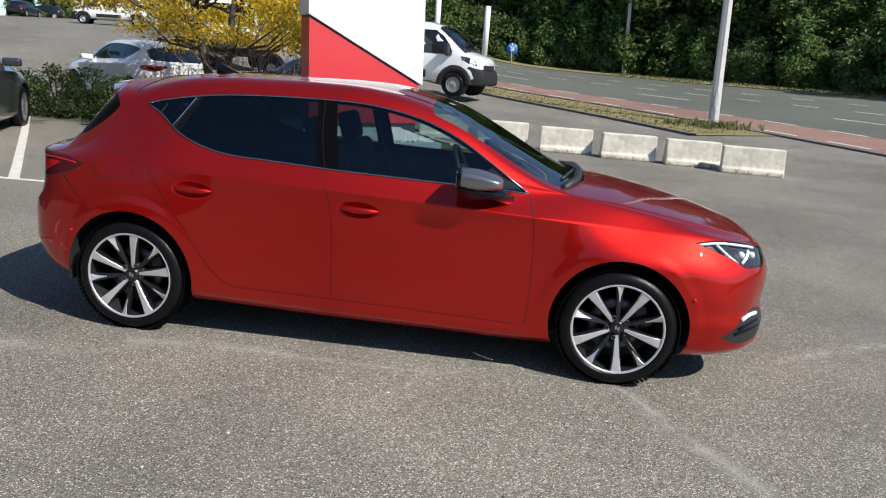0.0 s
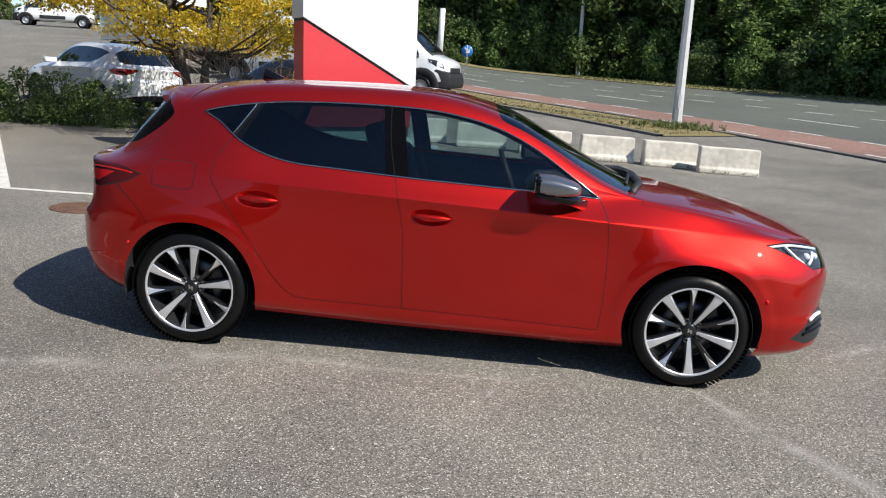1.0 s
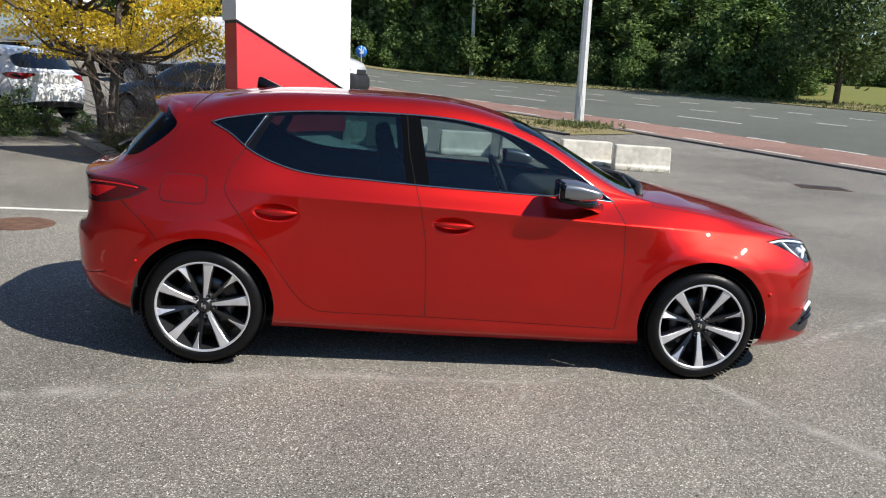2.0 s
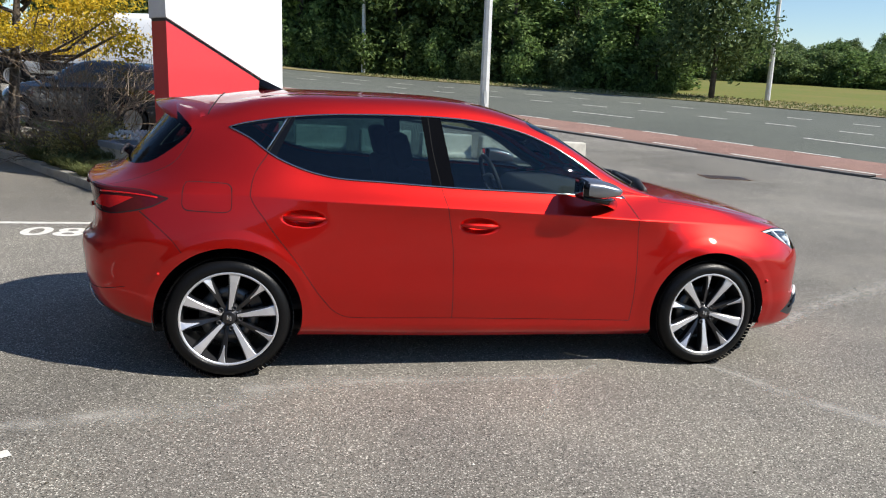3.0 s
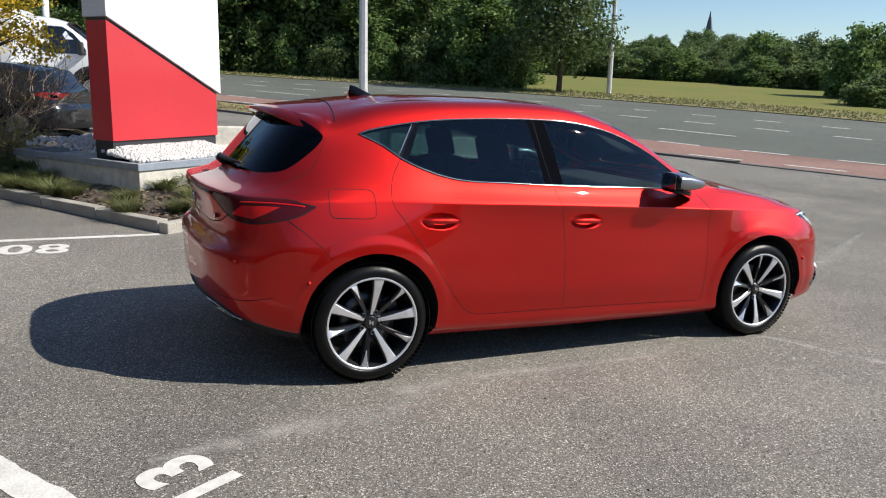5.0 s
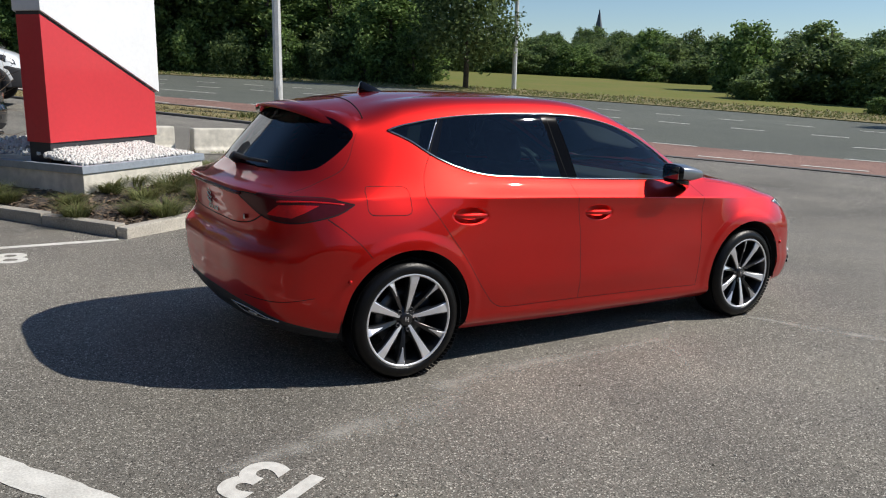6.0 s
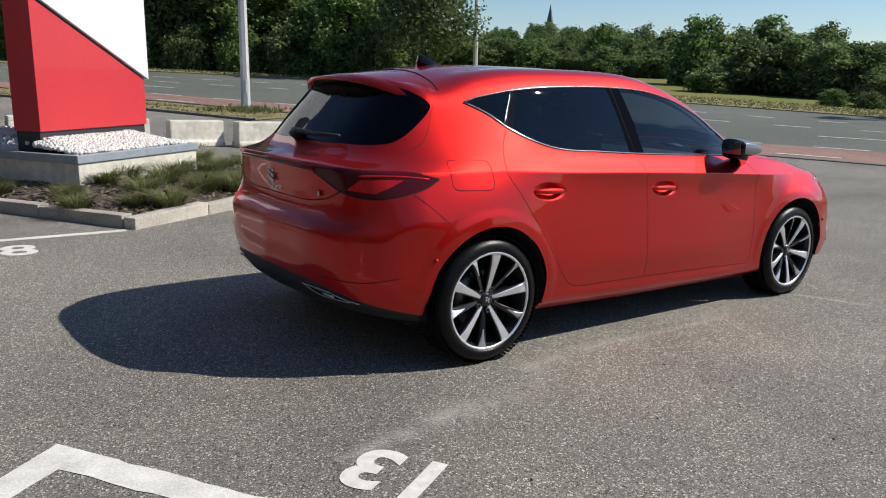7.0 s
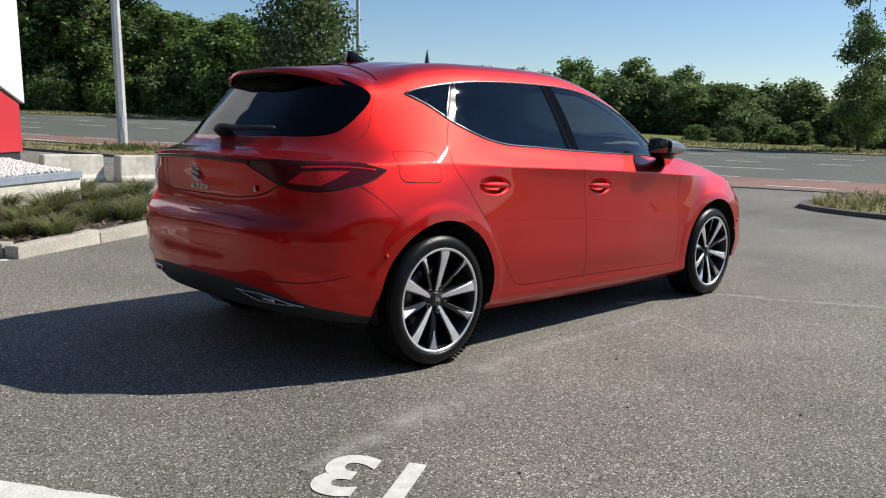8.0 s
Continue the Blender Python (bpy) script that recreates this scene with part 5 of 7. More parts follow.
def planted_bed():
    S, T = 4.6, 7.6
    verts, faces = [], []
    ns, nt = 36, 60
    for i in range(ns + 1):
        for j in range(nt + 1):
            s, t = .12 + (S - .24) * i / ns, .12 + (T - .24) * j / nt
            h = bed_height(s, t) + .025 * noise.noise(Vector((s * 3, t * 3, 0))) * (0 < i < ns and 0 < j < nt)
            verts.append(bed_point(s, t, h))
    for i in range(ns):
        for j in range(nt):
            a = i * (nt + 1) + j
            faces.append((a, a + nt + 1, a + nt + 2, a + 1))
    tagged(shaped("planted_bed", verts, faces, SOIL), "dark mulched planting bed inside concrete kerbs", "planting bed", kind="structure")
    # kerb stones
    k = tagged(new("bed_kerb"), "pale concrete kerb stones round the planted bed", "kerb", kind="structure")
    long_, short = bmesh.new(), bmesh.new()
    box(long_, (.99, .13, .30), (0, 0, 0), bevel=.012)
    me = bpy.data.meshes.new("kerb_stone")
    long_.to_mesh(me)
    long_.free()
    short.free()
    me.materials.append(KERBSTONE)
    rng = random.Random(9)
    rows = [(BED + ALONG * (.5 + i) + BACK * .065, AXIS) for i in range(5)]
    rows += [(BED + BACK * (.64 + i) + ALONG * .065, AXIS + 90) for i in range(8)]
    rows += [(BED + BACK * (.64 + i) + ALONG * (S - .065), AXIS + 90) for i in range(7)]
    rows += [(BED + ALONG * (.5 + i) + BACK * (T - .065), AXIS) for i in range(5)]
    for p, turn in rows:
        ob = new("kerb_stone", me)
        ob.parent = k
        ob.matrix_basis = pose(p.x, p.y, ground_at(p.x, p.y) - .035 + rng.uniform(-.003, .003), 0, 0, turn + rng.uniform(-.3, .3))
    # grasses
    forms = [tuft_mesh("grass_tuft", i, 420, .19, .25, BLADE, .85, .0032) for i in range(4)]
    spots = [(.55, .45), (1.0, .75), (1.55, .55), (.40, 1.15), (.95, 1.30), (1.5, 1.05), (2.0, .80), (2.1, 1.3), (2.5, .5), (2.6, 1.1), (3.0, .8), (3.1, 1.4), (.3, 1.9), (1.4, 1.45), (2.45, 1.7), (2.5, 2.4), (2.8, 3.0), (.3, 2.6), (.4, 3.2), (.3, 3.8), (.45, 4.4), (.30, 5.0), (.5, 5.6), (.3, 6.2), (.9, 6.0), (.7, 4.9), (3.5, .6), (3.4, 2.0), (3.2, 2.6), (3.6, 1.3), (.75, 3.5), (.8, 4.2), (3.0, 3.6), (2.6, 3.7), (.15, .75), (1.9, .35), (.7, .2), (.25, 2.25), (.22, 2.95), (.55, 2.9), (.25, 3.5), (.6, 3.85), (.22, 4.1), (.25, 4.75)]
    for i, (s, t) in enumerate(spots):
        p = bed_point(s + rng.uniform(-.05, .08), t + rng.uniform(-.05, .08), bed_height(s, t) - .01)
        ob = new("grass_tuft", forms[i % 4])
        sc = rng.uniform(.75, 1.25)
        ob.matrix_basis = Matrix.Translation(p) @ Matrix.Rotation(rng.random() * 6, 4, "Z") @ Matrix.Diagonal((sc * 1.15, sc * 1.15, sc, 1))
        tagged(ob, "green feathery ornamental grass tuft in the mulch", "grass", "grasses in the bed")
    # bark chips
    v, f = [], []
    for _ in range(5200):
        s, t = rng.uniform(.15, 4.4), rng.uniform(.15, 2.2) if rng.random() < .7 else rng.uniform(.15, 7)
        p = bed_point(s, t, bed_height(s, t) + .014)
        a, l, w = rng.random() * 6.28, rng.uniform(.012, .035), rng.uniform(.006, .014)
        dx, dy = Vector((math.cos(a), math.sin(a), rng.uniform(-.5, .5))) * l, Vector((-math.sin(a), math.cos(a), rng.uniform(-.4, .4))) * w
        b = len(v)
        v += [p - dx - dy, p + dx - dy, p + dx + dy, p - dx + dy]
        f.append((b, b + 1, b + 2, b + 3))
    tagged(shaped("bark_chips", v, f, foliage("bark_chip", (.05, .035, .025), (.26, .19, .13), .9, 0.0), smooth=False), "brown bark chips and dry leaves", "mulch", kind="stuff")


sign()
plinth()
planted_bed()


# ---------------------------------------------------------------- lot: barriers, markings, covers
def barriers():
    rng = random.Random(2)
    for i, (x, y, turn, w) in enumerate(((4.90, 10.42, -4, 1.12), (3.88, 10.95, 2, 1.05), (2.66, 11.15, 3, 1.08), (1.42, 11.42, 3, 1.06), (.10, 11.75, 5, 1.06), (-1.20, 12.05, 4, 1.06))):
        bm = bmesh.new()
        prism(bm, [(-.19, 0), (.19, 0), (.19, .09), (.15, .13), (.13, .50), (-.13, .50), (-.15, .13), (-.19, .09)], "x", -w / 2, w / 2, .026)
        for v in bm.verts:
            v.co += Vector((noise.noise(v.co * 4 + Vector((i, 0, 0))), noise.noise(v.co * 4 + Vector((0, i, 5))), 0)) * .016
        b = part("concrete_barrier", bm, CONCRETE, smooth=False)
        b.matrix_basis = on_ground(x, y, turn)
        tagged(b, "weathered pale concrete barrier block standing on the asphalt", "barrier", "row of barriers")


def stripe(points, wide, lift=.0025, name="bay_line"):
    """A painted line through two or more points, mitred at its corners, with ragged edges."""
    rng = random.Random(len(points) * 7)
    pts = [Vector((*p, 0)) for p in points]
    verts, faces = [], []
    for k in range(len(pts) - 1):
        a, b = pts[k], pts[k + 1]
        n = max(2, int((b - a).length / .05))
        for i in range(0 if k == 0 else 1, n + 1):
            near_corner = (k + 2 < len(pts) and n - 4 < i < n) or (k > 0 and i < 4)
            if near_corner:
                continue
            p = a.lerp(b, i / n)
            d0 = (b - a).normalized()
            side, grow = Vector((-d0.y, d0.x, 0)), 1.0
            if i == n and k + 2 < len(pts):
                d1 = (pts[k + 2] - b).normalized()
                side = (side + Vector((-d1.y, d1.x, 0))).normalized()
                grow = 1 / max(.3, side.dot(Vector((-d0.y, d0.x, 0))))
            for e in (-1, 1):
                q = p + side * (wide / 2 * grow + rng.uniform(-.009, .004)) * e
                verts.append((q.x, q.y, ground_at(q.x, q.y) + lift))
    faces = [(2 * i, 2 * i + 1, 2 * i + 3, 2 * i + 2) for i in range(len(verts) // 2 - 1)]
    return tagged(shaped(name, verts, faces, LINE, smooth=False), "worn white painted parking bay line on asphalt", "parking line", "bay lines", "structure")


def painted(text, x, y, turn, high, stretch=1.0, bold=0.022):
    cu = bpy.data.curves.new("digits", "FONT")
    cu.body, cu.size, cu.align_x, cu.align_y, cu.offset = text, 1.0, "CENTER", "CENTER", bold
    cu.space_character = 1.08
    tmp = new("digits", cu)
    me = bpy.data.meshes.new_from_object(tmp.evaluated_get(bpy.context.evaluated_depsgraph_get()))
    bpy.data.objects.remove(tmp)
    me.materials.clear()
    me.materials.append(LINE)
    ob = new("bay_number", me)
    s = high / .70
    ob.matrix_basis = on_ground(x, y, turn, .0028) @ Matrix.Diagonal((s * stretch, s, 1, 1))
    return tagged(ob, "white painted bay number " + text + " on asphalt", "bay number", "bay numbers")


barriers()
stripe([(-5.15, 3.13), (-1.95, 3.32)], .10)
stripe([(-4.93, 3.15), (-8.9, 9.1)], .12)
stripe([(-2.45, -2.1), (-3.25, -.85), (-4.6, -1.95)], .135)
painted("08", -3.0, 2.81, -4, .37, 1.0)
painted("13", -2.305, -1.580, 120, .275, .95, .032)


def cover(x, y, r):
    bm = bmesh.new()
    lathe(bm, [(.0, r), (.006, r), (.006, r * .9), (.004, r * .88), (.006, r * .86), (.006, r * .001)], 32, "z")
    ob = part("manhole_cover", bm, RUST, smooth=False)
    ob.matrix_basis = on_ground(x, y, 0, .002)
    tagged(ob, "rusty round iron manhole cover in the asphalt", "manhole")


cover(-3.69, 2.45, .30)
g = thing("drain_grate", on_ground(8.05, 9.15, -12), "dark rectangular iron drain cover in the asphalt", "drain")
part("frame", prism(bmesh.new(), [(-.46, -.33), (.46, -.33), (.46, .33), (-.46, .33)], "z", 0, .006), RUST, g, smooth=False)
for i in range(9):
    part("bar", box(bmesh.new(), (.05, .58, .008), (-.38 + i * .095, 0, .008)), SIGN_DARK, g, smooth=False)


# pale scars and seams in the asphalt
def scar_material():
    m, n, l, p = nodes_of("asphalt_scar")
    tc, no, no2, mr, tr, mix = (n.new("ShaderNodeTexCoord"), n.new("ShaderNodeTexNoise"), n.new("ShaderNodeTexNoise"), n.new("ShaderNodeMapRange"), n.new("ShaderNodeBsdfTransparent"), n.new("ShaderNodeMixShader"))
    no.inputs["Scale"].default_value, no.inputs["Detail"].default_value = 9, 8
    no2.inputs["Scale"].default_value, no2.inputs["Detail"].default_value = 120, 4
    l.new(tc.outputs["Object"], no.inputs["Vector"])
    l.new(tc.outputs["Object"], no2.inputs["Vector"])
    mul = n.new("ShaderNodeMath")
    mul.operation = "MULTIPLY"
    l.new(no.outputs["Fac"], mul.inputs[0])
    l.new(no2.outputs["Fac"], mul.inputs[1])
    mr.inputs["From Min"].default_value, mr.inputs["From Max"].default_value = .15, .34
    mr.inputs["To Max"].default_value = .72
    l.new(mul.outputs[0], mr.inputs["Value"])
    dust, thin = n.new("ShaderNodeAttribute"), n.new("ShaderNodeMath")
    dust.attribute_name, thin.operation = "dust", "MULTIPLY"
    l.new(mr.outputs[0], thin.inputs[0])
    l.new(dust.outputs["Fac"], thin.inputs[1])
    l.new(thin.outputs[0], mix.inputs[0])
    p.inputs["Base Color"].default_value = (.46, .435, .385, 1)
    p.inputs["Roughness"].default_value = .9
    l.new(tr.outputs[0], mix.inputs[1])
    l.new(p.outputs[0], mix.inputs[2])
    l.new(mix.outputs[0], n["Material Output"].inputs[0])
    return m


SCAR = scar_material()


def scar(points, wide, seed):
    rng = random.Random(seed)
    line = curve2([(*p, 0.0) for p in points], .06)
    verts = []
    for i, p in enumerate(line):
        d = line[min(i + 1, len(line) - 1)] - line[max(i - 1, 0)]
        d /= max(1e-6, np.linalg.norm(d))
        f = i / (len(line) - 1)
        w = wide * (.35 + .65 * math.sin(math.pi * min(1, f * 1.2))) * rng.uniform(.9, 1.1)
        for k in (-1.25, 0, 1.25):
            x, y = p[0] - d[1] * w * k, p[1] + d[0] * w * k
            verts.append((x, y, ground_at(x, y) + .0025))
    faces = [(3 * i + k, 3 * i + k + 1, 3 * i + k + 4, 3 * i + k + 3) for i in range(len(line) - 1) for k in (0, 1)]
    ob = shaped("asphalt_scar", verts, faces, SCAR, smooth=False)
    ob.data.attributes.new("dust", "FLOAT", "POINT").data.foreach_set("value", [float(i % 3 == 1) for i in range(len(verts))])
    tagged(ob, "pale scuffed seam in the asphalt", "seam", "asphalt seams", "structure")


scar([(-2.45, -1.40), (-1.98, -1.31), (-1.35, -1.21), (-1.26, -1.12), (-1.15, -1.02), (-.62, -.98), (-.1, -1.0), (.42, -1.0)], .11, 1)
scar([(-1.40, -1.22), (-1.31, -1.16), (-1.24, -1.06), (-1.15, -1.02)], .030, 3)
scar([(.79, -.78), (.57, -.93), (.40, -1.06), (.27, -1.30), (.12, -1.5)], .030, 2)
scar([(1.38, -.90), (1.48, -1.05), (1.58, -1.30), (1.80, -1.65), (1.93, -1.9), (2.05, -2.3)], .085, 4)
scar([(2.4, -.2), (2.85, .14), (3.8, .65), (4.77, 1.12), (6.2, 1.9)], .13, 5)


# ---------------------------------------------------------------- lamps, posts and road signs
def street_lamp(x, y, high, r):
    s = thing("street_lamp", pose(x, y, ground_at(x, y)), "tall pale grey steel street lamp post by the road", "street lamp", "street lamps")
    bm = bmesh.new()
    tube(bm, [(0, 0, 0), (0, 0, high * .5), (0, 0, high)], [r, r * .8, r * .6], 8)
    part("post", bm, POLE, s, smooth=False)
    part("foot_plate", box(bmesh.new(), (r * 3, r * 3, .05), (0, 0, .02), bevel=.008), POLE, s, smooth=False)
    part("service_door", box(bmesh.new(), (.012, .10, .40), (0, -r * .9, .8), Matrix.Rotation(radians(90), 3, "Z"), bevel=.003), POLE, s, smooth=False)
    part("lamp_arm", tube(bmesh.new(), [(0, 0, high - .1), (.5, .4, high + .35), (1.3, 1.0, high + .45)], [r * .5, r * .45, r * .4], 8), POLE, s)
    part("lamp_head", box(bmesh.new(), (.75, .28, .14), (1.5, 1.15, high + .45), Matrix.Rotation(radians(38), 3, "Z"), bevel=.05), POLE, s)


street_lamp(6.28, 20.75, 10.0, .165)
street_lamp(30.0, 38.6, 11.0, .17)
street_lamp(6.8, 56.0, 11.0, .16)

BLUE = surface("sign_blue", (.02, .16, .50), .4, vary=.04)
rs = thing("road_sign", pose(-1.69, 55.8, ground_at(-1.69, 55.8), 0, 0, -4), "round blue road sign with a slanting white arrow", "road sign")
part("post", tube(bmesh.new(), [(0, 0, 0), (0, 0, 1.6)], .04, 8), POLE, rs)
bm = lathe(bmesh.new(), [(-.03, .001), (-.03, .43), (.0, .44), (.0, .001)], 32, "y", (0, 0, 1.15))
part("sign_plate", bm, BLUE, rs)
bm = bmesh.new()
prism(bm, [(-.22, .22), (-.16, .28), (.10, .02), (.10, .16), (.19, .16), (.19, -.14), (-.11, -.14), (-.11, -.05), (.03, -.05)], "y", -.042, -.032)
for v in bm.verts:
    v.co.z += 1.15
part("arrow", bm, SIGN_WHITE, rs, "white arrow", smooth=False)
for gx, gy, gh in ((-3.95, 58.0, 3.9), (-8.0, 59.0, 3.9)):
    gp = thing("gate_post", pose(gx, gy, ground_at(gx, gy)), "broad white steel post beside the road", "post", "white roadside posts")
    part("post", tube(bmesh.new(), [(0, 0, 0), (.12, 0, gh)], [.24, .22], 8), SIGN_WHITE, gp)
    part("foot_plate", box(bmesh.new(), (.7, .7, .06), (0, 0, .03), bevel=.01), POLE, gp, smooth=False)



# ---------------------------------------------------------------- grass on verges
def scatter_grass(name, spots, rng, height, material, label, count=7, wide=.012):
    v, f = [], []
    for x, y in spots:
        bv, bf = blades(count, .10, height * rng.uniform(.5, 1.3), rng, .5, wide)
        z = ground_at(x, y) + .03
        b = len(v)
        v += [(x + a, y + c, z + d) for a, c, d in bv]
        f += [tuple(b + k for k in face) for face in bf]
    tagged(shaped(name, v, f, material), label, "grass", kind="stuff")


rng = random.Random(11)


def arc_spots(n, r0, r1, d0, d1):
    out = []
    for _ in range(n):
        r, d = rng.uniform(r0, r1), radians(rng.uniform(d0, d1))
        out.append((PIVOT[0] + r * math.cos(d), PIVOT[1] + r * math.sin(d)))
    return out


scatter_grass("verge_grass", arc_spots(1900, 37.7, 40.35, 31.3, 62), rng, .06, BLADE_DRY, "short dry straw-coloured verge grass", 6, .007)
scatter_grass("verge_grass", arc_spots(90, 37.6, 38.3, 31.3, 62), rng, .08, BLADE, "green grass along the verge's edge")
scatter_grass("lamp_grass", [(6.1 + rng.gauss(0, .55), 20.2 + rng.gauss(0, .35)) for _ in range(200)], rng, .20, BLADE, "long green grass round the lamp foot", 8, .014)
scatter_grass("bank_grass", arc_spots(5200, 63.5, 70, 2, 60), rng, .16, BLADE, "rough green grass on the far bank", 5, .022)
scatter_grass("bank_grass", arc_spots(900, 64.5, 72, 2, 60), rng, .14, BLADE_DRY, "dry grass on the far bank", 5, .018)


weeds = []
for bx, by in ((3.88, 10.95), (2.66, 11.15), (1.42, 11.42), (.10, 11.75), (4.90, 10.42)):
    weeds += [(bx + rng.uniform(-.5, .5), by - .22 + rng.uniform(-.03, .02)) for _ in range(9)]
scatter_grass("weed", weeds, rng, .07, BLADE, "small green weeds at the feet of the barriers", 6, .006)


def litter():
    """Grit and leaf scraps lying loose on the asphalt."""
    v, f = [], []
    for _ in range(260):
        x, y, r = rng.uniform(-5, 6), rng.uniform(-3.4, 3.2), rng.uniform(.003, .009)
        z, a = ground_at(x, y), rng.random() * 6.28
        b = len(v)
        for k in range(4):
            q = a + k * 1.57 + rng.uniform(-.4, .4)
            v.append((x + math.cos(q) * r, y + math.sin(q) * r, z + .002))
        v.append((x, y, z + .002 + r * .7))
        f += [(b + k, b + (k + 1) % 4, b + 4) for k in range(4)]
    tagged(shaped("grit", v, f, foliage("grit_mix", (.05, .045, .03), (.60, .57, .50), .9, 0.0), smooth=False), "loose grit and leaf scraps on the asphalt", "grit", kind="stuff")


litter()


def island():
    """A kerbed traffic island with long dry grass at the exit."""
    outline = [(9.55, 1.55), (9.15, 1.10), (8.85, .40), (8.70, -.6), (8.9, -2.6), (9.8, -4.2), (11.6, -4.4), (12.4, -2.5), (12.5, -.4), (12.1, 1.0), (11.2, 1.65), (10.3, 1.75)]
    ring = curve2([(*p, 0.0) for p in outline], .25, True)[:-1]
    c = ring.mean(0)
    verts, faces, n = [], [], len(ring)
    for k, (sc, h) in enumerate(((1.0, -.05), (1.0, .07), (.965, .08), (.965, .05), (.5, .10), (.02, .12))):
        for p in ring:
            q = c + (p - c) * sc
            verts.append((q[0], q[1], ground_at(q[0], q[1]) + h))
    def rows(a, b):
        return [(k * n + i, k * n + (i + 1) % n, (k + 1) * n + (i + 1) % n, (k + 1) * n + i) for k in range(a, b) for i in range(n)]
    tagged(shaped("island_kerb", verts, rows(0, 3), KERB_DARK, smooth=False), "low dark concrete kerb round the traffic island", "kerb", kind="structure")
    tagged(shaped("traffic_island", verts, rows(3, 5), GRASS_GROUND), "grassy traffic island at the exit", "traffic island", kind="structure")
    spots = []
    while len(spots) < 900:
        f, i = rng.random() ** .5 * .93, rng.randrange(n)
        q = c + (ring[i] - c) * f
        spots.append((q[0], q[1]))
    scatter_grass("island_grass", spots[:550], rng, .24, BLADE, "long green grass on the traffic island", 6, .012)
    scatter_grass("island_grass", spots[550:], rng, .30, BLADE_DRY, "dry grass stalks on the traffic island", 5, .010)


island()


# ---------------------------------------------------------------- trees and bushes
def leaf_cloud(rng_np, lobes, count, size, bend_up=0.3):
    """Leaf sprays spread over the outer part of several lobes: (centre, radii) each."""
    weights = np.array([r[0] * r[1] + r[1] * r[2] + r[0] * r[2] for _, r in lobes])
    pick = rng_np.choice(len(lobes), count, p=weights / weights.sum())
    d = rng_np.normal(size=(count, 3))
    d /= np.linalg.norm(d, axis=1)[:, None]
    depth = 1.12 - 0.75 * rng_np.random(count) ** 1.5
    clump = 0.86 + 0.28 * np.sin(d[:, 0] * 7 + pick) * np.sin(d[:, 1] * 8 + 2 * pick) * np.sin(d[:, 2] * 9)
    cen = np.array([c for c, _ in lobes])[pick]
    rad = np.array([r for _, r in lobes])[pick]
    p = cen + d * rad * (depth * clump)[:, None] + rng_np.normal(size=(count, 3)) * size * 0.8
    nrm = d + rng_np.normal(size=(count, 3)) * 0.9 + np.array([0, 0, bend_up])
    nrm /= np.linalg.norm(nrm, axis=1)[:, None]
    t = np.cross(nrm, rng_np.normal(size=(count, 3)))
    t /= np.maximum(np.linalg.norm(t, axis=1), 1e-6)[:, None]
    b = np.cross(nrm, t)
    s = size * (0.55 + 0.9 * rng_np.random(count))[:, None]
    droop = nrm * s * 0.25
    v = np.stack([p - t * s * .5, p - b * s * .33 + droop * .4, p + t * s * .55 - droop, p + b * s * .33 + droop * .4], 1).reshape(-1, 3)
    f = np.arange(count * 4).reshape(-1, 4)
    return v, f


def tree(name, seed, high, wide, leaves, size, material, trunk_r=.22, low=.12, stems=1, label="", category="tree", lobes_n=12, twigs=10, lean_to=(0, 0), puff=1.0, flat=1.0, boughs=()):
    """A tapered trunk with limbs, and a crown of leaf sprays with gaps. Made at the origin."""
    rng, rn = random.Random(seed), np.random.default_rng(seed)
    t = thing(name, Matrix.Identity(4), label, category)
    bm = bmesh.new()
    lobes = []
    for k in range(lobes_n):
        f = (k + .5) / lobes_n
        z = high * (low + (0.93 - low) * f)
        spread = wide * math.sin(math.pi * (0.16 + .74 * f)) ** .8
        a = k * 2.4 + rng.uniform(-.5, .5)
        r = spread * rng.uniform(.30, .62)
        c = (math.cos(a) * r + lean_to[0] * f, math.sin(a) * r + lean_to[1] * f, z + rng.uniform(-.03, .03) * high)
        rr = wide * rng.uniform(.28, .55) * (1.05 - .45 * f) * puff
        lobes.append((c, (rr, rr, rr * rng.uniform(.62, .95) * flat)))
    lobes += boughs
    for s in range(stems):
        a = 2 * math.pi * s / stems + .4
        lean = .0 if stems == 1 else .16
        pts = [(math.cos(a) * .06 * (stems > 1), math.sin(a) * .06 * (stems > 1), -.1)]
        for f in (.15, .35, .6, .88):
            pts.append((math.cos(a) * lean * high * f + rng.uniform(-.03, .03) * high * f, math.sin(a) * lean * high * f + rng.uniform(-.03, .03) * high * f, high * f))
        tube(bm, pts, [trunk_r, trunk_r * .85, trunk_r * .65, trunk_r * .4, trunk_r * .12], 8)
        for k in range(twigs):
            c, rr = lobes[rng.randrange(len(lobes))]
            f0 = max(.12 if low < .25 else low * .95, min(.8, c[2] / high - rng.uniform(.1, .25)))
            b = Vector((math.cos(a) * lean * high * f0, math.sin(a) * lean * high * f0, high * f0))
            e = Vector(c) + Vector((rng.uniform(-1, 1), rng.uniform(-1, 1), rng.uniform(-.3, .8))) * rr[0] * .7
            m = b.lerp(e, .5) + Vector((0, 0, -.05 * high))
            tube(bm, [b, m, e], [trunk_r * .38, trunk_r * .22, trunk_r * .05], 6)
    part("trunk", bm, BARK, t)
    v, f = leaf_cloud(rn, lobes, leaves, size)
    shaped("crown", v.tolist(), f.tolist(), material, t, smooth=False)
    return t


def stand(x, y, turn, scale, sz=None):
    sz = sz or scale
    return Matrix.Translation((x, y, ground_at(x, y) - .05)) @ Matrix.Rotation(radians(turn), 4, "Z") @ Matrix.Diagonal((scale, scale, sz, 1))


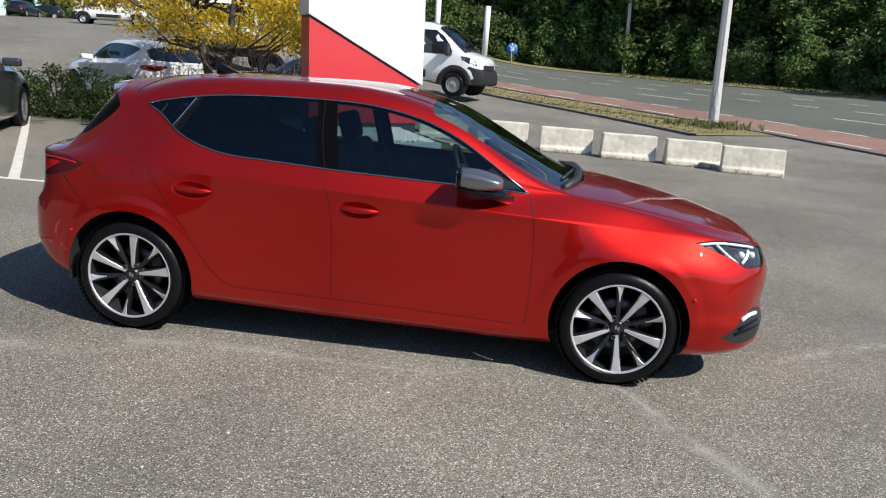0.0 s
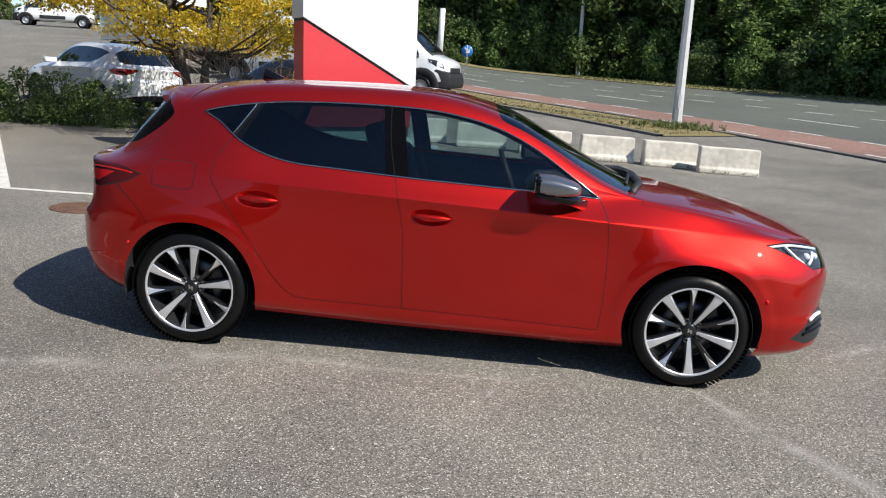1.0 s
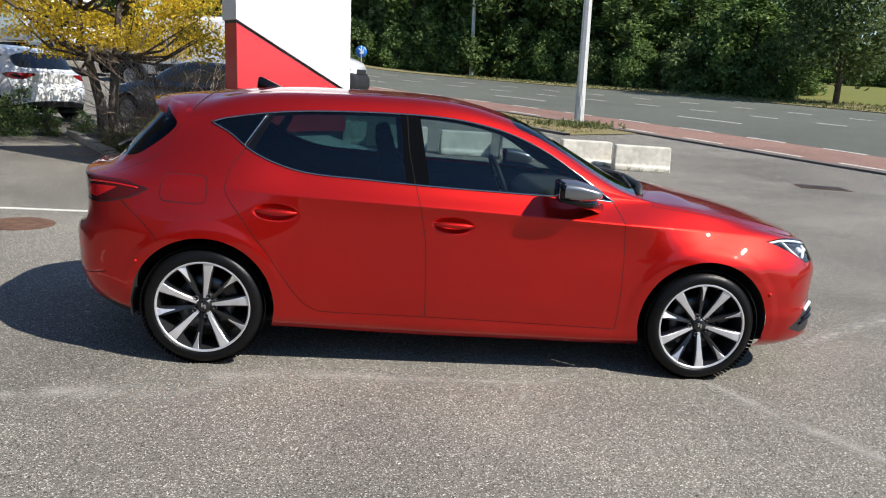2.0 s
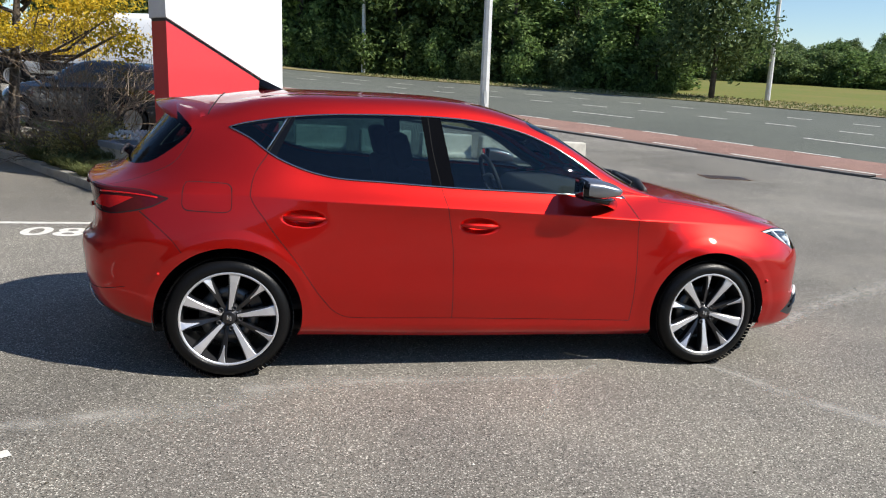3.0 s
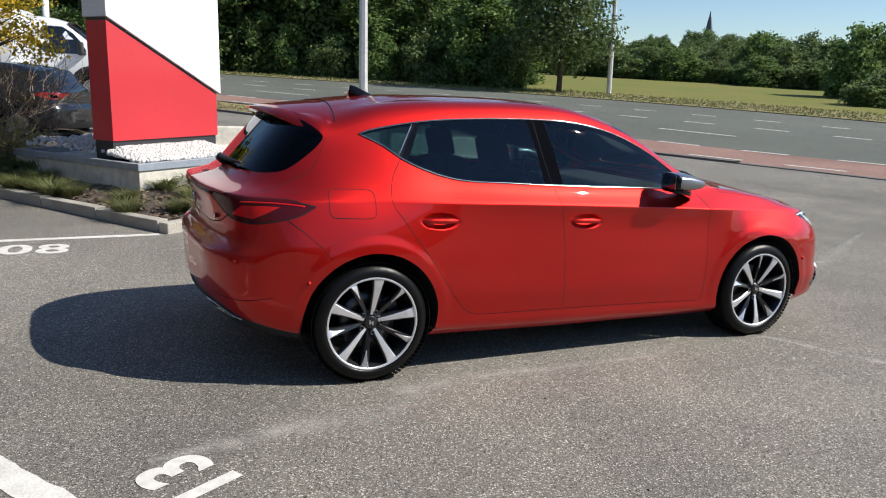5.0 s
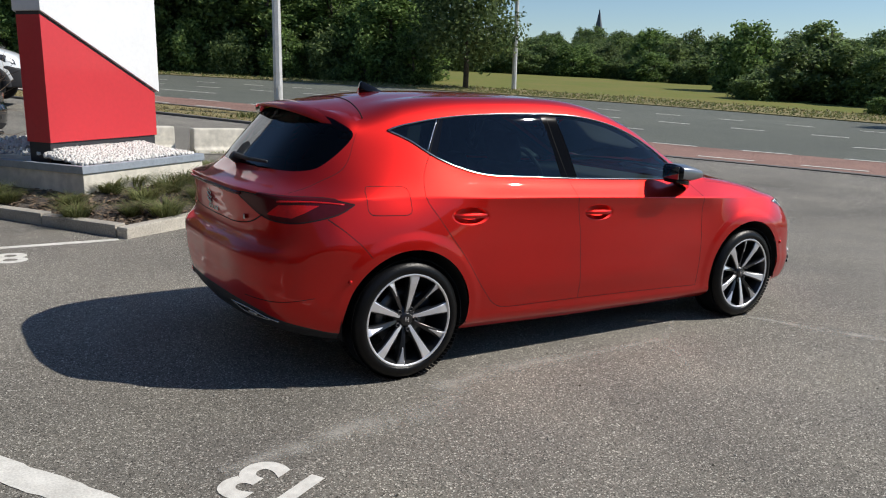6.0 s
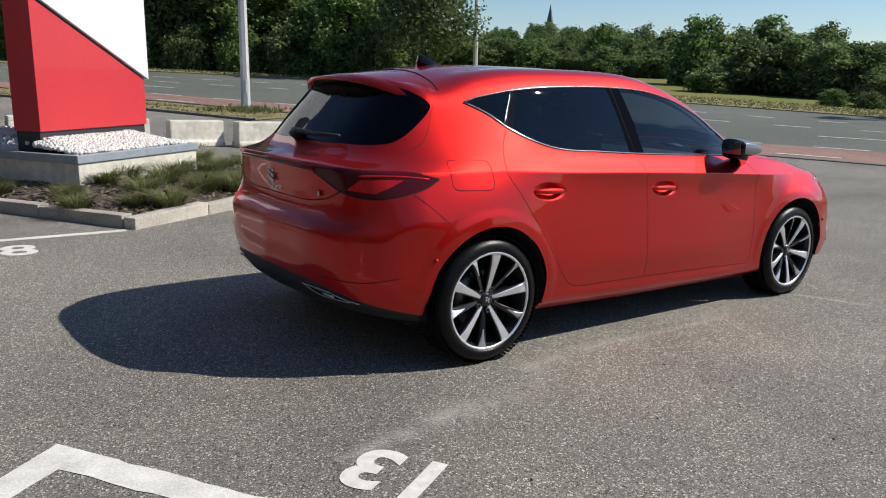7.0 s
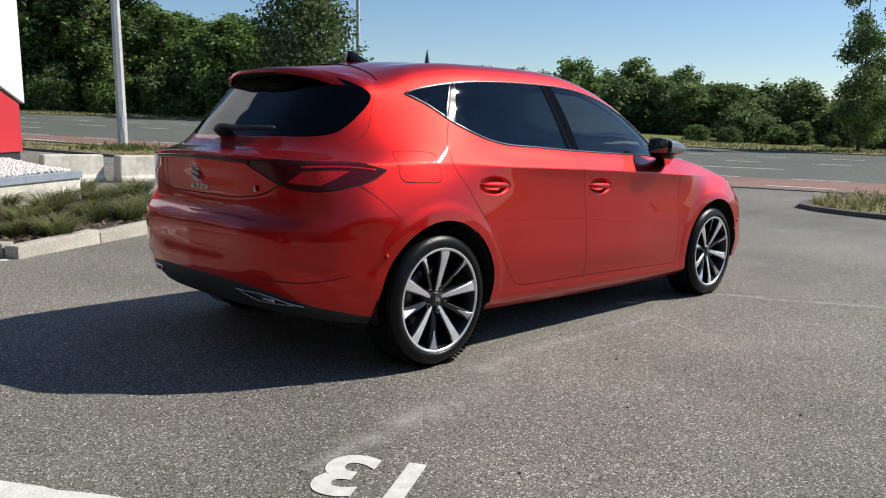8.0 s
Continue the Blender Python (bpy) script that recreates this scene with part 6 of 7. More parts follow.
def place(src, m, group):
    c = copy_thing(src, Matrix.Identity(4))
    c.matrix_basis = m
    return tagged(c, group=group)


rng = random.Random(21)
WOOD = [tree("tree", 31 + i, 15, 4.2, 12500, .38, m, .30, .04, label=lab, lobes_n=34, puff=.72)
        for i, (m, lab) in enumerate(((LEAF_DARK, "tall dense dark-green broadleaf tree of the roadside wood"), (LEAF_DARK, "tall leafy roadside tree in deep shade"), (LEAF_MID, "tall mid-green broadleaf tree at the wood's edge")))]
BUSHES = [tree("bush", 51 + i, (5.0, 4.4, 6.2)[i], (3.1, 3.3, 2.3)[i], 6000, .28, m, .12, .0, 2, label=lab, category="bush", lobes_n=24, twigs=5, puff=.70)
          for i, (m, lab) in enumerate(((LEAF_DARK, "dense dark-green bush along the road"), (LEAF_MID, "rounded mid-green bush beside the meadow"), (LEAF_MID, "ragged upright light-green bush")))]
for src in WOOD + BUSHES:
    src.matrix_basis = stand(PIVOT[0] + 110 * math.cos(radians(60 + 4 * (WOOD + BUSHES).index(src))), PIVOT[1] + 110 * math.sin(radians(60 + 4 * (WOOD + BUSHES).index(src))), 0, 1)


def around(r, deg):
    return PIVOT[0] + r * math.cos(radians(deg)), PIVOT[1] + r * math.sin(radians(deg))


for row, (r, step, d0) in enumerate(((71.5, 3.6, 43), (77, 3.5, 43.5), (84, 3.6, 45))):
    d = d0
    while d < 82:
        x, y = around(r + rng.uniform(-1.2, 1.2), d + rng.uniform(-.5, .5))
        place(WOOD[rng.choice((0, 1, 0, 2))], stand(x, y, rng.uniform(0, 360), rng.uniform(.85, 1.15), rng.uniform(.85, 1.15) * (1.0 if d > 50.8 else .56 if d > 47.5 else .45)), "trees of the roadside wood")
        d += step * rng.uniform(.85, 1.15)
d = 41.0
while d < 82:
    x, y = around(68.6 + rng.uniform(-.5, .8), d)
    place(BUSHES[rng.choice((0, 0, 1))], stand(x, y, rng.uniform(0, 360), rng.uniform(.6, .95)), "bushes along the wood")
    d += rng.uniform(2.0, 3.2)
# lower bushes and trees beyond the meadow
for r, d0, d1, step, lo, hi in ((73.5, 2, 19, 2.0, .16, .32), (77, 2, 17, 2.2, .30, .55), (82, 2, 25, 1.9, .55, .85), (92, 2, 28, 1.8, .75, 1.1), (112, 22, 46, 1.4, .5, .8), (128, 20, 48, 1.4, .75, 1.1), (83, 86, 150, 3.2, .25, .4)):
    d = d0
    while d < d1:
        x, y = around(r + rng.uniform(-2, 2), d)
        sc = rng.uniform(lo, hi)
        place(BUSHES[rng.choice((0, 1, 1, 2))], stand(x, y, rng.uniform(0, 360), sc * rng.uniform(1.1, 1.7), sc * rng.uniform(.7, 1.2)), "bushes beyond the meadow")
        d += step * rng.uniform(.8, 1.2)
for i in range(20):
    x, y = around(122 + rng.uniform(-6, 6), 84 + 2.6 * i)
    place(WOOD[i % 3], stand(x, y, rng.uniform(0, 360), rng.uniform(.7, 1.0)), "trees behind the far rows of cars")
# wooded hill far off
FAR = tree("far_tree", 77, 13, 7.0, 7000, .62, LEAF_MID, .4, .0, label="distant green tree on the wooded hill", lobes_n=20, twigs=2)
FAR.matrix_basis = stand(250, 262, 0, 1)
for _ in range(150):
    a, q = radians(rng.uniform(31, 66)), rng.uniform(150, 380)
    x, y = -3 + q * math.sin(a), -4 + q * math.cos(a)
    place(FAR, stand(x, y, rng.uniform(0, 360), rng.uniform(.6, 1.0), rng.uniform(.4, .75)), "trees of the far hill")
for _ in range(26):
    a, q = rng.uniform(0, 6.283), rng.uniform(8, 45)
    x, y = 268 + q * math.cos(a), 280 + q * math.sin(a)
    place(FAR, stand(x, y, rng.uniform(0, 360), rng.uniform(.6, .9), rng.uniform(.65, .95)), "trees of the far hill")

lone = tree("tree", 91, 11.5, 4.6, 11000, .26, LEAF_MID, .20, .20, label="slender roadside tree with an open leafy crown", lobes_n=13)
lone.matrix_basis = stand(26.4, 39.2, 40, 1)
birch = tree("birch_tree", 92, 11.5, 2.6, 15000, .15, LEAF_DARK, .13, .10, label="slim young birch with fine leaves on the bank", lobes_n=14)
birch.matrix_basis = stand(38.9, 9.6, 0, .78, .85)
GOLD_SPOT = stand(-5.15, 9.35, 20, 1)
BOUGHS = [(tuple(GOLD_SPOT.inverted() @ Vector(p)), r) for p, r in (((-2.95, 7.45, 1.80), (.34, .40, .20)), ((-3.15, 7.65, 2.05), (.40, .42, .20)), ((-3.45, 7.85, 2.35), (.48, .48, .20)), ((-3.9, 8.2, 2.45), (.5, .5, .15)))]
gold = tree("golden_tree", 93, 4.9, 4.0, 23000, .056, LEAF_GOLD, .10, .33, 2, label="small golden-yellow leaved tree with several slanting stems", lobes_n=40, twigs=24, lean_to=(-1.3, .1), puff=.50, flat=.26, boughs=BOUGHS)
gold.matrix_basis = GOLD_SPOT


def twig_shrub(x, y, seed, high, wide, stems, label):
    """A tangle of thin grey twigs that fork and kink, with a few leaves low down."""
    rng, rn = random.Random(seed), np.random.default_rng(seed)
    t = thing("shrub", stand(x, y, 0, 1), label, "shrub", "twiggy shrubs")
    bm = bmesh.new()

    def grow(p, d, length, r, level):
        pts, rad = [p], [r]
        for k in range(4):
            d = (d + Vector((rng.uniform(-.45, .45), rng.uniform(-.45, .45), rng.uniform(-.25, .25)))).normalized()
            p = p + d * length / 4
            pts.append(p)
            rad.append(r * (1 - .2 * (k + 1)))
            if level < 2 and k > 0:
                for _ in range(2 if level == 0 else 1):
                    grow(p, (d + Vector((rng.uniform(-1, 1), rng.uniform(-1, 1), rng.uniform(-.4, .6)))).normalized(), length * rng.uniform(.35, .6), r * .6, level + 1)
        tube(bm, pts, rad, 3, False)
    for _ in range(stems):
        a = rng.random() * 6.283
        d = Vector((math.cos(a) * wide * rng.random(), math.sin(a) * wide * rng.random(), 1)).normalized()
        grow(Vector((math.cos(a) * .12, math.sin(a) * .12, 0)), d, high * rng.uniform(.7, 1.15), .011, 0)
    part("twig", bm, TWIG, t, "bare grey-brown twigs", smooth=False)
    lobes = [((rng.uniform(-.6, .6) * wide, rng.uniform(-.6, .6) * wide, high * rng.uniform(.15, .6)), (.32 * wide, .32 * wide, .2 * high)) for _ in range(10)]
    v, f = leaf_cloud(rn, lobes, 2400, .04)
    shaped("leaf", v.tolist(), f.tolist(), LEAF_BRONZE, t, "sparse bronze-green leaves", smooth=False)


twig_shrub(-3.55, 7.55, 94, 1.35, .85, 34, "bare-twigged bronze shrub beside the sign")
twig_shrub(-4.3, 8.0, 95, .75, .9, 18, "twiggy bronze shrub in the planted bed")
for i in range(9):
    hb = tree("hedge_bush", 120 + i, 1.0, .62, 2800, .048, LEAF_MID if i % 3 else LEAF_DARK, .02, .0, 3, label="low leafy green hedge bush edging the car park", category="bush", lobes_n=8, twigs=4)
    hs_ = rng.uniform(.85, 1.1) * (1.0 if i < 5 else .55)
    hb.matrix_basis = stand(-9.0 + i * .52, 9.35 + i * .13 + rng.uniform(-.2, .2), i * 40, hs_ * 1.1, hs_)
    tagged(hb, group="hedge bushes")


# church on the hill
STONE = surface("church_stone", (.30, .29, .28), .9, vary=.15, scale=.3, fine=3)
SLATE = surface("church_slate", (.10, .11, .13), .7, vary=.15, scale=.3, fine=3)
ch = thing("church", pose(268, 280, ground_at(268, 280) - 1.0, 0, 0, 30), "distant stone church with a slate spire on the hill", "church")
part("tower", box(bmesh.new(), (2.8, 2.8, 13), (0, 0, 6.0), bevel=.1), STONE, ch, smooth=False)
bm = bmesh.new()
bmesh.ops.create_cone(bm, segments=4, radius1=2.1, radius2=.06, depth=10, matrix=Matrix.Translation((0, 0, 17.4)) @ Matrix.Rotation(radians(45), 4, "Z"))
part("spire", bm, SLATE, ch, "slate spire", smooth=False)
part("nave", prism(bmesh.new(), [(-4, 0), (4, 0), (4, 6), (0, 10), (-4, 6)], "x", 2, 18), STONE, ch, smooth=False)

# ---------------------------------------------------------------- other parked vehicles
WHITE_PAINT = surface("white_vehicle_paint", (.78, .79, .80), .3, 0.0, vary=.03, coat=1.0)
BLACK_PAINT = surface("black_vehicle_paint", (.012, .013, .016), .25, .2, vary=.05, coat=1.0)
GREY_PAINT = surface("grey_vehicle_paint", (.05, .055, .065), .3, .4, vary=.05, coat=1.0)
STEEL = surface("steel_wheel", (.42, .43, .45), .4, .7, vary=.1)
GREY_PLASTIC = surface("grey_plastic", (.024, .024, .027), .6, vary=.1, spec=.25)
DARK_PANE = surface("dark_pane", (.008, .010, .012), .05, vary=.02, coat=1.0)
TAIL = surface("tail_lamp", (.28, .008, .010), .15, vary=.05, coat=1.0)

PLAIN = make_skin(0.10)


def plain_wheel(parent, at, side, r=.315, wide=.2):
    h = new("wheel")
    h.parent = parent
    h.matrix_basis = pose(*at) @ (Matrix.Identity(4) if side < 0 else pose(0, 0, 0, 0, 0, 180))
    part("tyre", lathe(bmesh.new(), [(wide / 2, r * .62), (wide / 2, r * .9), (wide * .35, r), (-wide * .35, r), (-wide / 2, r * .9), (-wide / 2, r * .70)], 32), RUBBER, h)
    bm = lathe(bmesh.new(), [(-wide * .46, r * .72), (-wide * .48, r * .66), (-wide * .30, r * .60), (-wide * .34, r * .25), (-wide * .40, r * .22), (-wide * .40, .001)], 24)
    part("rim", bm, STEEL, h)
    return h


def parked_car(x, y, turn, paint, label, scale=(1, 1, 1)):
    c = thing("car", on_ground(x, y, turn) @ Matrix.Diagonal((*scale, 1)), label, "car")
    pos, tri, lab, lines = PLAIN

    def cut(*names):
        return tri[np.isin(lab, names)]
    both = (1, -1)
    panel("body", pos, cut("body", "bonnet", "rear_bumper", "tailgate", "front_door", "rear_door", "fuel_flap"), both, paint, c)
    panel("shut_line", pos, cut("shut_line"), both, LINER, c)
    panel("rear_apron", pos, cut("diffuser"), both, GREY_PLASTIC, c)
    panel("windscreen", pos, cut("windscreen"), both, DARK_PANE, c)
    panel("rear_window", pos, cut("rear_window"), both, DARK_PANE, c)
    for s in ((1,), (-1,)):
        panel("side_window", pos, cut("front_door_window", "rear_door_window", "quarter_window", "pillar", "divider"), s, DARK_PANE, c)
        panel("fog_surround", pos, cut("fog_surround"), s, GREY_PLASTIC, c)
        panel("headlight", pos, cut("headlight"), s, LAMP_WHITE, c)
        panel("tail_light", pos, cut("tail_light"), s, TAIL, c, "red tail light")
        part("mirror", box(bmesh.new(), (.14, .27, .12), (.62, -.91 * s[0], 1.0), bevel=.045, segments=3), paint, c)
        for cx in (-1.343, 1.343):
            bm = bmesh.new()
            prof = [radians(a) for a in np.linspace(-25, 205, 20)]
            o = [bm.verts.new((cx + .366 * math.cos(a), -.88 * s[0], .325 + .36 * math.sin(a))) for a in prof]
            i = [bm.verts.new((cx + .366 * math.cos(a), -.5 * s[0], .325 + .36 * math.sin(a))) for a in prof]
            for k in range(len(prof) - 1):
                bm.faces.new((o[k], o[k + 1], i[k + 1], i[k]))
            bm.faces.new(i)
            part("arch_liner", bm, LINER, c)
            plain_wheel(c, (cx, -.79 * s[0], .315), -s[0])
    part("underbody", box(bmesh.new(), (3.8, 1.45, .06), (0, 0, .2)), LINER, c)
    return c


def heading(deg):
    return Vector((math.cos(radians(deg)), math.sin(radians(deg)), 0))


wd = heading(146)
wc = Vector((-6.75, 11.45, 0)) + wd * 2.2
parked_car(wc.x, wc.y, 146, WHITE_PAINT, "white hatchback parked behind the hedge", (1, 1, 1.0))
bd = heading(150)
bc = Vector((-2.35, 11.75, 0)) + bd * 2.2
parked_car(bc.x, bc.y, 150, BLACK_PAINT, "black hatchback parked behind the sign", (1, 1.0, 1.0))
# only the first car is in view; the next two are added for reflections
for k, p in enumerate((GREY_PAINT, BLACK_PAINT, GREY_PAINT)):
    parked_car(-8.35 - 2.62 * k, 6.15 - 1.06 * k, 112, p, ("dark grey car parked beside the hedge", "unseen black car added to the row for reflections", "unseen dark grey car added at the end of the row for reflections")[k], (1.04, 1.03, 1.12))
# unseen car, added to block low light and darken the red tail
parked_car(-7.6, 0.7, 112, BLACK_PAINT, "unseen black car added behind the red car to darken its tail")
for x, y, t, p, lab in ((-50, 68, 100, BLACK_PAINT, "black car at the far end of the car park"), (-56, 64, 110, GREY_PAINT, "dark car in the far row"), (-60, 62, 115, WHITE_PAINT, "white car in the far row"), (-46, 84, 200, GREY_PAINT, "dark car on the far bank"), (-56, 80, 200, BLACK_PAINT, "black car on the far bank")):
    parked_car(x, y, t, p, lab)


def van(x, y, turn, label, scale=1.0, length=5.4, cab_only=False, box_body=False):
    """A white van with a short sloping nose and dark grey plastic bumpers; front towards +x."""
    c = thing("van", Matrix.Translation((x, y, ground_at(x, y))) @ pose(0, 0, 0, 0, 0, turn) @ Matrix.Diagonal((scale, scale, scale, 1)), label, "van", "white vans")
    W, F = .99, 2.55
    B = F - length
    end = B if not box_body else F - 2.6
    wheels = (F - .80, F - length * .86 + (.2 if box_body else 0))
    # half sections along the van: x, sill height, belt height, roof height, half widths at sill, belt and roof
    secs = [(F - .02, .62, .90, 1.02, .66, .70, .62), (F - .10, .50, .98, 1.13, .82, .84, .76), (F - .28, .46, 1.06, 1.22, .93, .93, .83), (F - .50, .44, 1.12, 1.28, W, .97, .85), (F - .75, .42, 1.15, 1.49, W, .985, .84),
            (F - 1.05, .42, 1.17, 1.77, W, W, .80), (F - 1.42, .42, 1.19, 2.05, W, W, .77), (F - 1.85, .42, 1.20, 2.17, W, W, .765), (F - 2.4, .42, 1.20, 2.22, W, W, .77), (end + .10, .42, 1.20, 2.22, W, W, .78), (end, .44, 1.20, 2.16, W * .98, W * .98, .75)]
    if end > F - 2.5:
        secs = secs[:8] + [(end, .42, 1.20, 2.20, W, W, .77)]

    def ring(x0, zs, zb, zt, ws, wb, wt):
        half = [(0, zs), (ws * .9, zs), (ws, zs + .06), (ws + .012, (zs + zb) / 2), (wb, zb), (wb - .02, zb + .05)]
        for f in (.3, .6, .85):
            half.append((wb - .02 + (wt - wb + .02) * f ** 1.5, zb + .05 + (zt - zb - .05) * f))
        half += [(wt - .02, zt - .03 * (zt - zb > .3) - .005), (wt * .82, zt + .02), (wt * .4, zt + .045), (0, zt + .05)]
        return [(x0, a, b) for a, b in half] + [(x0, -a, b) for a, b in half[-2:0:-1]]
    rows = [ring(*s_) for s_ in secs]
    n = len(rows[0])
    verts = [p for r_ in rows for p in r_]
    faces = [(i * n + k, i * n + (k + 1) % n, (i + 1) * n + (k + 1) % n, (i + 1) * n + k) for i in range(len(rows) - 1) for k in range(n)]
    faces += [tuple(range(n)), tuple(range((len(rows) - 1) * n, len(rows) * n))[::-1]]
    bm = bmesh.new()
    bv = [bm.verts.new(v) for v in verts]
    for f in faces:
        bm.faces.new([bv[k] for k in f])
    bmesh.ops.recalc_face_normals(bm, faces=bm.faces[:])
    part("body", bm, WHITE_PAINT, c, "white van body")

    def side_y(xq, zq):
        """Half width of the body at a place on its side."""
        i = max(k for k in range(len(secs)) if secs[k][0] >= xq or k == 0)
        j = min(i + 1, len(secs) - 1)
        f = (secs[i][0] - xq) / max(1e-6, secs[i][0] - secs[j][0])
        zs, zb, zt, ws, wb, wt = (secs[i][m] + (secs[j][m] - secs[i][m]) * f for m in range(1, 7))
        if zq <= zb:
            return wb
        g = min(1, max(0, (zq - zb - .05) / (zt - zb - .05)))
        return wb - .02 + (wt - wb + .02) * g ** 1.5

    def decal(outline, lift, s):
        """A thin pane that lies on the body's side."""
        bm2 = bmesh.new()
        k = len(outline)
        cx, cz = sum(p[0] for p in outline) / k, sum(p[1] for p in outline) / k
        out = [bm2.verts.new((p[0], s * (side_y(*p) + lift), p[1])) for p in outline]
        inn = [bm2.verts.new((p[0], s * (side_y(*p) - .03), p[1])) for p in outline]
        mid = bm2.verts.new((cx, s * (side_y(cx, cz) + lift), cz))
        for q in range(k):
            bm2.faces.new((out[q], out[(q + 1) % k], mid))
            bm2.faces.new((out[q], out[(q + 1) % k], inn[(q + 1) % k], inn[q]))
        bmesh.ops.recalc_face_normals(bm2, faces=bm2.faces[:])
        return bm2

    bm = bmesh.new()
    prism(bm, [(F - .62, .34), (F + .02, .32), (F + .10, .43), (F + .09, .66), (F + .0, .82), (F - .30, .90), (F - .56, .86)], "y", -.98, .98, .05)
    for v in bm.verts:
        v.co.y *= 1.0 - .22 * max(0, (v.co.x - F + .45) / .5) ** 2
    part("front_bumper", bm, GREY_PLASTIC, c, "dark grey plastic bumper")
    part("grille", box(bmesh.new(), (.06, .95, .17), (F + .005, 0, .87), bevel=.03), GREY_PLASTIC, c, "dark grille")
    ws = bmesh.new()
    grid = [[ws.verts.new((F - .52 - .88 * g + .02, h * (.82 - .06 * g), 1.275 + .755 * g + .080 - .05 * abs(h) ** 3)) for h in (-1, -.8, -.4, 0, .4, .8, 1)] for g in (0, .33, .66, 1)]
    for a, b in zip(grid, grid[1:]):
        for q in range(6):
            ws.faces.new((a[q], a[q + 1], b[q + 1], b[q]))
    bmesh.ops.solidify(ws, geom=ws.faces[:], thickness=.05)
    bmesh.ops.recalc_face_normals(ws, faces=ws.faces[:])
    part("windscreen", ws, DARK_PANE, c)
    for s in (-1, 1):
        panes = [[(F - .96, 1.24), (F - .90, 1.32), (F - 1.02, 1.54), (F - 1.24, 1.79), (F - 1.50, 1.96), (F - 1.98, 1.98), (F - 2.06, 1.90), (F - 2.06, 1.36), (F - 1.96, 1.28), (F - 1.5, 1.25)]]
        if not cab_only and not box_body:
            panes.append([(F - 2.40, 1.32), (F - 2.32, 1.40), (F - 2.32, 1.90), (F - 2.40, 1.98), (F - 3.2, 1.98), (F - 3.28, 1.90), (F - 3.28, 1.40), (F - 3.2, 1.32)])
        for p in panes:
            part("side_window", decal(p, .006, s), DARK_PANE, c, smooth=False)
        part("door_gap", decal([(F - 2.19, .55), (F - 2.19, 2.08), (F - 2.205, 2.08), (F - 2.205, .55)], .003, s), LINER, c, smooth=False)
        part("mirror", box(bmesh.new(), (.13, .22, .36), (F - 1.00, s * 1.13, 1.38), bevel=.05, segments=3), BLACK_PLASTIC, c, "black door mirror")
        part("mirror_arm", box(bmesh.new(), (.16, .18, .10), (F - .98, s * 1.02, 1.26), bevel=.03), BLACK_PLASTIC, c)
        part("door_handle", box(bmesh.new(), (.13, .04, .24), (F - 2.10, s * W, 1.13), bevel=.018), BLACK_PLASTIC, c)
        part("side_strip", box(bmesh.new(), (1.75, .05, .24), (F - 2.62, s * (W + .012), .64), bevel=.015), GREY_PLASTIC, c, "dark rubbing strip")
        part("headlight", decal([(F - .10, .92), (F - .14, 1.04), (F - .34, 1.16), (F - .60, 1.20), (F - .56, 1.10), (F - .34, .98)], .012, s), LAMP_BOWL, c, "dark slanting headlight", smooth=False)
        part("lamp_lens", decal([(F - .14, .95), (F - .17, 1.03), (F - .30, 1.10), (F - .32, 1.01)], .016, s), LAMP_WHITE, c, "bright headlight lens", smooth=False)
        for wx in wheels:
            arch = bmesh.new()
            prof = [(-.02, .362), (.012, .39), (.038, .41), (.038, .55), (.0, .585)]
            lathe(arch, [(s * (W + a), r) for a, r in prof], 40, "y", (wx, 0, .35))
            bmesh.ops.delete(arch, geom=[v for v in arch.verts if v.co.z < .33], context="VERTS")
            part("wheel_arch", arch, GREY_PLASTIC, c, "dark plastic arch trim")
            part("arch_well", lathe(bmesh.new(), [(s * (W - .3), .001), (s * (W - .3), .40), (s * (W + .016), .40), (s * (W + .016), .001)], 28, "y", (wx, 0, .37)), LINER, c, "black wheel well")
            plain_wheel(c, (wx, s * (W - .045), .335), s, .335, .20)
    if box_body:
        part("cargo_box", box(bmesh.new(), (length - 2.2, 2.25, 2.3), (B + (length - 2.4) / 2, 0, 2.05), bevel=.03), WHITE_PAINT, c, "white cargo box", smooth=False)
        part("chassis", box(bmesh.new(), (length - 1.6, .9, .22), (B + (length - 1.6) / 2, 0, .62), bevel=.02), GREY_PLASTIC, c, smooth=False)
        part("side_guard", box(bmesh.new(), (length - 4.4, 2.1, .35), (B + 2.3, 0, .68), bevel=.02), GREY_PLASTIC, c, smooth=False)
    return c


van(-3.6, 22.4, -14, "white crew-cab van with grey bumpers parked by the verge", 1.06)
van(-11.6, 24.2, -48, "white box van parked beyond the golden tree", 1.05, 7.4, box_body=True)
van(-6.3, 21.5, 160, "white van parked behind the black car", 1.0)
van(-33.0, 54.0, 200, "white van parked at the far side of the car park", 1.0)


# unseen building added behind the camera: closes the place and shows only in reflections
FACADE = surface("facade_panel", (.50, .50, .50), .5, vary=.1, scale=.5, fine=6)
BLOCKER_DARK = surface("dark_blocker_panel", (.05, .05, .055), .6, vary=.1, scale=.5, fine=6)
sh = thing("showroom", pose(-6, -24, ground_at(-6, -24) - .3), "unseen pale building with a dark wing, added for reflections", "building")
part("wall", box(bmesh.new(), (46, 10, 5.6), (0, -5, 2.8), bevel=.05), FACADE, sh, smooth=False)
for i in range(11):
    part("window", box(bmesh.new(), (3.4, .12, 3.2), (-20 + i * 4, .03, 1.9), bevel=.01), DARK_PANE, sh, smooth=False)
part("roof", box(bmesh.new(), (47, 11, .4), (0, -5, 5.8), bevel=.05), SIGN_WHITE, sh, smooth=False)
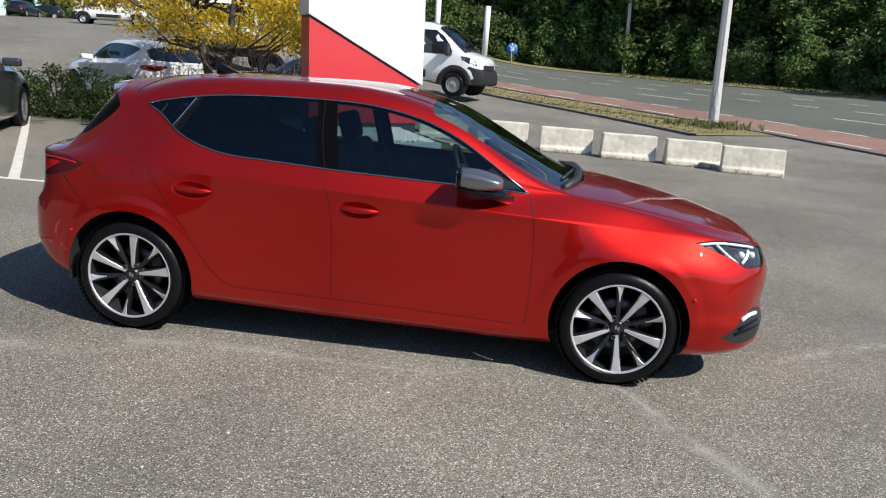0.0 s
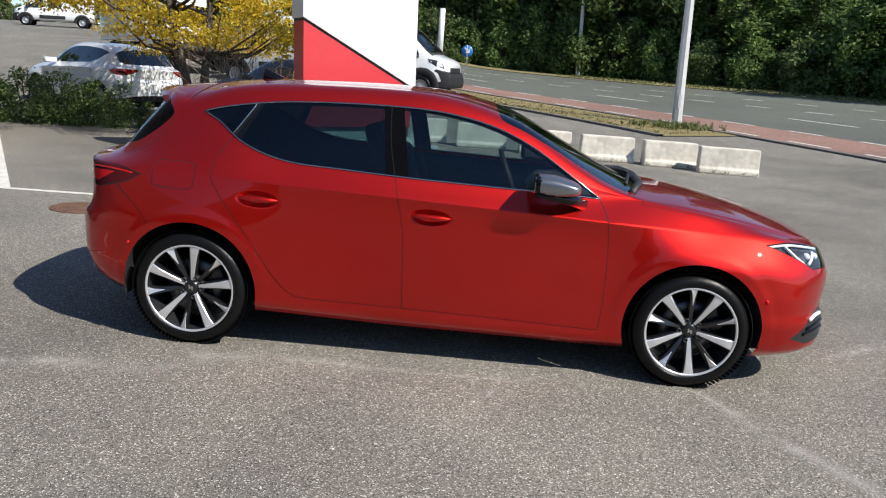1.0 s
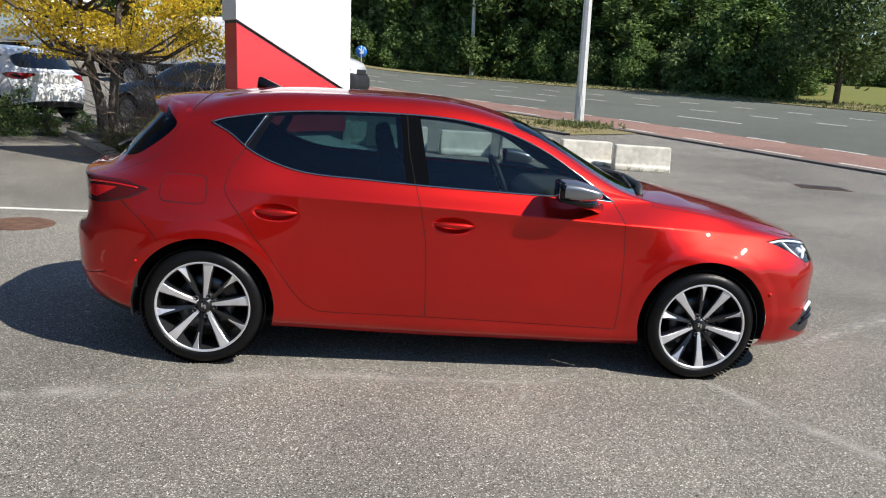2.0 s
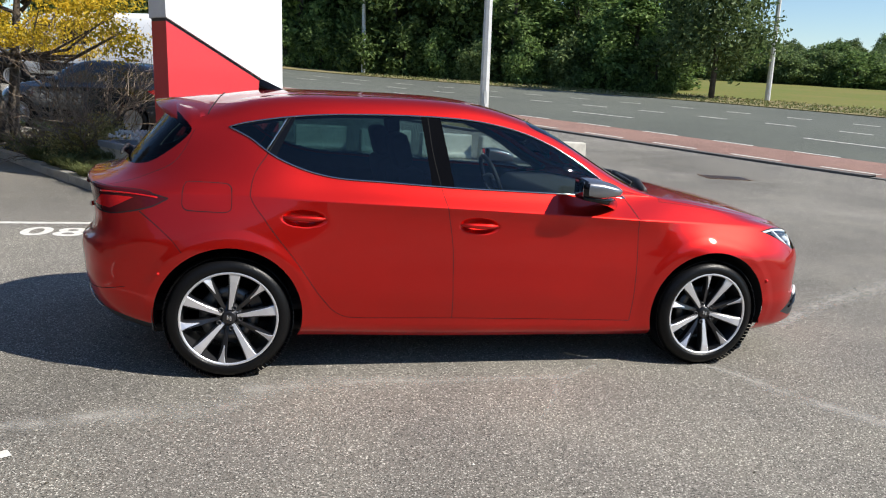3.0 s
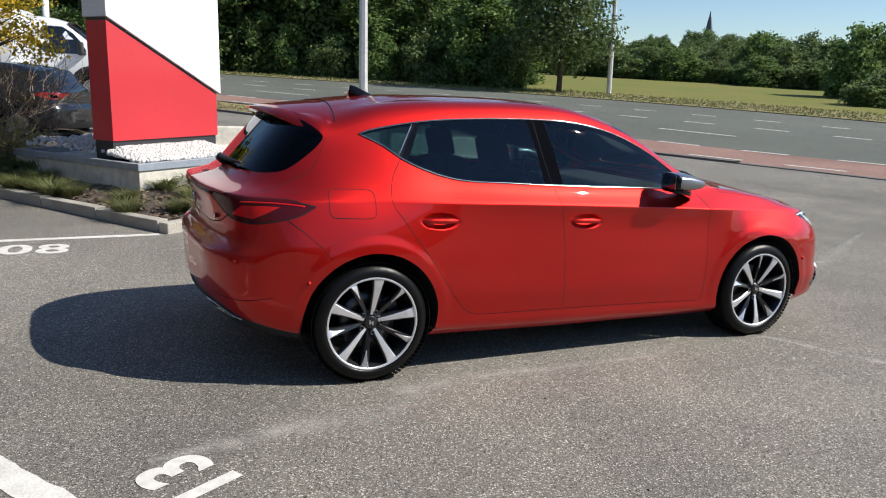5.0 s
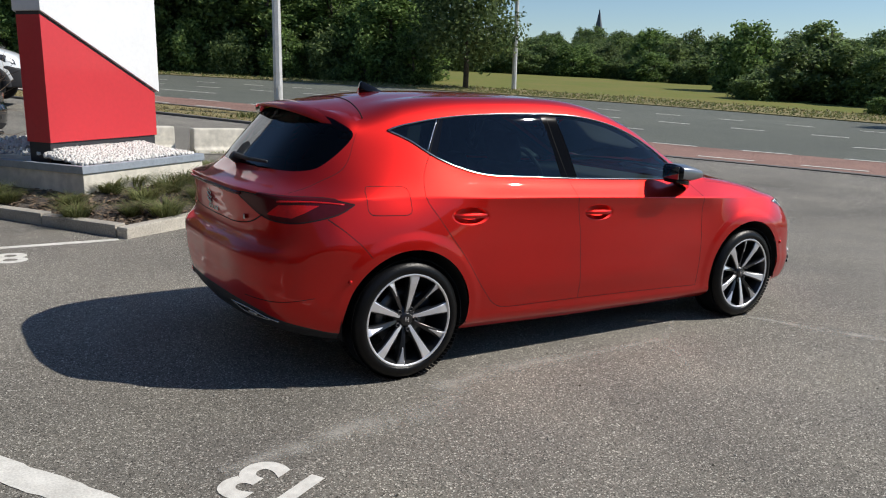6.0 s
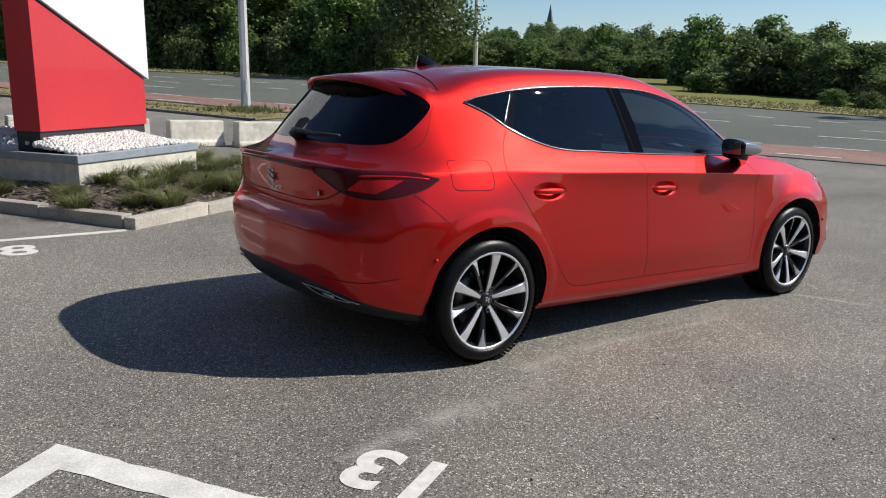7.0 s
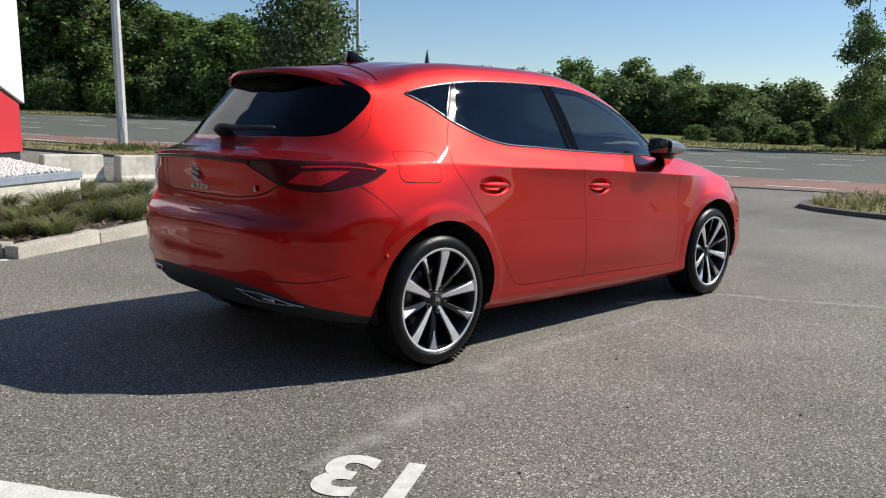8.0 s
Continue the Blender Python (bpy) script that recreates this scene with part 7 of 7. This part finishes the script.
# invented wing: blocks the bright western sky so the car's tail mirrors darkness
part("wing", box(bmesh.new(), (10, 41, 9.5), (-13, 15.5, 4.75), bevel=.05), BLOCKER_DARK, sh, smooth=False)
for i in range(10):
    part("window", box(bmesh.new(), (.12, 3.2, 3.2), (-7.97, -2 + i * 4, 1.9), bevel=.01), DARK_PANE, sh, smooth=False)
# unseen tree row, added to dim reflections and sky fill from the west
for i in range(16):
    place(WOOD[i % 3], stand(-46 + rng.uniform(-4, 4), -30 + i * 4.0, i * 50, 1.1), "trees west of the car park")
